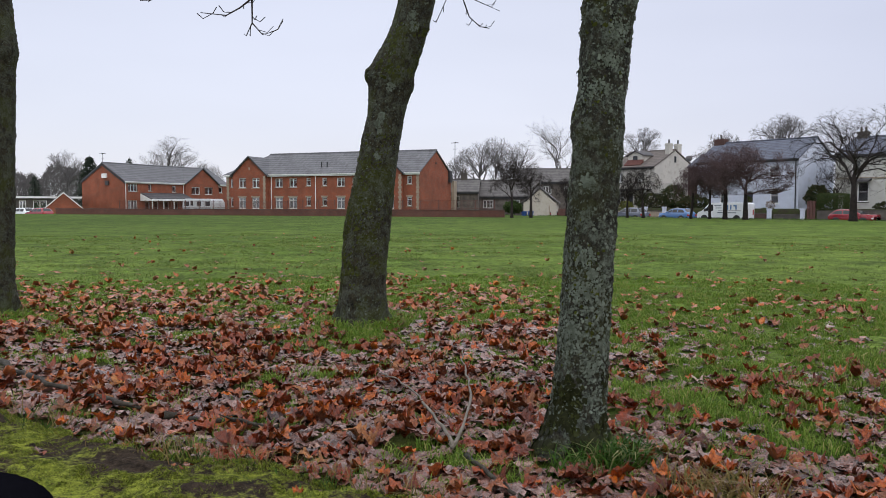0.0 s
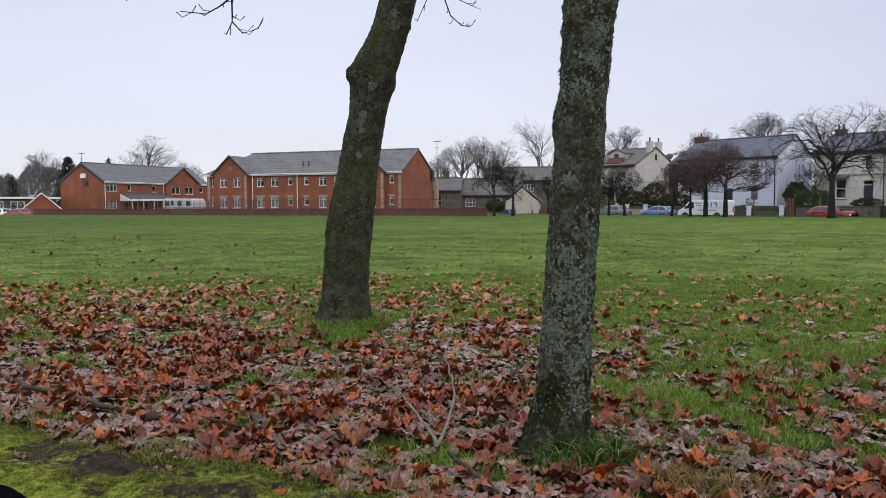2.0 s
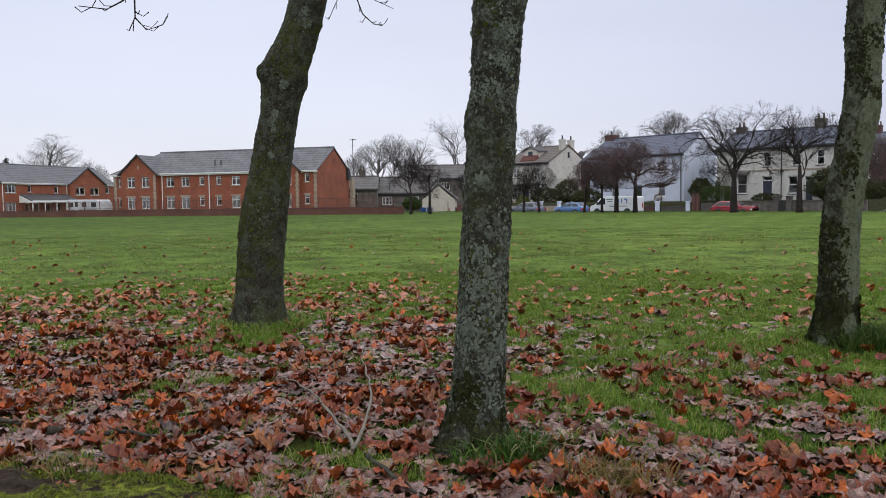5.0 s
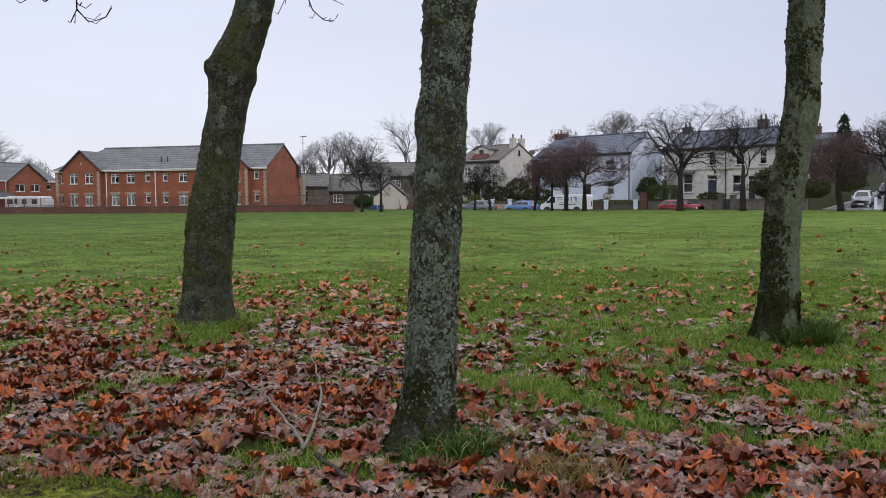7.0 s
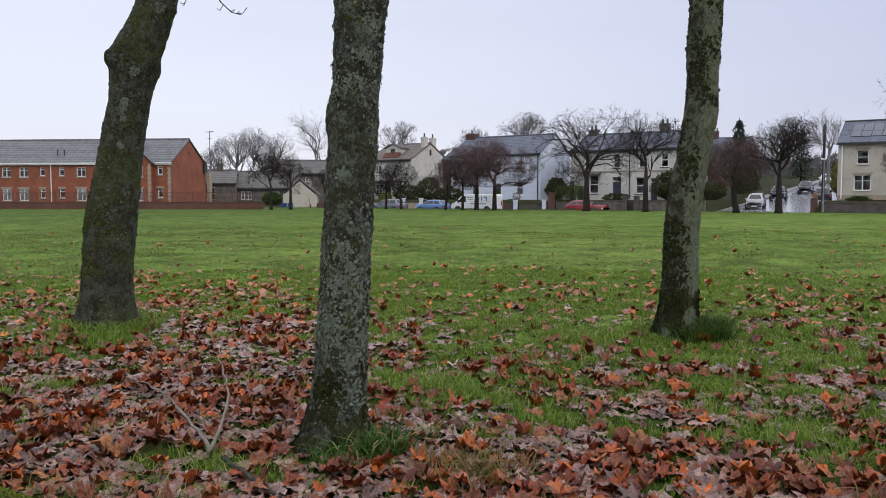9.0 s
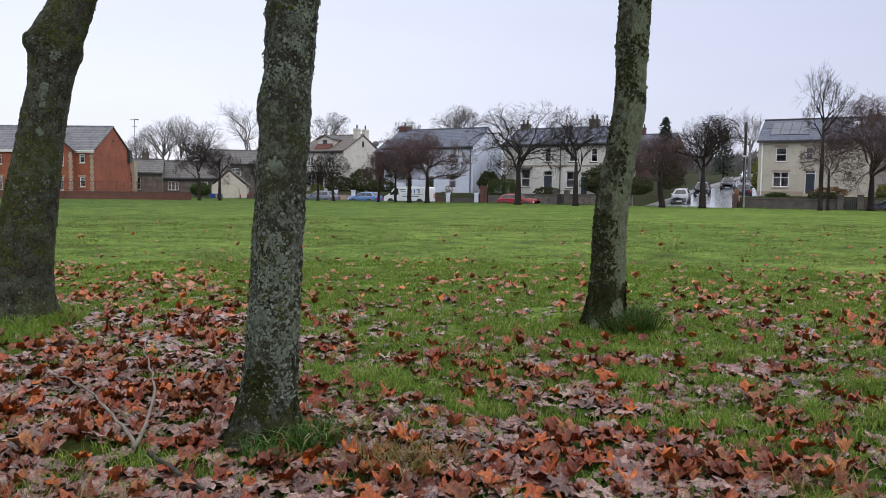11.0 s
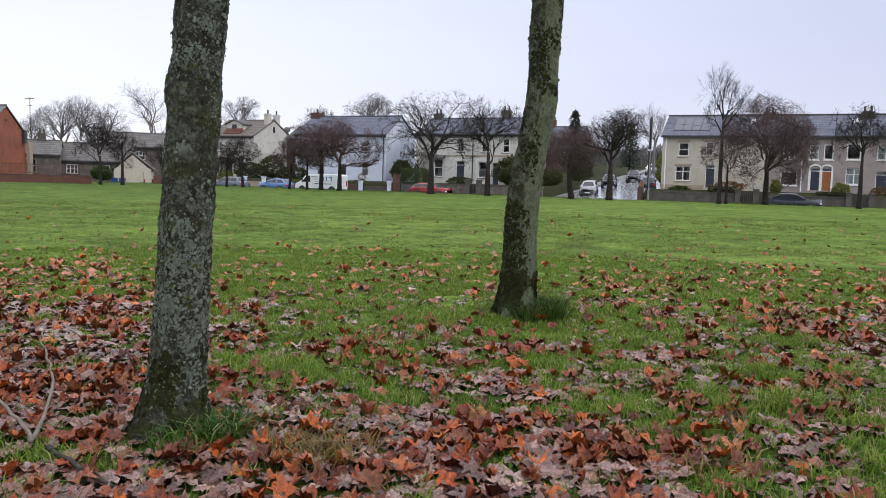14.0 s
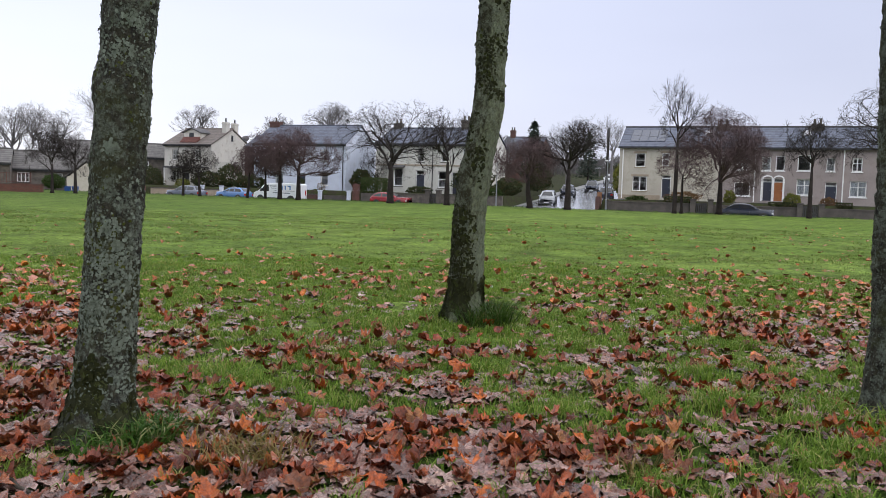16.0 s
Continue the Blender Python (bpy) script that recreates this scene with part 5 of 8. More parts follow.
def villa():
    s0, s1 = -40.3, -27.6
    t = thing("villa", road_pose(s0, FRONT_O, 0.6), "pair of ivory rendered villas with slate roof and stone bays", "houses")
    w, d, eave, ridge = s1 - s0, 8.4, 5.7, 7.6
    wins = [(1.6, 3.7, 2.5, 5.2), (5.0, 3.7, 5.85, 5.25), (7.85, 3.7, 8.6, 5.2), (10.3, 3.7, 11.1, 5.2), (2.2, 0.95, 3.3, 2.95), (7.55, 0.9, 8.5, 2.7), (10.2, 0.9, 11.3, 2.7)]
    drs = [(4.9, 0.25, 5.95, 2.75), (9.2, 0.25, 10.0, 2.6)]
    shell(t, w, d, eave, ridge, RENDER_IVORY, SLATE, wins + drs)
    for q in wins:
        window(t, *q, 0, 1, 1, STONE, None)
    for q in drs:
        door(t, *q, 0, PAINT_NAVY, 0.5)
    # bay hood over the ground-floor window, string course
    hood = bmesh.new()
    prism(hood, [(-0.75, 3.05), (0.0, 3.35), (0.0, 3.1), (-0.75, 2.95)], 1.9, 3.6, "x")
    part("bay_hood", hood, SLATE_DARK, t)
    part("string_course", boxes((0.05, -0.06, 3.25, w - 0.05, -0.004, 3.4)), STONE_PALE, t)
    chimney(t, 9.2, 4.2, 1.0, 0.8, 6.8, 8.6, STONE, 2)
    chimney(t, 0.8, 4.2, 1.0, 0.7, 6.6, 8.3, STONE, 2)
    downpipe(t, 6.9, -0.1, 0.1, eave - 0.1, PAINT_BLACK)


def cream_house():
    s0, s1 = -71.6, -64.3
    t = thing("cream_house", road_pose(s0, 85.0, 0.55), "cream rendered house with dormer and twin chimneys", "house")
    w, d, eave, ridge = s1 - s0, 8.6, 5.6, 7.75
    wins = [(1.2, 3.6, 2.2, 4.9), (4.7, 3.6, 5.7, 4.9), (1.2, 0.9, 2.4, 2.4), (4.9, 0.9, 5.9, 2.4)]
    drs = [(3.0, 0.1, 3.95, 2.3)]
    shell(t, w, d, eave, ridge, RENDER_CREAM, TILE_BROWN, wins + drs)
    for q in wins:
        window(t, *q, 0, 2, 1, STONE)
    door(t, *drs[0])
    part("porch_roof", boxes((0.6, -1.1, 2.55, w - 0.4, -0.01, 2.75)), SLATE_DARK, t)
    for x in (0.8, w - 0.6):
        part("porch_post", boxes((x - 0.06, -1.05, 0.0, x + 0.06, -0.93, 2.54)), PAINT_WHITE, t)
    # dormer with its own little roof
    sl = (ridge - eave) / (d / 2)
    bm = bmesh.new()
    prism(bm, [(2.35, eave + 0.7), (4.75, eave + 0.7), (4.75, eave + 1.55), (3.55, eave + 2.05), (2.35, eave + 1.55)], 0.9, 3.6, "y")
    dm = part("dormer", bm, RENDER_CREAM, t, "cream dormer with curved barge board")
    part("tile_apron", prism(bmesh.new(), [(0.1, eave + sl * 0.1 + 0.16), (0.88, eave + sl * 0.88 + 0.16), (0.88, eave + 1.0), (0.1, eave + 0.30)], 2.3, 4.9, "x"), TILE_RED, dm)
    part("dormer_roof", cross_roof(2.3, 4.8, 0.85, 3.6, eave + 1.55, eave + 2.07, 0.2, 0.15, 0.1), SLATE_DARK, dm)
    part("dormer_window", boxes((3.2, 0.84, eave + 0.85, 3.9, 0.895, eave + 1.5)), CAR_GLASS, dm)
    chimney(t, w - 0.35, 3.4, 0.6, 0.8, 7.0, 8.65, RENDER_CREAM, 1, PAINT_BLACK)
    chimney(t, w - 0.35, 5.3, 0.6, 0.8, 7.0, 8.65, RENDER_CREAM, 1, PAINT_BLACK)
    part("gable_window", boxes((w + 0.002, 4.1, 6.2, w + 0.03, 4.5, 7.0)), CAR_GLASS, t)
    part("side_extension", prism(bmesh.new(), [(0.5, 0), (8.0, 0), (8.0, 2.4), (0.5, 3.4)], w + 0.01, w + 3.2, "x"), RENDER_CREAM, t)


terrace()
white_house()
villa()
cream_house()


# ---- garden walls, gates, hedges ----
def garden_wall(label, s0, s1, z1, material, o=WALL_O, cope=STONE):
    ww = thing("garden_wall", road_pose(s0, o, ROAD_Z), label, "wall", "garden walls along the road")
    part("wall_body", boxes((0, 0, 0, s1 - s0, 0.3, z1 - ROAD_Z)), material, ww)
    x = 0.0
    k = 0
    rng = random.Random(int(s0 * 10))
    while x < s1 - s0 - 0.3:
        ln = min(rng.uniform(0.7, 1.2), s1 - s0 - x)
        part("coping_stone", boxes((x + 0.008, -0.04, z1 - ROAD_Z + 0.004, x + ln - 0.008, 0.34, z1 - ROAD_Z + 0.1 + rng.uniform(-0.015, 0.015))), cope, ww)
        x += ln
        k += 1
    return ww


garden_wall("sooty stone garden wall of the terrace", -13.0, -5.6, 0.62, STONE)
garden_wall("sooty stone garden wall", -3.6, 3.3, 0.55, STONE)
garden_wall("sooty stone garden wall", 5.4, 11.0, 0.55, STONE)
garden_wall("low stone garden wall", 12.2, 21.0, 0.5, STONE)
garden_wall("stone garden wall before the villas", -35.6, -31.2, 0.70, STONE_GREY)
garden_wall("stone garden wall before the villas", -29.6, -23.2, 0.70, STONE_GREY)
garden_wall("grey stone wall under the hedge", -38.6, -35.9, 0.6, STONE)
garden_wall("red brick garden wall", -51.6, -43.8, 0.35, BRICK_DARK)
garden_wall("grey stone garden wall", -43.0, -40.3, 0.25, STONE)
garden_wall("low pale garden wall of the cream house", -66.0, -56.2, 0.5, STONE_PALE)
garden_wall("dark stone wall at the cottages", -100.0, -72.0, 0.5, STONE)


def gate_post(label, s, z1, material, o=WALL_O - 0.1, w=0.45):
    g = thing("gate_post", road_pose(s, o, ROAD_Z), label, "gate post", "gate posts along the road")
    part("shaft", boxes((-w / 2, -w / 2, 0, w / 2, w / 2, z1 - ROAD_Z)), material, g)
    part("cap", soft_box(-w / 2 - 0.06, -w / 2 - 0.06, z1 - ROAD_Z + 0.003, w / 2 + 0.06, w / 2 + 0.06, z1 - ROAD_Z + 0.13, 0.03, 1), material, g)


for s_, z_ in ((-43.4, 0.75), (-39.95, 0.75), (-58.6, 0.9), (-56.0, 0.9)):
    gate_post("white-painted square masonry gate post", s_, z_, RENDER_WHITE, w=0.34)
for s_, z_ in ((-5.3, 1.0), (-3.8, 1.0), (3.5, 0.9), (5.2, 0.9), (-31.0, 1.15), (-29.8, 1.15), (11.3, 0.9)):
    gate_post("dark square stone gate post", s_, z_, STONE)


def gate(label, s0, s1, z1, material):
    g = thing("garden_gate", road_pose(s0, WALL_O, ROAD_Z + 0.12), label, "gate", "garden gates")
    n = max(4, int((s1 - s0) / 0.14))
    for k in range(n):
        x = (k + 0.5) * (s1 - s0) / n
        part("board", boxes((x - 0.055, 0, 0.0, x + 0.055, 0.04, z1 + 0.05 * math.sin(math.pi * x / (s1 - s0)))), material, g)
    for z in (0.25, z1 - 0.2):
        part("rail", boxes((0, 0.045, z, s1 - s0, 0.09, z + 0.1)), material, g)


gate("dark wooden garden gate", -5.05, -4.1, 1.15, METAL_DARK)
gate("dark wooden driveway gate", 3.75, 4.95, 1.2, METAL_DARK)
gate("dark wooden gate before the villas", -30.8, -30.0, 1.2, METAL_DARK)
gate("red-brown side gate beside the white house", -39.6, -38.75, 2.0, METAL_RED)
bush("clipped dark green box hedge behind the wall", -37.6, 77.2, (1.3, 0.7, 0.78), HEDGE_CLIPPED, 4, True, 0.07, 3600, 0.75, "hedge", "hedge")
bush("ragged dark evergreen beside the white house", -41.6, 82.0, (1.5, 1.2, 1.5), SHRUB, 5, False, 0.1, 2200, 0.6)
bush("small round shrub under the white house's window", -47.9, 79.5, (0.55, 0.5, 0.85), SHRUB, 6, False, 0.07, 700, 0.6)
bush("small leafless shrub at the white house", -45.6, 80.0, (0.6, 0.5, 0.6), SHRUB_RUST, 7, False, 0.05, 260, 0.6)
bush("round clipped golden-green shrub in a garden", -2.3, 78.3, (0.65, 0.6, 0.75), SHRUB_GOLD, 8, False, 0.07, 900, 0.6)
bush("yellow-green shrub by a front door", 3.0, 79.0, (0.9, 0.7, 0.7), SHRUB_GOLD, 9, False, 0.07, 900, 0.6)
bush("rusty winter shrub in a garden", 5.9, 78.6, (0.8, 0.6, 0.55), SHRUB_RUST, 10, False, 0.06, 600, 0.6)
bush("rusty beech shrub in a terrace garden", -6.4, 78.4, (1.9, 0.8, 0.65), SHRUB_RUST, 11, False, 0.07, 1100, 0.6)
bush("dark green shrub in a garden", -10.6, 78.0, (1.3, 0.6, 0.35), HEDGE, 12, False, 0.07, 800, 0.6)
bush("sprawling evergreen beside the cream house", -60.6, 79.5, (2.7, 1.6, 1.35), SHRUB, 13, False, 0.1, 2400, 0.2)
bush("pale olive shrub by the cream house's gate", -63.5, 78.6, (1.3, 0.8, 0.85), SHRUB_GOLD, 14, False, 0.08, 900, 0.2)
bush("dark leafless hedge behind the van", -54.2, 78.6, (2.6, 0.9, 1.2), SHRUB, 15, False, 0.1, 1800, 0.2)
bush("dark evergreen hedge by the side street", -27.0, 79.2, (2.2, 1.3, 1.35), SHRUB, 16, False, 0.1, 2400, 0.5)
bush("ivy-grown shrub at the street corner", -24.6, 78.0, (0.9, 0.8, 0.8), HEDGE, 17, False, 0.08, 900, 0.2)
bush("yellow-green tree-high shrub by the terrace's end", -14.9, 95.0, (0.9, 1.6, 2.2), SHRUB_GOLD, 18, False, 0.11, 1300, 0.9)
bush("dark leafless thicket at the street corner", -28.2, 82.0, (2.6, 2.0, 1.9), SHRUB, 19, False, 0.1, 2200, 0.5)
bush("dark winter hedge beside the side street", -24.9, 84.0, (0.9, 5.5, 1.2), SHRUB, 20, False, 0.1, 2600, 0.6)
bush("tall dark hedge up the side street", -25.4, 98.0, (1.2, 8.0, 1.9), SHRUB, 21, False, 0.12, 3200, 1.4)
bush("dark hedge along the street's upper end", -12.4, 104.0, (1.0, 8.0, 1.6), SHRUB, 22, False, 0.12, 2800, 1.8)
bush("low dark hedge at the street's top", -17.5, 150.0, (9.0, 2.0, 2.2), SHRUB, 23, False, 0.16, 3200, 4.5)
bush("dark laurel behind the white gate posts", -45.2, 78.6, (1.2, 0.5, 0.35), SHRUB, 24, False, 0.08, 600, 0.3)
bush("dark shrubs before the brick side wing", -58.2, 80.5, (1.8, 1.5, 1.9), SHRUB, 25, False, 0.1, 1900, 0.3)
bush("dark round evergreen by the cottages", -66.0, 62.0, (1.35, 1.2, 0.95), HEDGE, 26, False, 0.08, 2200, 0.0)
bush("ivy-dark shrub beside the long house", -71.0, 82.0, (2.0, 1.6, 1.9), SHRUB, 27, False, 0.1, 1800, -0.3)
bush("dark shrub before the villas", -33.5, 79.5, (1.6, 0.8, 0.6), SHRUB, 28, False, 0.08, 1000, 0.5)
bush("dark shrub before the villas' far door", -27.0, 79.6, (1.6, 0.8, 0.75), SHRUB, 29, False, 0.08, 1100, 0.5)

bush("low dark hedge behind the terrace wall", 2.1, 76.9, (1.1, 0.35, 0.36), SHRUB, 30, True, 0.07, 1400, 0.3, "hedge", "hedge")
bush("short dark hedge by a terrace gate", 7.0, 76.9, (0.62, 0.35, 0.42), SHRUB, 31, True, 0.07, 1000, 0.3, "hedge", "hedge")
bush("dark clipped hedge at the terrace's end house", -6.7, 76.9, (1.2, 0.4, 0.48), SHRUB, 32, True, 0.07, 1700, 0.3, "hedge", "hedge")


# ---- the brick sheltered-housing blocks, the park wall and the cottages ----
BLOCK_TURN = -22.6


def quoins(parent, x, z0, z1, y=-0.03):
    k, z = 0, z0
    while z < z1 - 0.25:
        wd = 0.42 if k % 2 else 0.28
        part("quoin", boxes((x - wd / 2, y, z + 0.01, x + wd / 2, y + 0.05, z + 0.27)), STONE_PALE, parent)
        z += 0.28
        k += 1


def gable_front(parent, x0, x1, proud, eave, apex, holes, wall, roof, back):
    """A projecting gabled bay: its front with windows, returns and cross roof."""
    w = x1 - x0
    f = part("bay_wall", facade(w, eave, [(q[0] - x0, q[1], q[2] - x0, q[3]) for q in holes]), wall, parent)
    f.location = (x0, -proud, 0)
    part("bay_gable", prism(bmesh.new(), [(x0, eave + 0.001), (x1, eave + 0.001), ((x0 + x1) / 2, apex)], -proud, -proud + 0.26, "y"), wall, parent)
    part("bay_return", boxes((x0, -proud + 0.262, 0, x0 + 0.2, -0.002, eave)), wall, parent)
    part("bay_return", boxes((x1 - 0.2, -proud + 0.262, 0, x1, -0.002, eave)), wall, parent)
    part("bay_roof", cross_roof(x0, x1, -proud, back, eave + 0.03, apex + 0.02, 0.3, 0.2), roof, parent)
    xm, sl = (x0 + x1) / 2, (apex - eave) / ((x1 - x0) / 2) * 0.35
    part("bay_verge", prism(bmesh.new(), [(x0 - 0.35, eave - sl), (xm, apex), (x1 + 0.35, eave - sl), (x1 + 0.35, eave - sl + 0.2), (xm, apex + 0.2), (x0 - 0.35, eave - sl + 0.2)], -proud - 0.25, -proud - 0.205, "y"), PAINT_BLACK, parent)


def brick_block():
    """Long two-storey block with two gabled bays."""
    t = thing("brick_flats", pose(-27.6, 103.4, 0, 0, 0, BLOCK_TURN), "long two-storey orange brick flats with grey tiled roof", "flats")
    w, d, eave, ridge = 27.0, 9.5, 5.0, 7.65
    up = [(0.65, 3.4, 1.25, 4.4), (7.35, 3.35, 8.45, 4.45), (9.4, 3.35, 10.5, 4.45), (11.83, 3.5, 12.49, 4.45), (14.08, 3.5, 14.73, 4.45), (16.1, 3.4, 17.2, 4.45), (18.2, 3.4, 19.3, 4.45), (25.4, 3.6, 26.0, 4.55)]
    lo = [(0.65, 0.95, 1.2, 2.0), (7.35, 0.75, 8.45, 2.1), (9.35, 0.75, 10.5, 2.1), (11.82, 1.05, 12.47, 2.1), (14.06, 1.05, 14.74, 2.1), (16.1, 0.75, 17.2, 2.1), (18.2, 0.75, 19.3, 2.1), (25.4, 1.1, 26.0, 2.12)]
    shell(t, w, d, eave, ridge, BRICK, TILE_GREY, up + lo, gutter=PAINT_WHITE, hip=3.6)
    for q in up + lo:
        wide = q[2] - q[0] > 0.8
        window(t, *q, 0, 2 if wide else 1, 1, STONE_PALE, STONE_PALE if q in lo else None, curtain=wide and q in lo, split=0.72)
    for x0, x1 in ((1.5, 6.4), (20.1, 25.0)):
        c = x0 - 1.5
        holes = [(2.35 + c, 3.3, 3.45 + c, 4.55), (4.35 + c, 3.3, 5.45 + c, 4.55), (2.32 + c, 0.73, 3.42 + c, 2.1), (4.32 + c, 0.73, 5.42 + c, 2.1)]
        gable_front(t, x0, x1, 0.6, 4.95, 7.1, holes, BRICK, TILE_GREY, 4.4)
        for q in holes:
            window(t, *q, -0.6, 2, 1, STONE_PALE, STONE_PALE if q[1] < 2 else None, curtain=q[1] < 2, split=0.72)
        quoins(t, x1 - 0.22, 0.0, 4.8, -0.63)
        part("vent_brick", boxes((x0 + 2.37, -0.62, 5.5, x0 + 2.55, -0.602, 5.85)), STONE_PALE, t)
    quoins(t, 1.0 - 0.75, 0.0, 4.8)
    quoins(t, 26.75, 0.0, 4.8)
    for x in (6.85, 13.2, 24.8):
        downpipe(t, x, -0.08, 0.0, eave - 0.1)
    for x in (13.3, 14.1):
        part("flue", tube(bmesh.new(), [(x, 1.2, 5.5), (x, 1.2, 6.35), (x, 1.2, 6.4)], [0.07, 0.07, 0.11], 8), PAINT_BLACK, t)
    # the right gable: a meter box high up, conduit, and the aerial
    part("gable_box", boxes((w + 0.002, 8.6, 4.0, w + 0.3, 9.3, 5.4)), PAINT_BLACK, t)
    part("gable_vent", boxes((w + 0.002, 4.6, 6.1, w + 0.04, 5.0, 6.3)), BRICK_DARK, t)
    part("aerial", tv_aerial(w + 0.4, 9.9, 5.0, 9.1), METAL_DARK, t)
    part("rear_wing", boxes((w + 0.05, 9.6, 0.0, w + 0.4, 10.5, 4.2)), STONE_PALE, t)


def tv_aerial(x, y, z0, z1):
    bm = tube(bmesh.new(), [(x, y, z0), (x, y, z1)], [0.04, 0.035], 6)
    tube(bm, [(x - 0.5, y, z1 - 0.15), (x + 0.5, y, z1 - 0.05)], [0.03, 0.03], 5)
    for k in range(5):
        xx = x - 0.4 + 0.2 * k
        tube(bm, [(xx, y - 0.3, z1 - 0.13), (xx, y + 0.3, z1 - 0.13)], [0.02, 0.02], 4)
    tube(bm, [(x - 0.25, y, z1 - 0.9), (x + 0.25, y, z1 - 0.9)], [0.025, 0.025], 5)
    return bm


def brick_wing():
    """The wing at right angles, with a covered walk and a gabled bay."""
    t = thing("brick_wing", pose(-48.7, 124.0, 0, 0, 0, BLOCK_TURN + 90), "orange brick wing with gable end and covered walk", "flats")
    w, d, eave, ridge = 25.0, 8.6, 4.85, 7.6
    up = [(0.75, 3.25, 2.8, 4.45), (5.1, 3.35, 5.85, 4.4), (10.6, 3.25, 11.45, 4.3), (22.6, 3.3, 23.6, 4.3)]
    lo = [(0.65, 0.45, 2.75, 1.85), (4.4, 0.3, 5.4, 1.7), (6.4, 0.0, 7.3, 1.75), (8.6, 0.3, 9.8, 1.7), (11.0, 0.0, 11.9, 1.75)]
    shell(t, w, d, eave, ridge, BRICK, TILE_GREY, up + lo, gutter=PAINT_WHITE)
    for q in up + lo:
        wide = q[2] - q[0] > 1.5
        window(t, *q, 0, 3 if wide else 1, 1 if wide else 0, STONE_PALE, curtain=wide and q in lo, split=0.72)
    holes = [(14.75, 2.95, 16.9, 4.2), (18.15, 2.95, 20.3, 4.2), (14.75, 0.4, 16.9, 1.8), (18.15, 0.4, 20.3, 1.8)]
    gable_front(t, 13.4, 21.7, 0.5, 4.75, 7.3, holes, BRICK, TILE_GREY, 4.2)
    for q in holes:
        window(t, *q, -0.5, 2, 0, STONE_PALE, curtain=q[1] < 2)
    bm = bmesh.new()
    prism(bm, [(-2.3, 1.95), (-0.01, 2.95), (-0.01, 3.08), (-2.3, 2.08)], 3.4, 13.3, "x")
    walk_ = part("canopy_roof", bm, SLATE_DARK, t, "dark lean-to roof over the walk")
    part("canopy_fascia", boxes((3.35, -2.38, 1.8, 13.3, -2.31, 2.1)), PAINT_WHITE, walk_)
    part("canopy_cheek", prism(bmesh.new(), [(-2.3, 1.8), (-0.02, 1.8), (-0.02, 2.93), (-2.3, 1.94)], 3.3, 3.36, "x"), PAINT_WHITE, walk_)
    for x in (3.5, 6.0, 8.4, 10.8, 13.1):
        part("canopy_post", boxes((x - 0.06, -2.3, 0.0, x + 0.06, -2.18, 1.81)), PAINT_WHITE, walk_)
    downpipe(t, 0.2, -0.08, 0.0, eave - 0.1)
    downpipe(t, 13.2, -0.08, 2.9, eave - 0.1)
    # on the near gable: boxes, and ivy scars; the aerial on the ridge
    part("gable_box", boxes((-0.25, 3.4, 5.3, -0.004, 4.3, 6.0)), PAINT_WHITE, t)
    part("gable_box", boxes((-0.22, 3.0, 4.2, -0.004, 3.7, 4.9)), METAL_DARK, t)
    part("verge_board", prism(bmesh.new(), [(-0.3, eave - 0.25), (d / 2, ridge - 0.05), (d + 0.3, eave - 0.25), (d + 0.3, eave - 0.5), (d / 2, ridge - 0.35), (-0.3, eave - 0.5)], -0.16, -0.125, "x"), PAINT_BLACK, t)
    part("aerial", tv_aerial(0.1, d / 2, ridge, 9.2), METAL_DARK, t)


brick_block()
brick_wing()


def park_wall():
    m = pose(-43.8, 99.9, 0, 0, 0, math.degrees(math.atan2(-0.39, 0.92)))
    t = thing("park_wall", m, "low dark red brick boundary wall with railings", "wall")
    ln = 54.0
    part("wall_body", boxes((-5.4, 0, -0.1, ln, 0.28, 0.66)), BRICK_WALL, t)
    for k in range(-6, 60):
        part("coping", boxes((k * 0.9 + 0.006, -0.03, 0.664, k * 0.9 + 0.894, 0.31, 0.74)), BRICK_DARK if k % 7 else STONE, t)
    for k in range(25):
        x = 5.0 + k * 2.0
        part("railing_post", boxes((x - 0.03, 0.11, 0.745, x + 0.03, 0.17, 1.72)), METAL_RED, t)
        if k < 24:
            rows = [(x + 0.03, 0.125, z, x + 1.97, 0.155, z + 0.04) for z in (0.85, 1.6)]
            rows += [(x + 0.13 + i * 0.125, 0.13, 0.9, x + 0.145 + i * 0.125, 0.15, 1.62) for i in range(15)]
            part("railing_panel", boxes(*rows), METAL_RED, t)


park_wall()


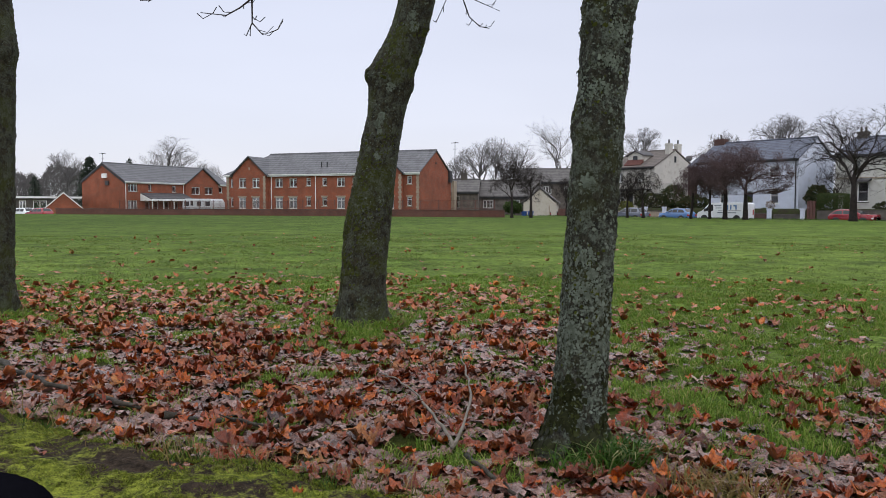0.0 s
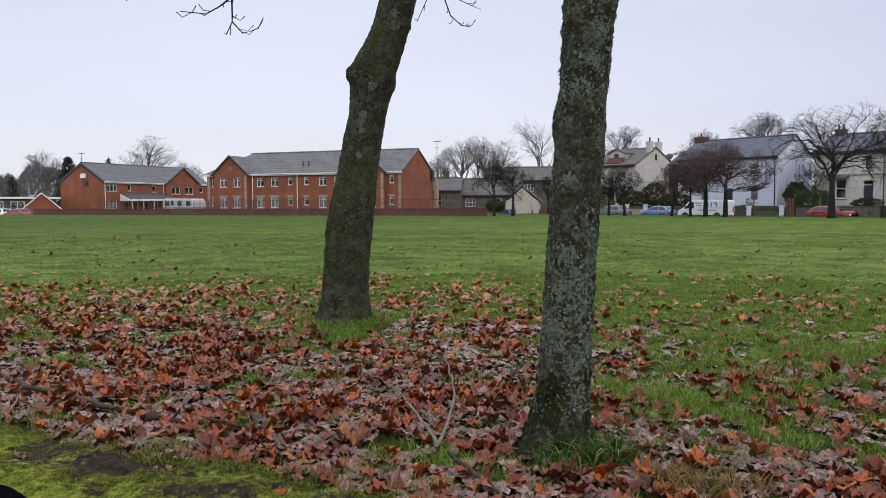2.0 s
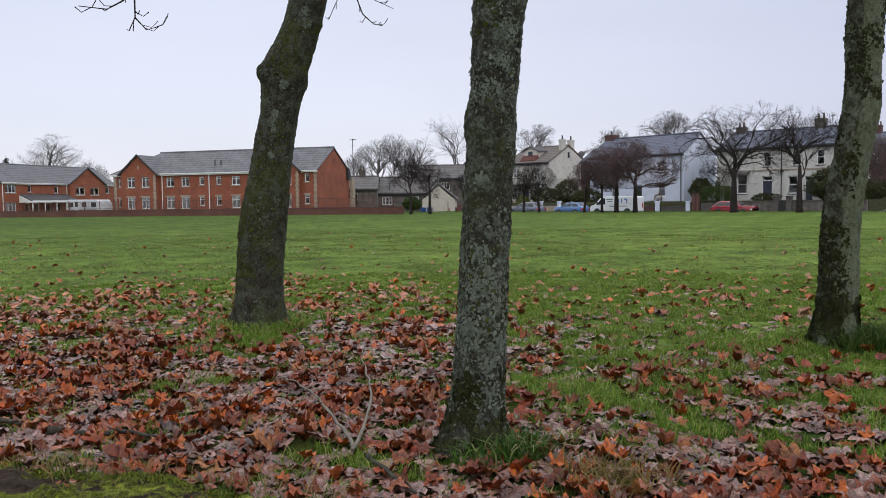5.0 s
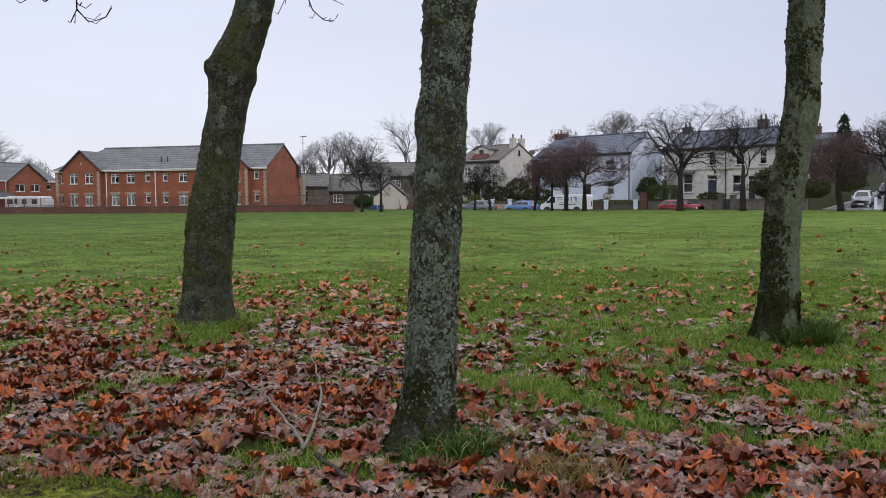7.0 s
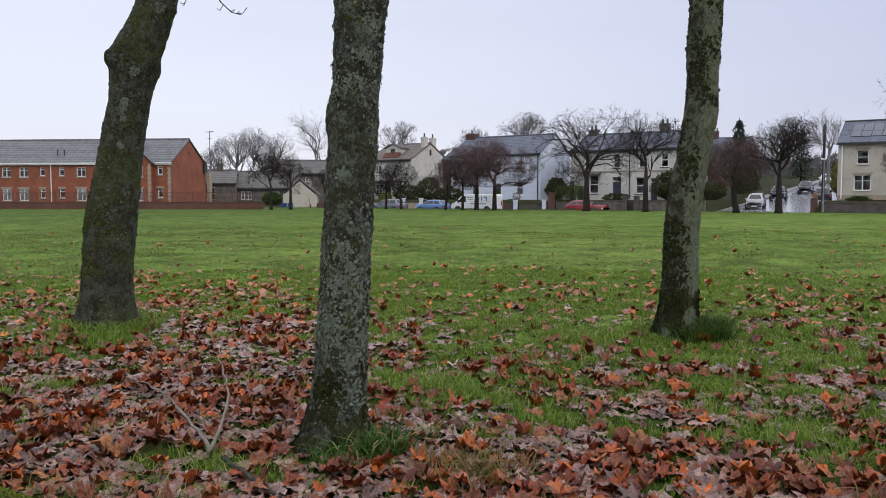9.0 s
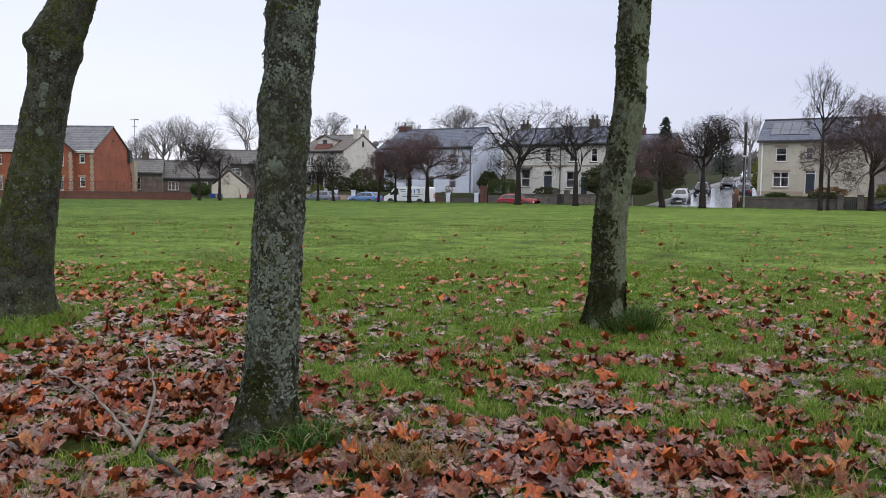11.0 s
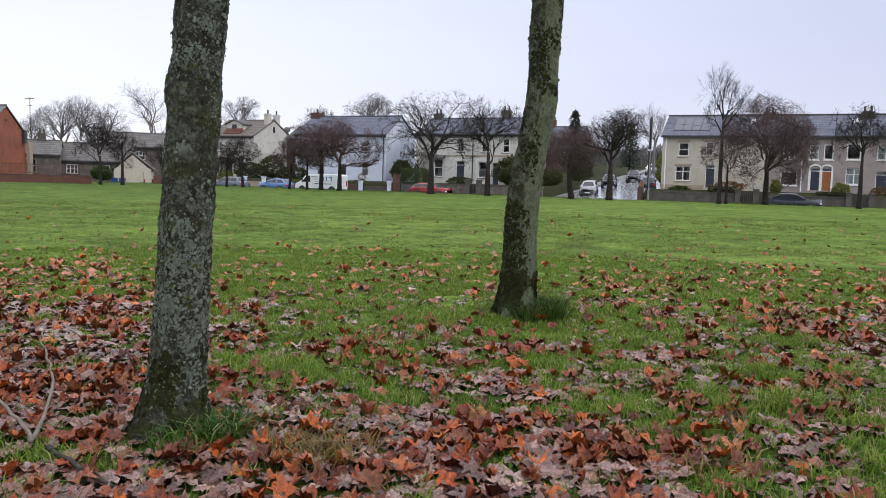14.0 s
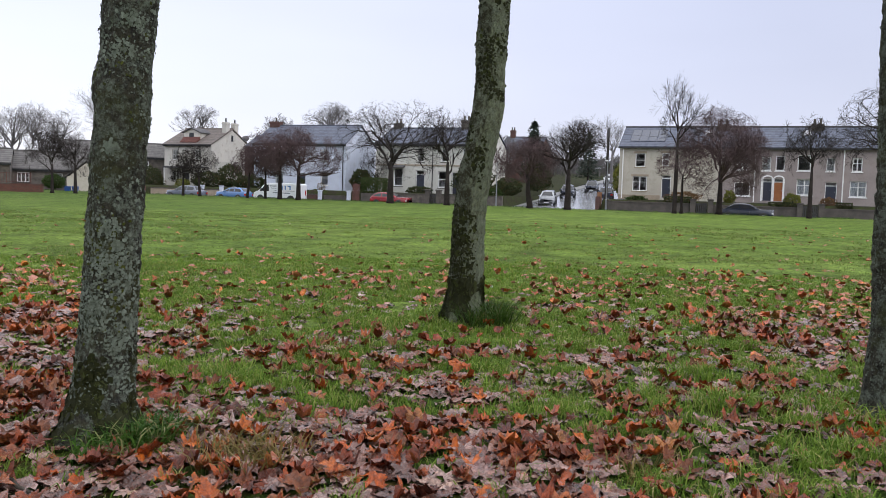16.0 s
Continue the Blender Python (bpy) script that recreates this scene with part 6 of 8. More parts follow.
def caravan():
    t = thing("caravan", pose(-29.8, 100.9, 0, 0, 0, BLOCK_TURN - 8), "white touring caravan parked behind the wall", "caravan")
    bm = bmesh.new()
    prism(bm, [(-2.5, 0.40), (2.4, 0.40), (2.65, 0.8), (2.6, 1.5), (2.25, 1.92), (-2.25, 1.96), (-2.62, 1.65), (-2.66, 0.8)], -1.05, 1.05, "y")
    bmesh.ops.bevel(bm, geom=list(bm.edges), offset=0.1, segments=3, affect="EDGES", profile=0.5)
    part("body", bm, CARAVAN, t)
    for x0, x1 in ((-2.25, -1.4), (0.0, 0.7), (1.45, 2.2)):
        part("window", boxes((x0, -1.075, 1.05, x1, -1.052, 1.6)), CAR_GLASS, t)
    part("door", boxes((-1.2, -1.072, 0.5, -0.6, -1.052, 1.8)), LAMP_GLASS, t)
    part("door_window", boxes((-1.13, -1.085, 1.1, -0.67, -1.074, 1.7)), CAR_GLASS, t)
    part("skirt_stripe", boxes((-2.5, -1.07, 0.72, -1.25, -1.053, 0.80), (-0.55, -1.07, 0.72, 2.4, -1.053, 0.80)), METAL, t)
    for y in (-0.98, 0.98):
        wheel(t, 0.0, y, 0.32, 0.2)
    part("hitch", tube(bmesh.new(), [(2.3, 0, 0.45), (3.5, 0, 0.42), (3.6, 0, 0.0)], [0.05, 0.05, 0.04], 6), METAL, t)


def wheel(parent, x, y, r, w):
    """A tyre with its rim, axle along y."""
    bm = bmesh.new()
    prof = [(-w / 2, r * 0.62), (-w / 2, r * 0.93), (-w / 2 + 0.03, r), (w / 2 - 0.03, r), (w / 2, r * 0.93), (w / 2, r * 0.62)]
    rings = [[bm.verts.new((x + q[1] * math.cos(a), y + q[0], r + q[1] * math.sin(a))) for q in prof] for a in np.linspace(0, 2 * math.pi, 20, endpoint=False)]
    for a, b in zip(rings, rings[1:] + rings[:1]):
        for i in range(len(prof)):
            j = (i + 1) % len(prof)
            bm.faces.new((a[i], a[j], b[j], b[i]))
    bmesh.ops.recalc_face_normals(bm, faces=bm.faces)
    wh = part("wheel", bm, TYRE, parent)
    rim = bmesh.new()
    bmesh.ops.create_cone(rim, cap_ends=True, segments=16, radius1=r * 0.6, radius2=r * 0.6, depth=w * 0.8, matrix=pose(x, y, r, 90, 0, 0))
    part("rim", rim, RIM, wh)


caravan()


def bungalow():
    t = thing("bungalow", pose(-55.1, 111.6, 0, 0, 0, 26), "low brick bungalow with gable and white flat fascia", "bungalow")
    part("gable_wall", prism(bmesh.new(), [(0, 0), (5.2, 0), (5.2, 0.5), (2.6, 2.85), (0, 0.5)], 0, 0.3, "y"), BRICK, t)
    part("gable_roof", cross_roof(0, 5.2, 0, 6.0, 0.5, 2.87, 0.2, 0.1), TILE_BROWN, t)
    part("verge_board", prism(bmesh.new(), [(-0.25, 0.35), (2.6, 2.95), (5.45, 0.35), (5.45, 0.2), (2.6, 2.78), (-0.25, 0.2)], -0.16, -0.12, "y"), PAINT_WHITE, t)
    holes = [(1.0, 0.6, 2.4, 1.8), (3.4, 0.6, 4.3, 1.8), (5.2, 0.6, 7.0, 1.8), (8.2, 0.6, 9.6, 1.8)]
    f = part("wall_front", facade(11.0, 2.1, holes), STONE, t)
    f.location = (-6.5, 7.0, 0)
    for q in holes:
        window(t, q[0] - 6.5, q[1], q[2] - 6.5, q[3], 7.0, 2, 0)
        part("white_panel", boxes((q[0] - 6.5, 6.98, 0.12, q[2] - 6.5, 6.997, 0.5)), PAINT_WHITE, t)
    part("flat_roof", boxes((-6.8, 6.6, 2.12, 5.2, 14.0, 2.38)), PAINT_WHITE, t, "white fascia and flat roof")


def cottage(name, label, x, y, turn, w, d, eave, ridge, wall, roof, holes, z=-0.52, chim=None):
    t = thing(name, pose(x, y, z, 0, 0, turn), label, "cottage", "stone cottages beyond the wall")
    shell(t, w, d, eave, ridge, wall, roof, holes)
    for q in holes:
        window(t, *q, 0, 3 if q[2] - q[0] > 1.2 else 2, 1, STONE)
    if chim:
        chimney(t, *chim)
    return t


bungalow()
cottage("stone_cottage", "small weathered stone cottage with slate roof", 0.2, 104.0, -6, 4.3, 8.0, 3.4, 5.0, STONE_GREY, SLATE_WORN, [(0.5, 1.3, 1.9, 2.9)], chim=(2.2, 4.0, 0.8, 0.7, 4.6, 6.0, STONE, 2))
cottage("stone_cottage", "low grey stone cottage with white-framed windows", 4.6, 106.5, -8, 8.0, 6.5, 2.9, 4.9, STONE_GREY, SLATE_WORN, [(0.7, 1.3, 2.0, 2.4), (4.4, 1.1, 5.5, 2.4), (6.2, 1.1, 7.2, 2.4)])
cottage("cream_cottage", "cream gabled cottage with lean-to roof", 10.9, 104.0, -100, 7.5, 3.9, 2.1, 3.7, RENDER_SAND, SLATE_WORN, [])
cottage("long_stone_house", "long weathered stone house behind the cottages", 11.0, 114.0, -8, 13.5, 7.0, 5.0, 6.8, STONE_GREY, SLATE_WORN, [(3.0, 3.3, 4.2, 4.4), (6.0, 3.3, 7.2, 4.4), (9.0, 3.3, 10.2, 4.4)])
cottage("brick_house", "red brick house up the side street", 74.0, 108.0, ROAD_TURN, 6.5, 8.0, 7.2, 9.2, BRICK_DARK, SLATE, [(1.0, 4.8, 2.0, 6.2), (4.0, 4.8, 5.0, 6.2)], z=1.0, chim=(1.0, 4.0, 0.8, 0.7, 8.6, 10.4, BRICK_DARK, 2))


def garden_shed_fence():
    t = thing("board_fence", pose(13.3, 93.5, -0.52, 0, 0, -20), "dark brown boarded fence by the cottages", "fence")
    for k in range(26):
        part("board", boxes((k * 0.15, 0, 0, k * 0.15 + 0.14, 0.03, 1.25 + 0.04 * ((k * 7) % 3))), METAL_RED, t)
    for z in (0.3, 1.0):
        part("rail", boxes((0, 0.032, z, 3.9, 0.08, z + 0.09)), METAL_RED, t)


garden_shed_fence()


# ---- vehicles ----
def quad_slab(bm, pts, off):
    """A thin solid on four points, raised along off."""
    a = [bm.verts.new(p) for p in pts]
    b = [bm.verts.new(Vector(p) + off) for p in pts]
    bm.faces.new(a[::-1])
    bm.faces.new(b)
    for i in range(4):
        bm.faces.new((a[i], a[(i + 1) % 4], b[(i + 1) % 4], b[i]))
    bmesh.ops.recalc_face_normals(bm, faces=bm.faces)
    return bm


def car(name, label, m, paint, ln=4.2, w=1.76, high=1.46, cabin=(-1.75, 0.95), top=(-1.35, 0.25), hood=0.86, boot=None, belt=0.92, group="parked cars"):
    """A parked car facing +x: a lofted shell with glazed cabin, lamps, bumpers and wheels."""
    t = thing(name, m, label, "car" if "van" not in name else "van", group)
    h = ln / 2
    boot = boot or belt
    xs = [-h, -h + 0.10, cabin[0] - 0.02, top[0], (top[0] + top[1]) / 2, top[1], cabin[1], cabin[1] + 0.4 * (h - cabin[1]), h - 0.22, h]

    def deck(x):
        """Height of the shoulder line."""
        return float(np.interp(x, [-h, -h + 0.12, cabin[0], cabin[1], h - 0.3, h - 0.05, h], [boot - 0.22, boot - 0.03, belt, belt, hood - 0.10, hood - 0.22, hood - 0.34]))

    def roof(x):
        return max(deck(x) + 0.02, float(np.interp(x, [cabin[0] - 0.02, top[0], (top[0] + top[1]) / 2, top[1], cabin[1]], [belt + 0.02, high - 0.03, high, high - 0.04, belt + 0.02])))

    def half(x):
        return w / 2 * (1 - 0.10 * smooth_step(abs(x) / h, 0.72, 1.0) - 0.05 * max(0.0, abs(x) / h - 0.5))

    def flank(x, z):
        """Half width at a height."""
        d, r = deck(x), roof(x)
        if z <= d:
            return half(x) * float(np.interp(z, [0.22, 0.45, d - 0.1, d], [0.93, 1.0, 1.0, 0.95]))
        return half(x) * 0.95 - 0.23 * (z - d) / 0.5
    n = 48
    stations = sorted({*np.linspace(-h, h, n).tolist(), *xs})
    bm = bmesh.new()
    rings = []
    for x in stations:
        d, r = deck(x), roof(x)
        zs = [0.24, 0.45, 0.62, d - 0.08, d, d + (r - d) * 0.35, d + (r - d) * 0.75, r - 0.02]
        side = [(flank(x, z), z) for z in zs] + [(max(0.1, flank(x, r) - 0.16), r)]
        rings.append([bm.verts.new((x, -y, z)) for y, z in side] + [bm.verts.new((x, y, z)) for y, z in reversed(side)])
    k = len(rings[0])
    for a, b in zip(rings, rings[1:]):
        for i in range(k):
            j = (i + 1) % k
            bm.faces.new((a[i], a[j], b[j], b[i]))
    bm.faces.new(rings[0])
    bm.faces.new(rings[-1][::-1])
    bmesh.ops.recalc_face_normals(bm, faces=bm.faces)
    part("body", bm, paint, t, smooth=True)
    span_ = cabin[1] - cabin[0]
    for sg in (-1, 1):
        for u0, u1 in ((0.10, 0.40), (0.43, 0.66), (0.68, 0.90)):
            bm, rows = bmesh.new(), []
            for u in np.linspace(u0, u1, 7):
                x = cabin[0] + u * span_
                lo, hi = deck(x) + 0.05, max(deck(x) + 0.07, roof(x) - 0.10)
                rows.append([bm.verts.new((x, sg * (flank(x, z) + 0.008), z)) for z in (lo, hi)] + [bm.verts.new((x, sg * (flank(x, z) - 0.01), z)) for z in (hi, lo)])
            for a, b in zip(rows, rows[1:]):
                for i in range(4):
                    bm.faces.new((a[i], a[(i + 1) % 4], b[(i + 1) % 4], b[i]))
            bm.faces.new(rows[0])
            bm.faces.new(rows[-1][::-1])
            bmesh.ops.recalc_face_normals(bm, faces=bm.faces)
            part("window", bm, CAR_GLASS, t)
    for xb, xt, nm in ((cabin[1], top[1], "windscreen"), (cabin[0], top[0], "rear_window")):
        pts = []
        for f, sg in ((0.12, -1), (0.12, 1), (0.86, 1), (0.86, -1)):
            x = xb + (xt - xb) * f
            pts.append(Vector((x, sg * (flank(x, roof(x)) - 0.17), roof(x))))
        part(nm, quad_slab(bmesh.new(), pts, Vector((0.012 if xb > 0 else -0.012, 0, 0.016))), CAR_GLASS, t)
    for sg in (-1, 1):
        part("headlight", soft_box(h - 0.24, min(sg * (w / 2 - 0.42), sg * (w / 2 - 0.10)), hood - 0.33, h - 0.015, max(sg * (w / 2 - 0.42), sg * (w / 2 - 0.10)), hood - 0.19, 0.04), LAMP_GLASS, t)
        part("tail_light", soft_box(-h - 0.012, min(sg * (w / 2 - 0.36), sg * (w / 2 - 0.10)), boot - 0.34, -h + 0.2, max(sg * (w / 2 - 0.36), sg * (w / 2 - 0.10)), boot - 0.12, 0.04), LAMP_RED, t)
        for u in (0.40, 0.72):
            xd, ya, yb = cabin[0] + u * span_, sg * (half(0) - 0.01), sg * (half(0) + 0.003)
            part("door_line", boxes((xd - 0.006, min(ya, yb), 0.34, xd + 0.006, max(ya, yb), belt - 0.1)), BIN_BLACK, t)
    part("bumper", soft_box(h - 0.12, -w / 2 + 0.2, 0.26, h + 0.04, w / 2 - 0.2, 0.44, 0.04, 2), BIN_BLACK, t)
    part("bumper", soft_box(-h - 0.04, -w / 2 + 0.2, 0.28, -h + 0.12, w / 2 - 0.2, 0.46, 0.04, 2), BIN_BLACK, t)
    part("number_plate", boxes((h + 0.042, -0.26, 0.31, h + 0.05, 0.26, 0.42)), LAMP_GLASS, t)
    for y in (-w / 2 - 0.02, w / 2 + 0.02):
        part("mirror", soft_box(cabin[1] - 0.42, y - 0.09, belt, cabin[1] - 0.28, y + 0.09, belt + 0.14, 0.04, 2), paint, t)
        for x in (-h + 0.74, h - 0.78):
            # flat black disc stands in for the wheel arch's dark hollow
            bm = bmesh.new()
            bmesh.ops.create_cone(bm, cap_ends=True, segments=22, radius1=0.36, radius2=0.36, depth=0.03, matrix=pose(x, math.copysign(w / 2 - 0.012, y), 0.34, 90, 0, 0))
            part("wheel_arch", bm, BIN_BLACK, t)
            wheel(t, x, math.copysign(w / 2 - 0.075, y), 0.315, 0.2)
    return t


PAINT_BLUE, PAINT_RED = car_paint("blue_car_paint", (0.075, 0.17, 0.38)), car_paint("red_car_paint", (0.26, 0.014, 0.022))
PAINT_GREY, PAINT_DARK = car_paint("grey_car_paint", (0.11, 0.125, 0.165)), car_paint("dark_blue_car_paint", (0.018, 0.024, 0.042))
PAINT_SILVER, PAINT_VAN = car_paint("silver_car_paint", (0.30, 0.31, 0.33)), car_paint("white_van_paint", (0.74, 0.76, 0.78))
Z = ROAD_Z + 0.012
car("hatchback", "light blue hatchback parked beside the kerb", road_pose(-50.2, 70.2, Z, 180), PAINT_BLUE, 3.6, 1.7, 1.40, (-1.6, 0.95), (-1.1, 0.2))
car("estate_car", "bright red estate car parked beside the road", road_pose(-32.4, 70.2, Z, 0), PAINT_RED, 3.8, 1.72, 1.38, (-1.8, 0.95), (-1.2, 0.15))
car("saloon_car", "dark blue saloon parked before the terrace", road_pose(-0.75, 70.2, Z, 0), PAINT_DARK, 4.2, 1.76, 1.40, (-1.55, 1.0), (-0.9, 0.25), 0.86, 0.94)
car("hatchback", "slate-grey hatchback near the cream house", road_pose(-56.2, 70.2, Z, 180), PAINT_GREY, 4.2)
car("hatchback", "dark car half hidden near the cottages", road_pose(-69.5, 70.2, Z, 180), PAINT_DARK, 4.1)
for s_, o_, turn, pt, lab in ((-20.7, 84.5, -90, PAINT_SILVER, "silver hatchback facing downhill in the side street"), (-21.0, 95.5, -90, PAINT_DARK, "dark car behind the silver one uphill"),
                             (-20.2, 106.0, -90, PAINT_DARK, "dark estate car up the side street"), (-16.2, 94.0, 90, PAINT_DARK, "dark hatchback parked facing uphill"),
                             (-16.0, 116.0, 90, PAINT_GREY, "grey car far up the side street"), (-21.0, 124.0, -90, PAINT_VAN, "white van-like car at the street's top")):
    tilt = math.degrees(math.atan(0.072))
    mm = road_pose(s_, o_, street_z(o_) + 0.03) @ pose(0, 0, 0, tilt, 0, 0) @ pose(0, 0, 0, 0, 0, turn + 9)
    car("hatchback", lab, mm, pt, 3.8, 1.70, 1.48, group="cars in the side street")
car("hatchback", "bright red car at the park's far corner", pose(-52.6, 105.6, -0.68, 0, 0, 150), PAINT_RED, 4.0)
car("hatchback", "white car beside the red one", pose(-55.8, 107.4, -0.68, 0, 0, 150), PAINT_VAN, 4.0)


def panel_van():
    t = thing("panel_van", road_pose(-44.7, 70.3, Z, 180), "white panel van with dark blue lettering", "van", "parked cars")
    bm = bmesh.new()
    w = 1.92
    prism(bm, [(-2.45, 0.3), (-2.48, 1.84), (-2.35, 1.96), (0.95, 1.96), (1.3, 1.84), (2.0, 1.2), (2.5, 1.0), (2.62, 0.75), (2.6, 0.28)], -w / 2, w / 2, "y")
    bmesh.ops.bevel(bm, geom=list(bm.edges), offset=0.07, segments=2, affect="EDGES", profile=0.6)
    part("body", bm, PAINT_VAN, t)
    for y, sg in ((-w / 2, -1), (w / 2, 1)):
        part("cab_window", quad_slab(bmesh.new(), [(0.75, y, 1.15), (1.75, y, 1.15), (1.22, y, 1.78), (0.8, y, 1.78)], Vector((0, sg * 0.012, 0))), CAR_GLASS, t)
        part("slide_rail", boxes((-2.2, y + sg * 0.004 - 0.01, 1.18, 0.2, y + sg * 0.004 + 0.01, 1.22)), METAL, t)
        part("lower_trim", boxes((-1.5, y + sg * 0.004 - 0.012, 0.42, 1.3, y + sg * 0.004 + 0.012, 0.52)), BIN_BLACK, t)
        # lettering: plain bars and block shapes
        yy = y + sg * 0.006
        part("lettering", boxes((-1.75, yy - 0.006, 1.3, -1.62, yy + 0.006, 1.72), (-1.62, yy - 0.006, 1.6, -1.4, yy + 0.006, 1.72), (-1.2, yy - 0.006, 1.3, -1.07, yy + 0.006, 1.72), (-0.85, yy - 0.006, 1.3, -0.72, yy + 0.006, 1.72), (-0.72, yy - 0.006, 1.45, -0.5, yy + 0.006, 1.57)), PAINT_BLUE, t)
        part("lettering", boxes((-0.1, yy - 0.006, 1.62, 0.65, yy + 0.006, 1.70), (-0.1, yy - 0.006, 1.42, 0.5, yy + 0.006, 1.48), (-1.7, yy - 0.006, 0.95, 0.3, yy + 0.006, 1.03)), PAINT_GREY, t)
        part("mirror", soft_box(1.55, y + sg * 0.02 - (0.2 if sg < 0 else 0), 1.1, 1.7, y + sg * 0.02 + (0.2 if sg > 0 else 0), 1.4, 0.03, 1), BIN_BLACK, t)
        for x in (-1.75, 1.75):
            # black disc in place of the arch's dark hollow
            bm = bmesh.new()
            bmesh.ops.create_cone(bm, cap_ends=True, segments=22, radius1=0.42, radius2=0.42, depth=0.03, matrix=pose(x, y - sg * 0.008, 0.36, 90, 0, 0))
            part("wheel_arch", bm, BIN_BLACK, t)
            wheel(t, x, y - sg * 0.09, 0.33, 0.21)
    part("windscreen", quad_slab(bmesh.new(), [(1.97, -0.82, 1.235), (1.97, 0.82, 1.235), (1.36, 0.75, 1.79), (1.36, -0.75, 1.79)], Vector((0.02, 0, 0.02))), CAR_GLASS, t)
    for y in (-0.85, 0.55):
        part("headlight", boxes((2.42, y, 0.76, 2.61, y + 0.3, 0.96)), LAMP_GLASS, t)
        part("tail_light", boxes((-2.50, y + 0.1, 0.8, -2.42, y + 0.25, 1.3)), LAMP_RED, t)
    part("bumper", soft_box(2.48, -0.88, 0.28, 2.70, 0.88, 0.55, 0.03, 1), BIN_BLACK, t)


panel_van()


# ---- posts, lamps, bins ----
def street_lamp(label, s, o, h, z):
    t = thing("street_lamp", road_pose(s, o, z), label, "street lamp", "street lamps")
    part("post", tube(bmesh.new(), [(0, 0, 0), (0, 0, 1.2), (0, 0, 1.25), (0, 0, h), (0, -0.25, h + 0.2)], [0.09, 0.09, 0.055, 0.04, 0.035], 8), METAL, t)
    part("lantern", soft_box(-0.13, -0.75, h + 0.12, 0.13, -0.2, h + 0.26, 0.05, 1), LAMP_GLASS, t)


street_lamp("slim grey street lamp at the corner", -13.0, 75.6, 4.6, ROAD_Z + 0.1)
street_lamp("slim grey street lamp before the hedge", -23.6, 75.4, 4.6, ROAD_Z + 0.1)


def telegraph_pole():
    t = thing("telegraph_pole", road_pose(-13.45, 78.0, 0.2), "tall tarred telegraph pole at the street corner", "pole")
    part("pole", tube(bmesh.new(), [(0, 0, -0.5), (0, 0, 3), (0, 0, 7.1)], [0.15, 0.13, 0.11], 10), WOOD_POLE, t)
    part("pole_box", tube(bmesh.new(), [(0, 0, 6.5), (0, 0, 6.6), (0, 0, 7.15), (0, 0, 7.4)], [0.12, 0.15, 0.15, 0.08], 10), METAL_DARK, t)
    part("cable", tube(bmesh.new(), [(0, 0, 6.9), (10, 2, 6.3), (22, 5, 6.6)], [0.012, 0.012, 0.012], 4), METAL_DARK, t)


telegraph_pole()


def corner_fence():
    t = thing("board_fence", road_pose(-14.0, 76.6, ROAD_Z + 0.1), "orange boarded fence and brick pier at the corner", "fence")
    for k in range(7):
        part("board", boxes((-0.02, k * 0.3, 0, 0.03, k * 0.3 + 0.28, 1.9)), FENCE_WOOD, t)
    part("pier", boxes((-0.1, -0.45, 0, 0.3, -0.02, 1.5)), BRICK_DARK, t)


corner_fence()


def wheelie_bin(label, x, y, z, material):
    t = thing("wheelie_bin", pose(x, y, z, 0, 0, -20), label, "bin", "bins by the cottages")
    bm = bmesh.new()
    lo, hi = [(-0.2, -0.24), (0.2, -0.24), (0.2, 0.24), (-0.2, 0.24)], [(-0.27, -0.3), (0.27, -0.3), (0.27, 0.3), (-0.27, 0.3)]
    a, b = [bm.verts.new((*p, 0.06)) for p in lo], [bm.verts.new((*p, 0.95)) for p in hi]
    bm.faces.new(a[::-1])
    bm.faces.new(b)
    for i in range(4):
        bm.faces.new((a[i], a[(i + 1) % 4], b[(i + 1) % 4], b[i]))
    part("tub", bm, material, t)
    part("lid", soft_box(-0.29, -0.33, 0.955, 0.29, 0.33, 1.03, 0.03, 1), material, t)
    wheel(t, 0.0, -0.27, 0.1, 0.05)
    wheel(t, 0.0, 0.27, 0.1, 0.05)


for k, x_ in enumerate((9.3, 10.0)):
    wheelie_bin("blue plastic wheelie bin by the stone wall", x_, 92.6 - 0.3 * k, -0.52, BIN_BLUE)


def white_post():
    t = thing("sign_post", pose(12.1, 92.2, -0.52), "pale square wooden gate post by the fence", "post")
    part("post", boxes((-0.06, -0.06, 0, 0.06, 0.06, 1.6)), STONE_PALE, t)
    part("cap", soft_box(-0.08, -0.08, 1.603, 0.08, 0.08, 1.67, 0.02, 1), STONE_PALE, t)


white_post()


def litter_cup():
    """A small crumpled white scrap in the grass."""
    t = thing("paper_cup", pose(5.55, 8.1, ground_z(5.55, 8.1) + 0.01, 78, 0, 30), "crumpled white paper cup lying in grass", "litter")
    part("cup", tube(bmesh.new(), [(0, 0, 0), (0, 0.004, 0.04), (0, 0, 0.075)], [0.022, 0.026, 0.03], 14), PAINT_WHITE, t)
    part("rim_roll", tube(bmesh.new(), [(0, 0, 0.076), (0, 0, 0.081)], [0.032, 0.032], 14), PAINT_WHITE, t)


litter_cup()


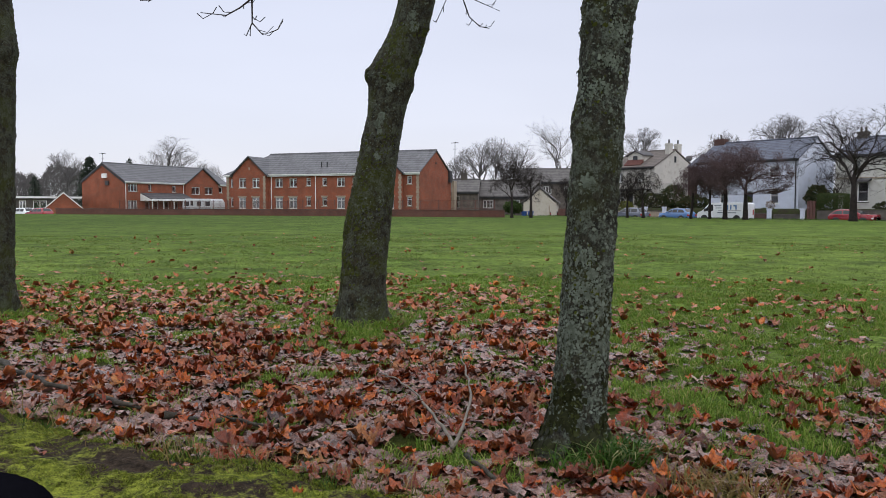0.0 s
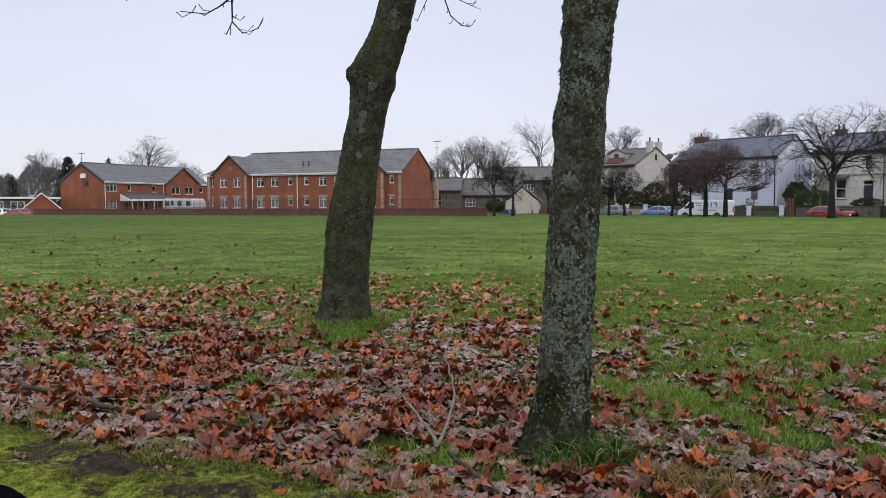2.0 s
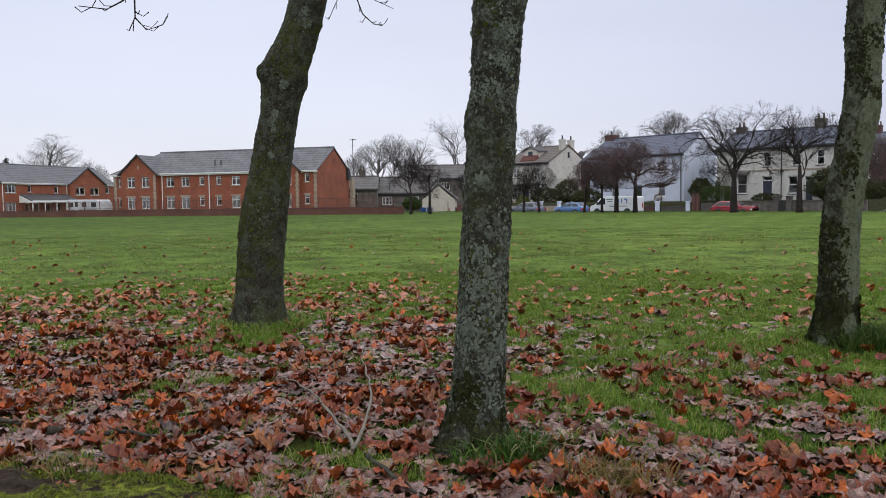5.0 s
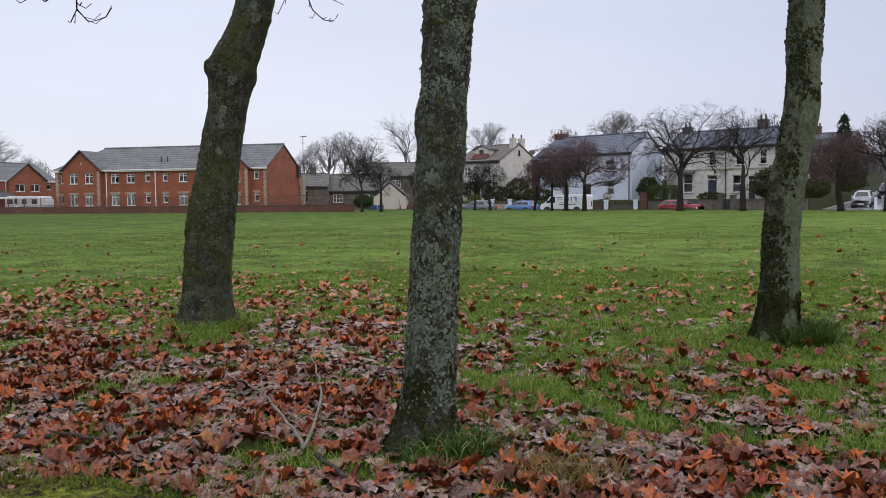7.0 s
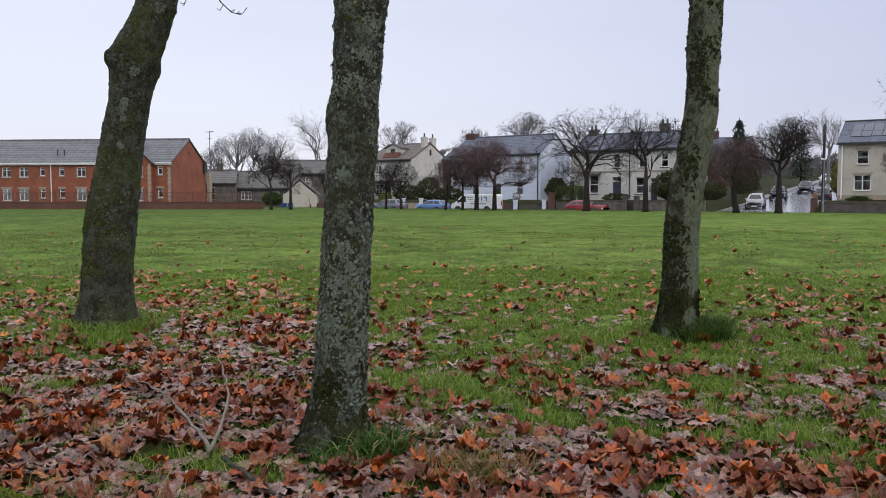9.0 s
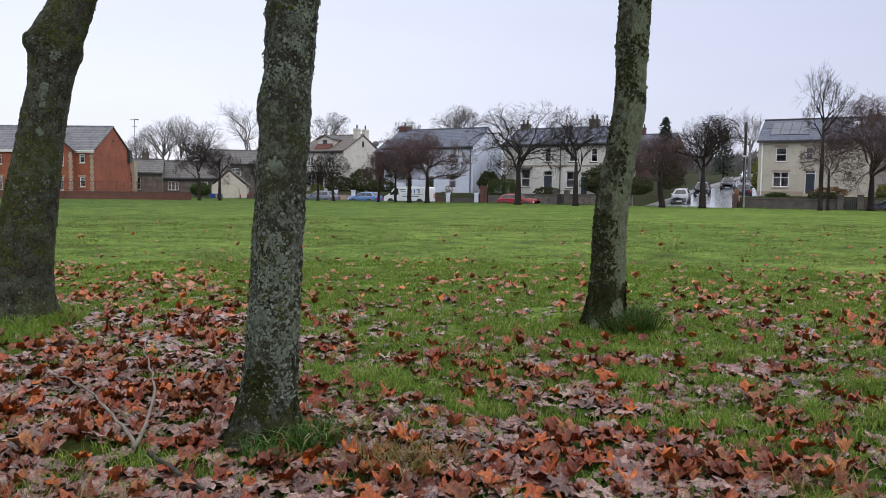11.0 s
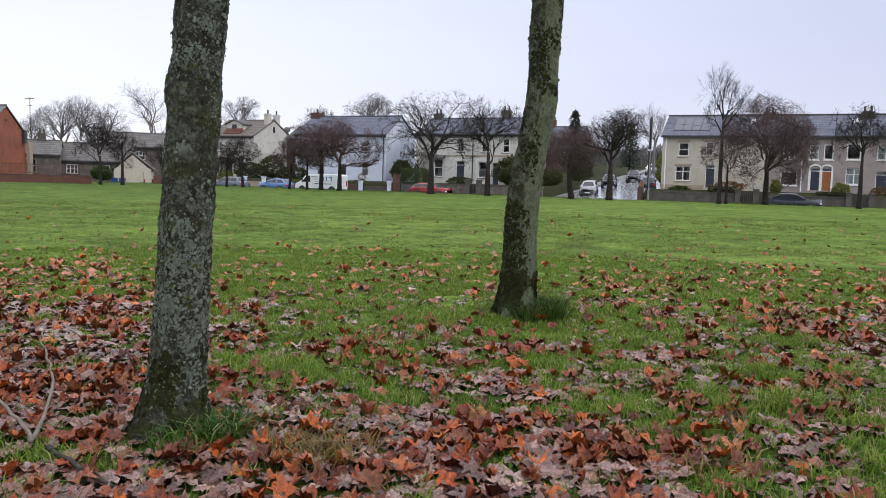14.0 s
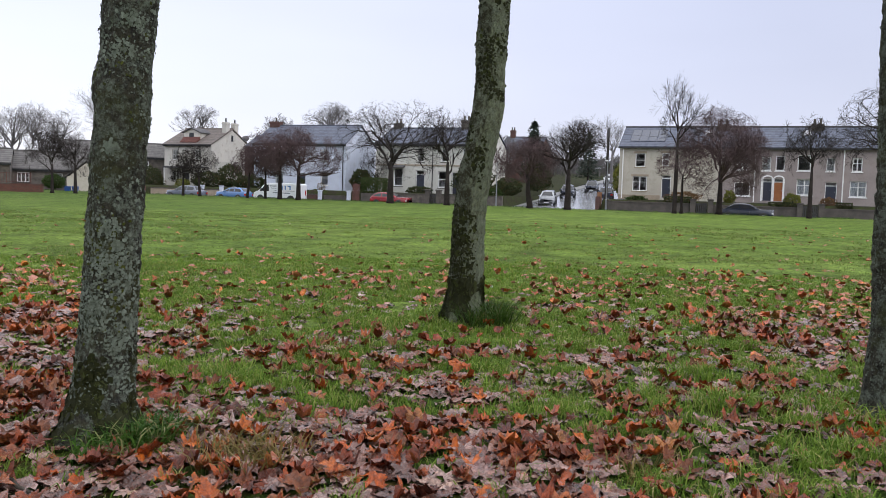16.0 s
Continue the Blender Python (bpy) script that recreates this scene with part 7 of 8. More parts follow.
# ---- bare trees along the road and beyond the houses ----
ROUND = dict(crook=0.26, lift=0.00, tip=-0.05, taper=0.6, kids=(0, 4, 3, 3, 3, 4), spread=0.66, ratio=0.76, thin=0.0072)
DENSE = dict(crook=0.22, lift=0.00, tip=-0.02, taper=0.6, kids=(0, 3, 3, 3, 4, 4), spread=0.78, ratio=0.72, thin=0.0068)
HAZE = dict(crook=0.22, lift=0.00, tip=-0.03, taper=0.6, kids=(0, 3, 4, 4, 4, 4), spread=0.80, ratio=0.74, thin=0.0078)
TALL = dict(crook=0.20, lift=0.08, tip=0.02, taper=0.6, kids=(0, 3, 3, 3, 3, 3), spread=0.66, ratio=0.74, thin=0.006)
FAN = dict(crook=0.13, lift=0.07, tip=0.05, taper=0.6, kids=(0, 3, 3, 3, 3, 3), spread=0.52, ratio=0.78, thin=0.0088)


def bare_tree(label, place, height, width, seed, spec, material=TWIG, bole=0.28, limbs=6, girth=0.16, depth=5, group="bare trees along the road", flat=0.6, lean=(0.0, 0.0), splay=0.9):
    """A leafless tree of a given height and crown width: a tapered trunk, and limbs that fork to fine twigs."""
    rng = random.Random(seed)
    x, y, z = place
    if spec is FAN:
        height *= 1.05
    t = thing("bare_tree", pose(x, y, z, 0, 0, rng.uniform(0, 360)), label, "tree", group)
    fork = height * bole
    top = Vector((lean[0] * fork, lean[1] * fork, fork))
    out = []
    for k in range(limbs):
        a = k * 2 * math.pi / limbs + rng.uniform(-0.4, 0.4)
        up = rng.uniform(0.35, 1.3) if k % 3 else 1.6
        if spec is FAN:
            up = rng.uniform(0.7, 1.7)
        start = top + Vector((0, 0, (height - fork) * rng.uniform(0.0, 0.18)))
        grow(start, Vector((math.cos(a) * splay, math.sin(a) * splay, up)), 1.0, girth * (0.46 if spec is FAN else 0.40), rng, depth, spec, out)
    # fit the crown to its size
    P = np.array([tuple(p) for pts, _ in out for p in pts])
    half = np.percentile(np.abs(P[:, :2] - np.array(top[:2])), 97)
    high = np.percentile(P[:, 2], 99.5) - fork
    kx, kz = width / 2 / half, (height - fork) / high
    low = fork * flat
    mid = fork + 0.4 * (height - fork)
    fitted = []
    for pts, rad in out:
        q = [Vector((top.x + (p.x - top.x) * kx, top.y + (p.y - top.y) * kx, max(low, fork + (p.z - fork) * kz))) for p in pts]
        if spec is not TALL:
            # draw stray shoots back to a rounded crown
            for v in q:
                e = Vector(((v.x - top.x) / (width / 2), (v.y - top.y) / (width / 2), (v.z - mid) / (height - mid))).length
                if e > 0.85:
                    k = (0.85 + (e - 0.85) * 0.4) / e
                    v.x, v.y, v.z = top.x + (v.x - top.x) * k, top.y + (v.y - top.y) * k, mid + (v.z - mid) * k
        fitted.append((q, rad))
    base = [Vector((0, 0, -0.1)), Vector((0, 0, 0.25)), top * 0.55, top + Vector((0, 0, (height - fork) * 0.2))]
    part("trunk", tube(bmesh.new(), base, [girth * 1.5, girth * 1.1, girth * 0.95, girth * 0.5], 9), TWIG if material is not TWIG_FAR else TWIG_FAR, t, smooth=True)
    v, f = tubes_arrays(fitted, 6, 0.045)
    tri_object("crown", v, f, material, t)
    return t


def roadside(s, o=62.0):
    p = plan(s, o)
    return (p.x, p.y, ground_z(p.x, p.y))


bare_tree("spreading bare cherry tree at the lawn's edge", roadside(-28.7), 9.0, 9.4, 1, ROUND, girth=0.27, bole=0.24, limbs=7)
bare_tree("upright bare tree before the villas", roadside(-23.6), 8.5, 5.6, 2, ROUND, girth=0.22, bole=0.27)
bare_tree("dense purplish bare cherry near the van", roadside(-37.6), 6.8, 7.6, 3, HAZE, TWIG_RED, girth=0.2, bole=0.28, flat=1.12, limbs=7)
bare_tree("dense purplish bare cherry with drooping twigs", roadside(-39.5), 6.6, 7.4, 4, HAZE, TWIG_RED, girth=0.19, bole=0.3, flat=1.05, limbs=7)
bare_tree("young bare tree before the white house", roadside(-41.0), 5.2, 4.6, 5, HAZE, TWIG_RED, girth=0.12, bole=0.35, flat=1.0)
bare_tree("thin leaning bare tree on the lawn's edge", roadside(-42.9), 4.9, 3.2, 6, ROUND, TWIG_RED, girth=0.12, bole=0.35, lean=(0.1, 0.05))
bare_tree("small crooked bare tree near the grey car", roadside(-48.1), 5.0, 4.0, 7, ROUND, girth=0.13, bole=0.3, lean=(0.12, 0))
bare_tree("small bare tree by the cream house", roadside(-50.0), 4.6, 2.8, 8, ROUND, girth=0.12, bole=0.32)
bare_tree("leaning bare tree with dense twigs at the street", roadside(-16.6), 5.8, 5.6, 9, HAZE, TWIG_RED, girth=0.22, bole=0.34, lean=(0.2, 0.1), flat=0.9, limbs=7)
bare_tree("round-headed bare tree at the side street", roadside(-13.6), 7.4, 6.2, 10, DENSE, girth=0.24, bole=0.28, flat=0.85, limbs=8)
bare_tree("tall slender bare tree on the lawn's edge", roadside(-5.6), 9.8, 3.4, 11, TALL, girth=0.15, bole=0.5, limbs=7, splay=0.7)
bare_tree("low reddish branches of a forked bare tree", roadside(-5.2, 63.0), 5.6, 4.6, 12, DENSE, TWIG_RED, girth=0.10, bole=0.4)
bare_tree("broad dense reddish bare tree at the kerb", roadside(-2.6, 65.0), 8.4, 7.4, 13, HAZE, TWIG_RED, girth=0.22, bole=0.22, limbs=13, flat=0.45)
bare_tree("slim bare tree on the lawn's edge", roadside(3.5), 7.4, 4.2, 14, ROUND, girth=0.15, bole=0.36)
bare_tree("large spreading bare tree at the lawn's end", roadside(8.6, 58.0), 9.4, 9.6, 15, ROUND, girth=0.26, bole=0.3, limbs=7)
bare_tree("small dark bare tree by the brick wall", (6.5, 76.5, 0.0), 5.6, 4.6, 16, DENSE, girth=0.13, bole=0.3)
bare_tree("small round-headed bare tree by the cottages", (8.3, 76.5, 0.0), 5.2, 4.4, 17, DENSE, girth=0.14, bole=0.36)
bare_tree("dark bare tree before the stone house", (13.4, 88.0, -0.3), 4.6, 3.6, 18, DENSE, girth=0.12, bole=0.3)


def far_spot(az, dist, z=0.0):
    a = radians(az)
    return (dist * math.sin(a), dist * math.cos(a), z)


FAR = "bare trees beyond the houses"
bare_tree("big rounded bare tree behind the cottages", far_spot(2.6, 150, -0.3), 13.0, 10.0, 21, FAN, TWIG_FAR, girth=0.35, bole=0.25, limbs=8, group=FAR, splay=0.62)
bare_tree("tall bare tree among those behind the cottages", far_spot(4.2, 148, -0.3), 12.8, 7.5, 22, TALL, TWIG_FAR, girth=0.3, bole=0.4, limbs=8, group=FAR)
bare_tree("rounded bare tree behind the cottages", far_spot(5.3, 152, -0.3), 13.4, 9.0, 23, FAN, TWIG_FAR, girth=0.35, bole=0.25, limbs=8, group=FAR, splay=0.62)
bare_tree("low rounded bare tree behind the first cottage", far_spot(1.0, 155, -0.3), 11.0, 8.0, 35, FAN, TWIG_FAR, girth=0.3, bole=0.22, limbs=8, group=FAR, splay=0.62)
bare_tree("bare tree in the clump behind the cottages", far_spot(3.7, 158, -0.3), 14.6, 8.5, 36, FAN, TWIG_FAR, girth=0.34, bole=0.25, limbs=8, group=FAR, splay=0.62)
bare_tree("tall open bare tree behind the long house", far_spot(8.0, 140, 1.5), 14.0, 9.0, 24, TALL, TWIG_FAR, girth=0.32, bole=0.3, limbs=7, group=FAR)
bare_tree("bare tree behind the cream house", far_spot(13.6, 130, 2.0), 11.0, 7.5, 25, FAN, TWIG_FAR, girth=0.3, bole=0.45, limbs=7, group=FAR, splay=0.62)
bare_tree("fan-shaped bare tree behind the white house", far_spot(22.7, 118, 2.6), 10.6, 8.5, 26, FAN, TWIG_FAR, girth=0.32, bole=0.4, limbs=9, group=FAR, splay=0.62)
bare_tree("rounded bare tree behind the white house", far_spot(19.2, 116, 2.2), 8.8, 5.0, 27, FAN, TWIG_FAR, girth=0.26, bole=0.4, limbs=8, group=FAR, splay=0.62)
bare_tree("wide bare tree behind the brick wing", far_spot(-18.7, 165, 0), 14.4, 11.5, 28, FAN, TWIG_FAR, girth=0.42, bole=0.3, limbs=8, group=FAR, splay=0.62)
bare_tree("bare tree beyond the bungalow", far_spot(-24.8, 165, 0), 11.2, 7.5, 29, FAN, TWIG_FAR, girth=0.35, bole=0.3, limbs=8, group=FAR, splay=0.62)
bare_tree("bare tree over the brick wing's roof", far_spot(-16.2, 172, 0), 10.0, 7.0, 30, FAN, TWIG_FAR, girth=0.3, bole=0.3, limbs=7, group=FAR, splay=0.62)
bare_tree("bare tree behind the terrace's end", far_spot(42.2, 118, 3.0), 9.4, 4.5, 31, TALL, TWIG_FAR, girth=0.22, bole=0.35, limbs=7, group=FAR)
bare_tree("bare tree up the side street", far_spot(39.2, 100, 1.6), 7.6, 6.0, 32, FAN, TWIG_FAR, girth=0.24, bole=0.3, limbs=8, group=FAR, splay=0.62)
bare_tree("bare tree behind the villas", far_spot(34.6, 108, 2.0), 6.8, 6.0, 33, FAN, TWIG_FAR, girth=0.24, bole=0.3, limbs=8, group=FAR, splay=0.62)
bare_tree("bare tree between house and villa", far_spot(25.9, 92, 0.8), 5.2, 4.5, 34, DENSE, TWIG, girth=0.14, bole=0.25, group=FAR)


def conifer(label, place, height, radius, seed, count=2600):
    """An evergreen: whorls of drooping needle sprays round a straight trunk."""
    t = thing("conifer", pose(*place), label, "tree", "evergreens beyond the houses")
    part("trunk", tube(bmesh.new(), [(0, 0, -0.1), (0, 0, height * 0.5), (0, 0, height)], [0.16, 0.1, 0.02], 7), TWIG, t)
    rng = np.random.default_rng(seed)
    f = rng.uniform(0.02, 1, count) ** 0.8
    z = height * (1 - 0.86 * f)
    a = rng.uniform(0, 2 * math.pi, count)
    lump = 0.75 + 0.35 * np.sin(3 * a + z * 2.1) * np.sin(z * 3.7)
    r = radius * f ** 0.65 * lump * rng.uniform(0.25, 1.0, count) ** 0.5
    c = np.stack([r * np.cos(a), r * np.sin(a), z - 0.25 * r], 1)
    out = np.stack([np.cos(a), np.sin(a), np.full(count, -0.35)], 1) + rng.normal(0, 0.3, (count, 3))
    side = np.stack([-np.sin(a), np.cos(a), np.zeros(count)], 1) + rng.normal(0, 0.3, (count, 3))
    s = (0.12 + 0.04 * height) * rng.uniform(0.5, 1.1, (count, 1)) * 0.6
    V = np.stack([c - side * s * 0.5, c + out * s, c + side * s * 0.5, c - out * s * 0.4 + [0, 0, 0.08]], 1).reshape(-1, 3)
    i = np.arange(count)[:, None] * 4
    tri_object("foliage", V, np.concatenate([i + [0, 1, 2], i + [0, 2, 3]], 0), NEEDLE, t)


conifer("dark tall fir behind the street's trees", far_spot(36.8, 112, 2.0), 9.4, 2.3, 1, 2600)
conifer("small dark conifer behind the brick wing", far_spot(-21.1, 170, 0), 10.6, 2.4, 2, 1400)
conifer("broad dark evergreen beyond the bungalow", far_spot(-23.5, 160, 0), 10.2, 4.0, 3, 4200)
conifer("dark conifer beyond the bungalow", far_spot(-26.7, 165, 0), 6.5, 2.4, 4, 1400)
conifer("grey-green evergreen up the side street", far_spot(40.6, 125, 3.0), 7.8, 2.4, 5, 1800)
conifer("dark evergreen by the villas' end", far_spot(32.2, 95, 0.9), 6.6, 1.5, 6, 1600)


def woods(name, label, az0, az1, dist, z0, high, count, seed, material):
    """Far bare woodland: an uneven bank of fine upright sprays."""
    rng = np.random.default_rng(seed)
    az = np.radians(rng.uniform(az0, az1, count))
    d = dist + rng.uniform(0, 30, count)
    top = high * np.array([0.72 + 0.4 * noise.fractal(Vector((float(a) * 22, seed, 0)), 0.8, 2.0, 4) for a in az])
    z = z0 + top * rng.uniform(0, 1, count) ** 0.7
    c = np.stack([d * np.sin(az), d * np.cos(az), z], 1)
    s = rng.uniform(0.4, 1.0, (count, 1))
    up = np.stack([rng.normal(0, 0.5, count), rng.normal(0, 0.5, count), np.ones(count)], 1)
    side = np.stack([np.cos(az), -np.sin(az), rng.normal(0, 0.4, count)], 1) * 0.09
    V = np.stack([c - side * s, c + side * s, c + up * s], 1).reshape(-1, 3)
    tagged(tri_object(name, V, np.arange(count * 3).reshape(-1, 3), material), label, "woodland", kind="stuff")


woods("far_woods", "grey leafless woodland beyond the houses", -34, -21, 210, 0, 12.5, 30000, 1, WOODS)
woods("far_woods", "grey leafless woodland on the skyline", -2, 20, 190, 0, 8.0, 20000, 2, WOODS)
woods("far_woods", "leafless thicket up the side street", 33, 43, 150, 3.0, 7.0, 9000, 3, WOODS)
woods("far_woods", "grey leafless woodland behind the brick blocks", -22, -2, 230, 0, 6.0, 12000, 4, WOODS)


# ---- fallen leaves, grass, moss and sticks ----
DRIFTS = ((0.65, 7.5, 0.95, 0.55, 0.5), (5.3, 4.7, 0.8, 0.45, 0.3), (2.0, 6.7, 0.5, 0.4, 0.25), (-2.3, 5.4, 1.6, 0.7, 0.12), (1.3, 3.2, 0.9, 0.4, 0.25),
          (3.9, 5.6, 0.75, 0.6, -0.45), (2.2, 4.8, 0.5, 0.5, -0.2), (2.65, 3.3, 0.28, 0.25, -0.4), (3.5, 3.0, 0.35, 0.3, -0.35), (1.25, 5.1, 0.4, 0.6, -0.4), (-0.75, 7.3, 0.6, 0.35, -0.4), (-4.4, 8.2, 0.7, 0.4, -0.4))


def litter(x, y):
    """How much of the ground the fallen leaves cover, 0 to 1: drifts near the verge, thinning out over the lawn."""
    reach = y + 0.33 * max(0.0, x) + 0.7 * wobble(x, y, 2, 0.55)
    right = smooth_step(x, 0.2, 1.8)
    base = (0.82 - 0.30 * right) * (1 - smooth_step(reach, 5.6, 9.0)) + (0.38 - 0.22 * right) * smooth_step(reach, 5.6, 9.0) * (1 - smooth_step(reach, 8.6, 12.5))
    base += (0.12 + 0.22 * right) * (1 - smooth_step(math.hypot(x, y), 3.3, 4.6))
    for px, py, rx, ry, w in DRIFTS:
        base += w * math.exp(-((x - px) / rx) ** 2 - ((y - py) / ry) ** 2)
    thin = (0.075 - 0.03 * right) * (1 - smooth_step(reach, 10.5, 17.0)) + 0.012 * (1 - smooth_step(reach, 16.0, 38.0))
    clump = 0.42 * wobble(x, y, 9, 3.0) + 0.36 * wobble(x, y * 1.5, 4, 1.1)
    return min(0.975, max(0.0, base * (1.0 + 1.2 * clump) + 0.35 * clump * min(1.0, base * 2.5)) + thin * max(0.15, 1 + 2.2 * wobble(x, y, 31, 0.8)))


LOBES = ((0.0, 1.0, 0.42), (0.98, 0.93, 0.42), (-0.98, 0.93, 0.42), (1.95, 0.70, 0.42), (-1.95, 0.70, 0.42))


def leaf_shape(rng, flat, count=22):
    """A five-lobed toothed leaf, one unit from stalk to tip, crumpled and curled as it dried."""
    n = count
    outline = []
    for i in range(n):
        a = -math.pi + 2 * math.pi * (i + 0.5) / n
        r = 0.60
        for la, ln, wd in LOBES:
            da = (a - la + math.pi) % (2 * math.pi) - math.pi
            r = max(r, ln * math.exp(-(da / wd) ** 2))
        r *= rng.uniform(0.72, 1.08)
        outline.append((r * math.sin(a), r * math.cos(a)))
    if flat:
        fold, curl, twist, crumple = rng.uniform(-0.10, 0.15), rng.uniform(-0.5, 0.5), rng.uniform(-0.4, 0.4), 0.26
    else:
        fold, curl, twist, crumple = rng.choice((rng.uniform(0.1, 0.6), rng.uniform(0.4, 1.3))), rng.uniform(-0.6, 1.4), rng.uniform(-0.9, 0.9), 0.40
    ph = rng.uniform(0, 60)
    verts = []
    for ring in (1.0, 0.55):
        for x, y in outline:
            x, y = x * ring * (0.55 + 0.45 * ring), y * ring * (0.55 + 0.45 * ring)
            z = fold * abs(x) * 0.8 + curl * (x * x + y * y) * 0.42 + twist * x * y * 0.6 + crumple * wobble(x, y, ph, 2.1) + rng.uniform(-0.05, 0.05)
            k = 1 - 0.16 * min(1.0, abs(curl))
            verts.append((x * k, y * k - 0.2, z))
    verts.append((0.0, -0.2, crumple * wobble(0, 0, ph, 2.1)))
    # stalk
    verts += [(0.012, -0.3, 0.01), (-0.012, -0.3, 0.01), (rng.uniform(-0.15, 0.15), -0.85, rng.uniform(0, 0.15))]
    tris = []
    if n < 20:
        return np.array(verts[:n] + verts[2 * n:2 * n + 1]), np.array([(i, (i + 1) % n, n) for i in range(n)])
    for i in range(n):
        j = (i + 1) % n
        tris += [(i, j, n + j), (i, n + j, n + i), (n + i, n + j, 2 * n)]
    tris += [(2 * n, 2 * n + 1, 2 * n + 2), (2 * n + 1, 2 * n + 3, 2 * n + 2)]
    return np.array(verts), np.array(tris)


def scatter_leaves():
    rng = random.Random(41)
    shapes = [leaf_shape(rng, k < 16) for k in range(30)]
    plain = [leaf_shape(rng, k < 16, 15) for k in range(30)]
    meshes = []
    for v, t in shapes:
        me = bpy.data.meshes.new("leaf")
        me.from_pydata(v.tolist(), [], t.tolist())
        me.materials.append(LEAF_ONE)
        me.polygons.foreach_set("use_smooth", [True] * len(me.polygons))
        meshes.append(me)
    bed = thing("leaf_litter", pose(0, 0, 0), "wet fallen maple leaves, rust and mauve, strewn over grass", "fallen leaves", kind="stuff")
    V, T, base, single = ([], [], []), ([], [], []), [0, 0, 0], 0
    tries, near = 0, 70000
    while tries < near + 22000:
        tries += 1
        # even over the fan of ground in view
        a = rng.uniform(radians(-42), radians(80))
        d = math.sqrt(rng.uniform(1.6 ** 2, 13.5 ** 2)) if tries < near else math.sqrt(rng.uniform(13.0 ** 2, 40.0 ** 2))
        x, y = d * math.sin(a), d * math.cos(a)
        c = litter(x, y)
        if rng.random() > (-0.46 * math.log(1 - c) if tries < near else 5.0 * c):
            continue
        if any(math.hypot(x - tx, y - ty) < r for tx, ty, r in ((0.62, 3.82, 0.22), (-0.815, 8.05, 0.28), (3.93, 6.05, 0.2), (-4.855, 8.735, 0.22), (4.455, 2.435, 0.17))):
            continue
        if moss_edge(x) > y and rng.random() < 0.95:
            continue
        # bright curled leaves lie in loose flocks over the pressed ones
        flock = smooth_step(wobble(x, y, 51, 1.6) + 0.5 * wobble(x, y, 52, 5.0), -0.25, 0.55)
        kind = 2 if d > 7.5 + 4.0 * rng.random() else int(rng.random() < 0.17 + 0.50 * flock)
        size = rng.uniform(0.048, 0.098) * (1.0 if kind == 0 else 0.95)
        tilt = (abs(rng.gauss(0, 0.13)), rng.uniform(0.08, 0.62), rng.uniform(0.0, 0.5))[kind]
        pile = (0.012 + 0.022 * c * rng.random(), 0.020 + 0.02 * rng.random(), 0.022 + 0.015 * rng.random())[kind]
        m = Matrix.Translation((x, y, ground_z(x, y) + pile + size * 0.3 * math.sin(tilt))) @ Matrix.Rotation(rng.uniform(0, 6.28), 4, "Z") @ Matrix.Rotation(tilt, 4, "X") @ Matrix.Rotation(math.pi if kind == 1 and rng.random() < 0.3 else 0.0, 4, "Y")
        k = rng.randrange(16, 30) if kind == 1 else rng.randrange(16 if kind == 0 else 22)
        if single < 300 and 3.2 < d < 5.2:
            ob = new("leaf", meshes[k])
            ob.parent = bed
            ob.matrix_local = m @ Matrix.Scale(size, 4)
            single += 1
            continue
        v, t = (shapes if d < 6.0 else plain)[k]
        mm = np.array(m)
        V[kind].append((v * size) @ mm[:3, :3].T + mm[:3, 3])
        T[kind].append(t + base[kind])
        base[kind] += len(v)
    for k, name, material in ((0, "pressed_leaves", LEAF_FLAT), (1, "curled_leaves", LEAF_CURL), (2, "scattered_leaves", LEAF_FAR)):
        tagged(tri_object(name, np.concatenate(V[k]), np.concatenate(T[k]), material, bed, smooth=True), kind="stuff")


def moss_edge(x):
    """The line, in y, where the mossy verge meets the leaves."""
    return 3.33 - 0.124 * x + 0.143 * x * x + 0.04 * math.sin(5 * x) if x < -0.45 else 3.383 - 0.95 * (x + 0.45)


def blades(name, where, material, label, seed, parent=None):
    """Grass: where yields x, y, height, width, lean; each blade is two bent pieces."""
    rng = random.Random(seed)
    V, T = [], []
    for x, y, h, w, lean, *lift in where:
        a, b = rng.uniform(0, 6.283), rng.uniform(0, 6.283)
        z = ground_z(x, y) + (lift[0] if lift else 0.0)
        dx, dy, wx, wy = math.cos(a) * lean * h, math.sin(a) * lean * h, math.cos(b) * w / 2, math.sin(b) * w / 2
        n = len(V)
        V += [(x - wx, y - wy, z - 0.01), (x + wx, y + wy, z - 0.01), (x + dx * 0.4 + wx * 0.8, y + dy * 0.4 + wy * 0.8, z + h * 0.6), (x + dx * 0.4 - wx * 0.8, y + dy * 0.4 - wy * 0.8, z + h * 0.6), (x + dx, y + dy, z + h * (1.0 - 0.25 * lean))]
        T += [(n, n + 1, n + 2), (n, n + 2, n + 3), (n + 3, n + 2, n + 4)]
    return tagged(tri_object(name, np.array(V), np.array(T), material, parent), label, "grass", kind="stuff")


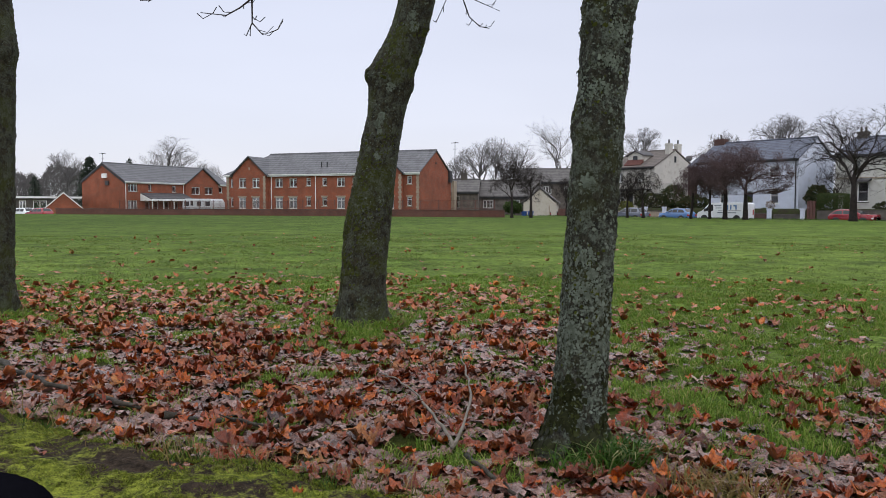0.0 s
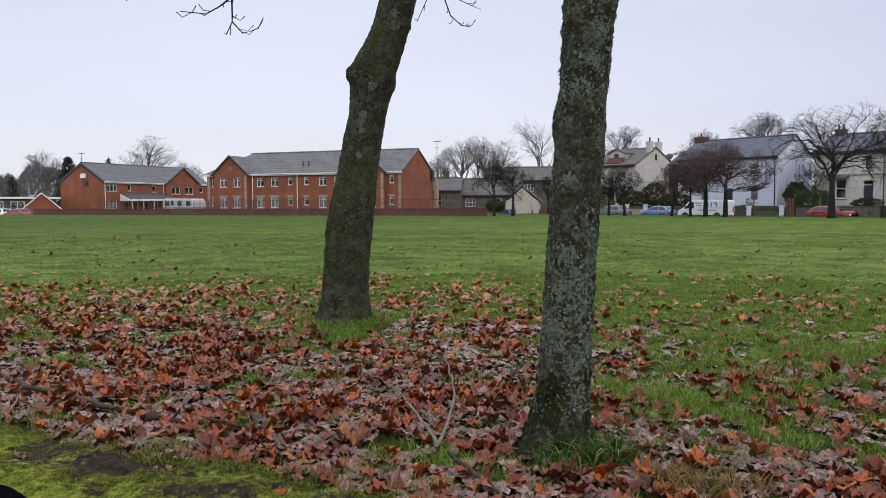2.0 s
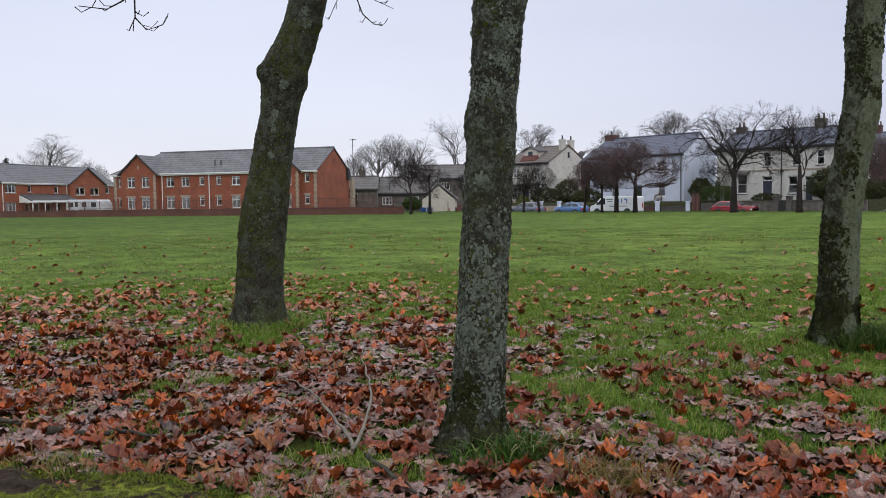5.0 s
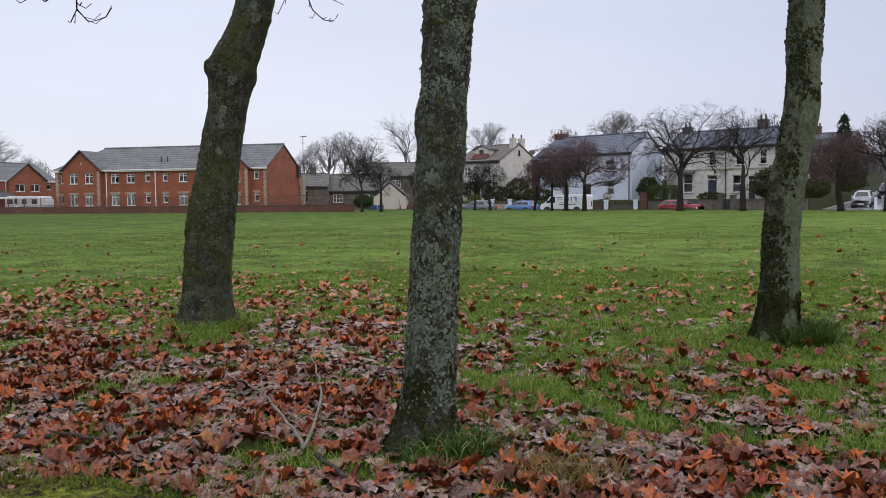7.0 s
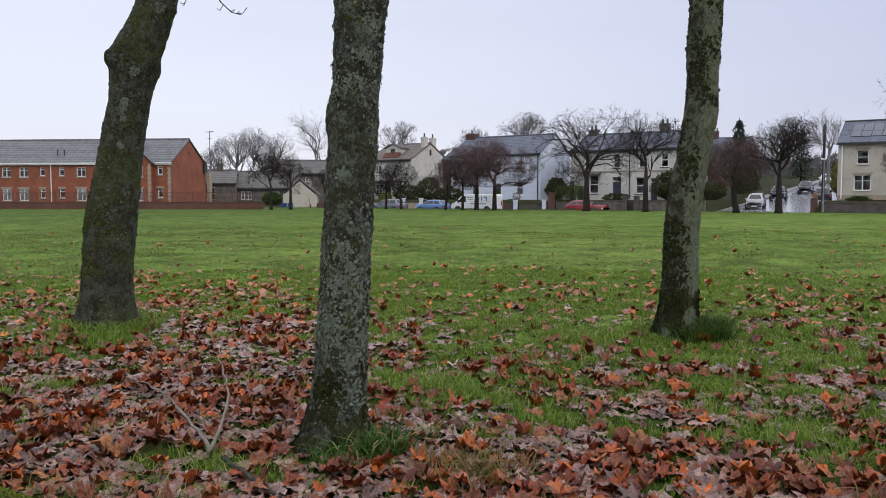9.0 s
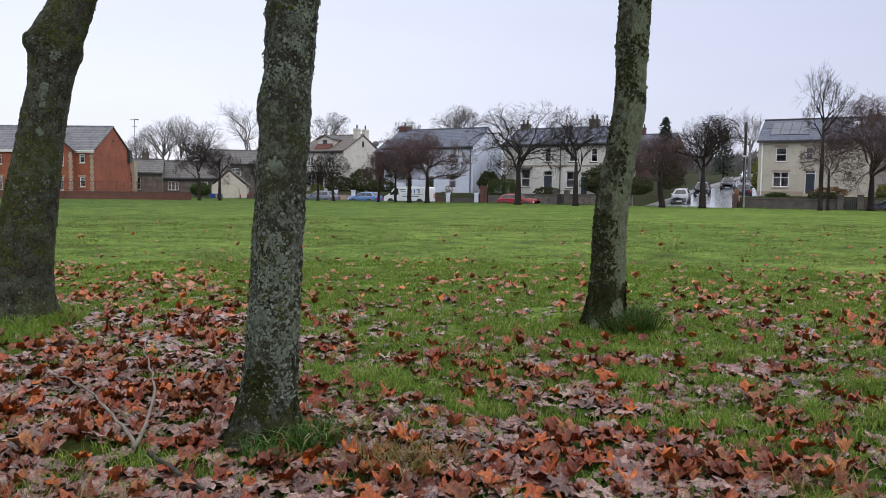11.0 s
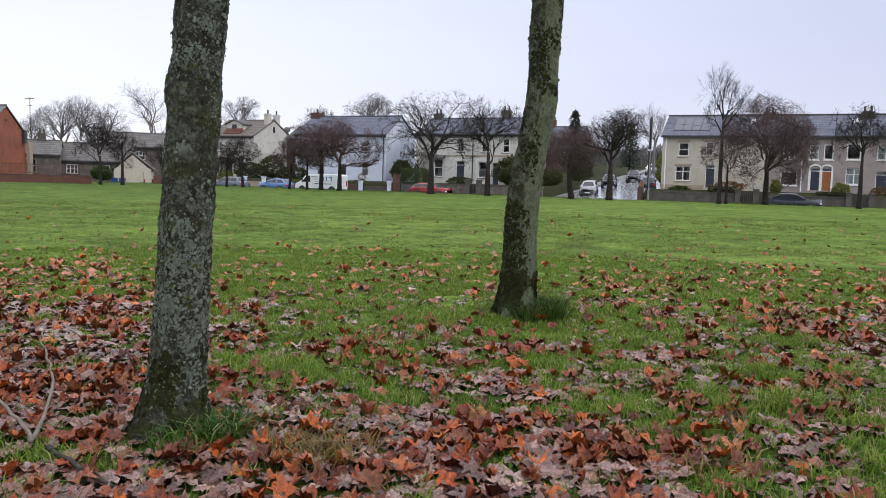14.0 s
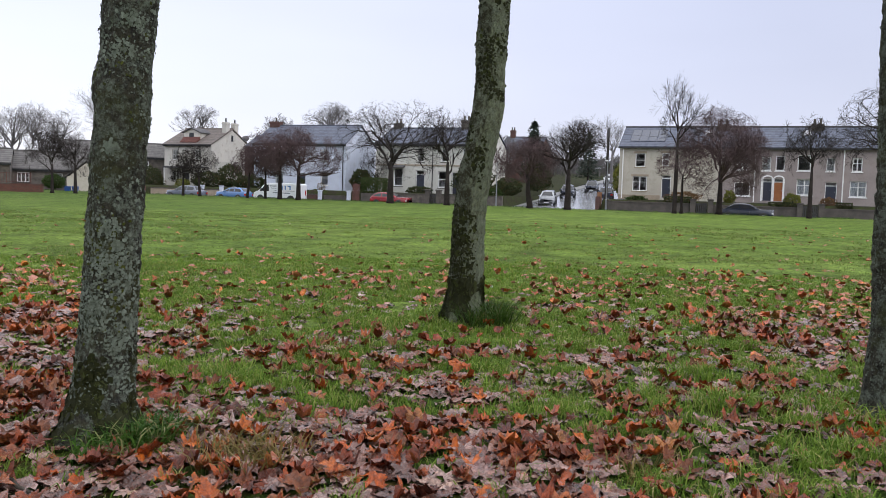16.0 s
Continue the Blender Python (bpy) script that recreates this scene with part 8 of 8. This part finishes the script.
def near_turf():
    """Tufts of short grass: each a clump of blades, thick where leaves are few."""
    rng = random.Random(5)
    made = 0
    while made < 250000:
        a, d = rng.uniform(radians(-36), radians(66)), rng.uniform(2.2 ** 1.45, 13.5 ** 1.45) ** (1 / 1.45)
        cx, cy = d * math.sin(a), d * math.cos(a)
        if moss_edge(cx) > cy:
            continue
        c = litter(cx, cy)
        tuft = wobble(cx, cy, 14, 2.4) + 0.5 * wobble(cx, cy, 15, 7.0)
        if rng.random() > (1 - c) ** 1.3 * smooth_step(tuft, -0.8, 0.35) * (1 - 0.6 * smooth_step(d, 8.0, 13.5)) + 0.02:
            continue
        high = rng.uniform(0.030, 0.056) * (1 + 0.9 * max(0.0, tuft)) * (1.15 - 0.4 * smooth_step(d, 6.0, 12.0))
        wide = rng.uniform(0.015, 0.045)
        n = int(15 * rng.uniform(0.6, 1.5))
        for _ in range(n):
            made += 1
            yield cx + rng.gauss(0, wide), cy + rng.gauss(0, wide), high * rng.uniform(0.6, 1.3), rng.uniform(0.0036, 0.0062) * (1 + d * 0.07), rng.uniform(0.2, 1.5)


def mid_turf():
    """Coarser tussocks farther out on the mown lawn."""
    rng = random.Random(6)
    made = 0
    while made < 100000:
        a, d = rng.uniform(radians(-36), radians(66)), 10.5 + 24.0 * rng.random() ** 1.4
        cx, cy = d * math.sin(a), d * math.cos(a)
        tuft = wobble(cx, cy, 3, 0.5) + 0.6 * wobble(cx, cy, 8, 2.0)
        if rng.random() > smooth_step(tuft, -0.3, 0.6) + 0.08:
            continue
        wide = rng.uniform(0.04, 0.14)
        high = rng.uniform(0.020, 0.042) * (1 + 0.6 * max(0.0, tuft))
        for _ in range(9):
            made += 1
            yield cx + rng.gauss(0, wide), cy + rng.gauss(0, wide), high * rng.uniform(0.6, 1.3), rng.uniform(0.006, 0.014) * d / 16, rng.uniform(0.5, 1.8)


def verge_turf(count, h0, h1, seed):
    """Straggling grass where the moss meets the leaves."""
    rng = random.Random(seed)
    while count:
        x = rng.uniform(-3.2, 0.4)
        if wobble(x, 0, 40, 2.5) < rng.uniform(-0.5, 0.4):
            continue
        count -= 1
        yield x, moss_edge(x) + rng.gauss(0.0, 0.09), rng.uniform(h0, h1), rng.uniform(0.003, 0.006), rng.uniform(0.5, 1.8), 0.02


def kerb_turf():
    """Rough unmown grass along the lawn's edge at the road."""
    rng = random.Random(12)
    made = 0
    while made < 6000:
        s_, o_ = rng.uniform(-72, 16), rng.uniform(65.2, 66.6)
        if wobble(s_, o_, 60, 0.6) < rng.uniform(-0.5, 0.4):
            continue
        made += 1
        p = plan(s_, o_)
        yield p.x, p.y, rng.uniform(0.05, 0.17), rng.uniform(0.02, 0.05), rng.uniform(0.3, 1.4)


def ring_turf(cx, cy, r0, r1, count, h0, h1, seed, toward=None, spread=3.2):
    """Longer grass round a foot, thicker on one side."""
    rng = random.Random(seed)
    for _ in range(count):
        a = rng.uniform(0, 6.283) if toward is None else rng.gauss(toward, spread)
        r = rng.uniform(r0, r1)
        yield cx + r * math.cos(a), cy + r * math.sin(a), rng.uniform(h0, h1), rng.uniform(0.006, 0.011), rng.uniform(0.4, 1.6)


blades("turf", near_turf(), BLADE, "short wet grass pushing up between fallen leaves", 1)
blades("mown_turf", mid_turf(), BLADE_FAR, "mown park grass with uneven tufts", 2)
blades("grass_tuft", ring_turf(0.66, 3.76, 0.12, 0.31, 800, 0.05, 0.17, 3, -0.95, 0.6), BLADE_TUFT, "long green grass round a trunk's foot", 3)
blades("grass_tuft", ring_turf(-0.80, 8.0, 0.26, 0.50, 1100, 0.07, 0.15, 4), BLADE, "grass round the thick trunk's foot", 4)
blades("grass_tuft", ring_turf(3.95, 6.0, 0.17, 0.40, 900, 0.10, 0.30, 5, -0.5, 0.8), BLADE_DARK, "long dark grass clump at a trunk's foot", 5)
blades("grass_tuft", ring_turf(-4.85, 8.7, 0.2, 0.42, 500, 0.06, 0.14, 6), BLADE, "grass round the dark trunk's foot", 6)
blades("grass_tuft", ring_turf(4.35, 2.5, 0.14, 0.36, 500, 0.07, 0.16, 7), BLADE, "grass round the slim trunk's foot", 7)
blades("dry_grass", ring_turf(1.12, 3.22, 0.02, 0.28, 240, 0.07, 0.17, 8), STRAW, "clump of dry yellow grass among wet leaves", 8)
blades("dry_grass", ring_turf(2.55, 2.42, 0.02, 0.30, 110, 0.05, 0.12, 9), STRAW, "thin dry grass at the litter's edge", 9)
blades("kerb_grass", kerb_turf(), BLADE_TUFT, "rough unmown grass along the kerb", 13)
blades("verge_grass", verge_turf(700, 0.03, 0.08, 10), BLADE_TUFT, "straggling grass along the mossy verge", 10)
blades("dry_grass", verge_turf(420, 0.05, 0.14, 11), STRAW, "dead straw lying along the mossy verge", 11)
scatter_leaves()


def moss_verge():
    """A low bank of moss and wet soil between the car and the leaves."""
    verts, faces = [], []
    xs = np.arange(-5.0, 0.7, 0.03)
    rows = 34
    for x in xs:
        y1 = moss_edge(x)
        for j in range(rows):
            f = j / (rows - 1)
            y = y1 - 1.7 * (1 - f)
            edge = smooth_step(f, 0.0, 0.12) * (1 - smooth_step(f, 0.93, 1.0))
            z = ground_z(x, y) - 0.01 + edge * (0.060 + 0.045 * wobble(x, y, 1, 2.2) + 0.018 * wobble(x, y, 3, 9.0))
            verts.append((x, y + 0.03 * wobble(x, y, 6, 4.0), z))
    for i in range(len(xs) - 1):
        for j in range(rows - 1):
            a = i * rows + j
            faces.append((a, a + rows, a + rows + 1, a + 1))
    bank = mesh_object("moss_verge", verts, faces, MOSS, smooth=True)
    tagged(bank, "bright green moss and wet soil on a low verge", "moss", kind="stuff")

    rng = random.Random(77)
    V = []
    while len(V) < 3 * 70000:
        x = rng.uniform(-3.6, 0.35)
        y = moss_edge(x) - rng.uniform(0.05, 0.95)
        if rng.random() > smooth_step(wobble(x, y, 21, 2.2) + 0.5 * wobble(x, y, 22, 9.0), -0.22, 0.30):
            continue
        if math.hypot(x + 1.38, (y - 3.52) * 2.4) < 0.30 + 0.25 * wobble(x, y, 24, 8.0):
            continue
        z = ground_z(x, y) + 0.043 + 0.045 * wobble(x, y, 1, 2.2) + 0.018 * wobble(x, y, 3, 9.0)
        h, w, a, b = rng.uniform(0.005, 0.015), rng.uniform(0.003, 0.006), rng.uniform(0, 6.283), rng.uniform(0, 6.283)
        wx, wy, dx, dy = w * math.cos(a), w * math.sin(a), h * math.cos(b) * 0.8, h * math.sin(b) * 0.8
        V += [(x - wx, y - wy, z), (x + wx, y + wy, z), (x + dx, y + dy, z + h)]
    tagged(tri_object("moss_tufts", np.array(V), np.arange(len(V)).reshape(-1, 3), MOSS_TUFT), "cushions of yellow-green moss", "moss", kind="stuff")


moss_verge()


def stick(name, label, points, radius, material, seed, forks=0):
    """A crooked fallen branch lying on the leaves."""
    rng = random.Random(seed)
    pts = []
    for i, (x, y) in enumerate(points):
        pts.append(Vector((x, y, ground_z(x, y) + (radius * 0.8 + (0.06 if material is STICK else 0.024)) + rng.uniform(0, 0.012))))
    line, rad = [], []
    for i in range(len(pts) - 1):
        for k in range(4):
            f = k / 4
            line.append(pts[i].lerp(pts[i + 1], f) + Vector((rng.gauss(0, 1), rng.gauss(0, 1), rng.gauss(0, 0.4))) * radius * 0.6)
    line.append(pts[-1])
    rad = [radius * (1 - 0.6 * i / len(line)) * rng.uniform(0.85, 1.15) for i in range(len(line))]
    bm = tube(bmesh.new(), line, rad, 8)
    for _ in range(forks):
        i = rng.randrange(2, len(line) - 1)
        d = Vector((rng.gauss(0, 1), rng.gauss(0, 1), rng.uniform(0.0, 0.5))).normalized()
        tube(bm, [line[i], line[i] + d * 0.12, line[i] + d * 0.22 + Vector((0, 0, 0.01))], [rad[i] * 0.7, rad[i] * 0.5, 0.002], 6)
    me = bpy.data.meshes.new(name)
    bm.to_mesh(me)
    bm.free()
    me.materials.append(material)
    me.polygons.foreach_set("use_smooth", [True] * len(me.polygons))
    tagged(new(name, me), label, "stick", "fallen sticks")


stick("stick", "pale grey fallen stick curving over wet leaves", [(0.04, 3.72), (0.09, 3.98), (0.15, 4.6), (0.16, 5.2), (0.13, 5.75), (0.15, 6.15)], 0.010, STICK, 1)
stick("stick", "pale thin stick crossing the leaf litter", [(0.04, 3.74), (-0.03, 4.1), (-0.15, 4.74), (-0.30, 5.2), (-0.42, 5.4)], 0.009, STICK, 2, 1)
stick("branch", "dark rotten branch half sunk in leaves", [(-3.4, 6.0), (-2.95, 5.55), (-2.55, 5.16), (-2.3, 4.95)], 0.028, LOG, 3)
stick("branch", "short mossy broken branch among leaves", [(-2.2, 4.85), (-1.95, 4.68), (-1.72, 4.52)], 0.024, LOG, 4)
stick("branch", "dark lichen-spotted branch on the leaves", [(-1.52, 4.36), (-1.30, 4.26), (-1.12, 4.2), (-0.86, 4.13)], 0.021, LOG, 5, 2)
stick("stick", "thin dark stick under the slender trunk", [(0.10, 3.68), (0.24, 3.34), (0.30, 3.12)], 0.013, LOG, 6)


# ---- the car's own side, at the camera ----
BLACK_PLASTIC = surf("black_gloss_plastic", (0.004, 0.004, 0.006), (0.006, 0.006, 0.008), 3, 120, 0.5, 0.05, 0.002, spec=0.0)
# pale blue-grey that imitates the highlight on the mirror's rim
RIM_HIGHLIGHT = surf("rim_highlight_grey", (0.11, 0.12, 0.145), (0.08, 0.088, 0.11), 6, 90, 0.3, 0.1)
RUBBER = surf("black_rubber", (0.02, 0.02, 0.02), (0.03, 0.03, 0.03), 5, 90, 0.7, 0.2)


def wing_mirror():
    door = thing("car_door", pose(-0.410, 0.48, 0.038, 0, 0, 0), "black car door with its wing mirror beside the camera", "car door")
    part("door_panel", soft_box(-0.75, -0.12, -0.03, 0.95, -0.03, 0.78, 0.03), BLACK_PLASTIC, door)
    bm = bmesh.new()
    bmesh.ops.create_uvsphere(bm, u_segments=64, v_segments=48, radius=1.0)
    for v in bm.verts:
        x, y, z = v.co
        p = 2.6
        k = (abs(x) ** p + abs(y) ** p + abs(z) ** p) ** (-1 / p)
        v.co = (x * k * 0.078, y * k * 0.115 + 0.14, z * k * 0.07 + 0.868 - 0.012 * (y * k) + (0.0015 * math.sin(x * k * 42) if z > 0.3 else 0.0))
    part("mirror_housing", bm, BLACK_PLASTIC, door, "rounded black mirror housing", smooth=True)
    # added rings paint the bright rim of the housing
    for y, r in ((0.075, 0.0030), (0.110, 0.0045)):
        bend = [(0.0785 * math.copysign(abs(math.cos(a)) ** 0.77, math.cos(a)), y, 0.868 + 0.0705 * math.copysign(abs(math.sin(a)) ** 0.77, math.sin(a))) for a in np.linspace(0, 2 * math.pi, 49)]
        part("rim_highlight", tube(bmesh.new(), bend, [r] * 49, 8), RIM_HIGHLIGHT, door, "pale ring standing in for the housing's rim highlight", smooth=True)
    part("mirror_arm", soft_box(-0.03, -0.06, 0.76, 0.03, 0.10, 0.83, 0.012), BLACK_PLASTIC, door)
    part("mirror_seal", soft_box(-0.05, -0.09, 0.755, 0.05, -0.02, 0.80, 0.01), RUBBER, door)


wing_mirror()
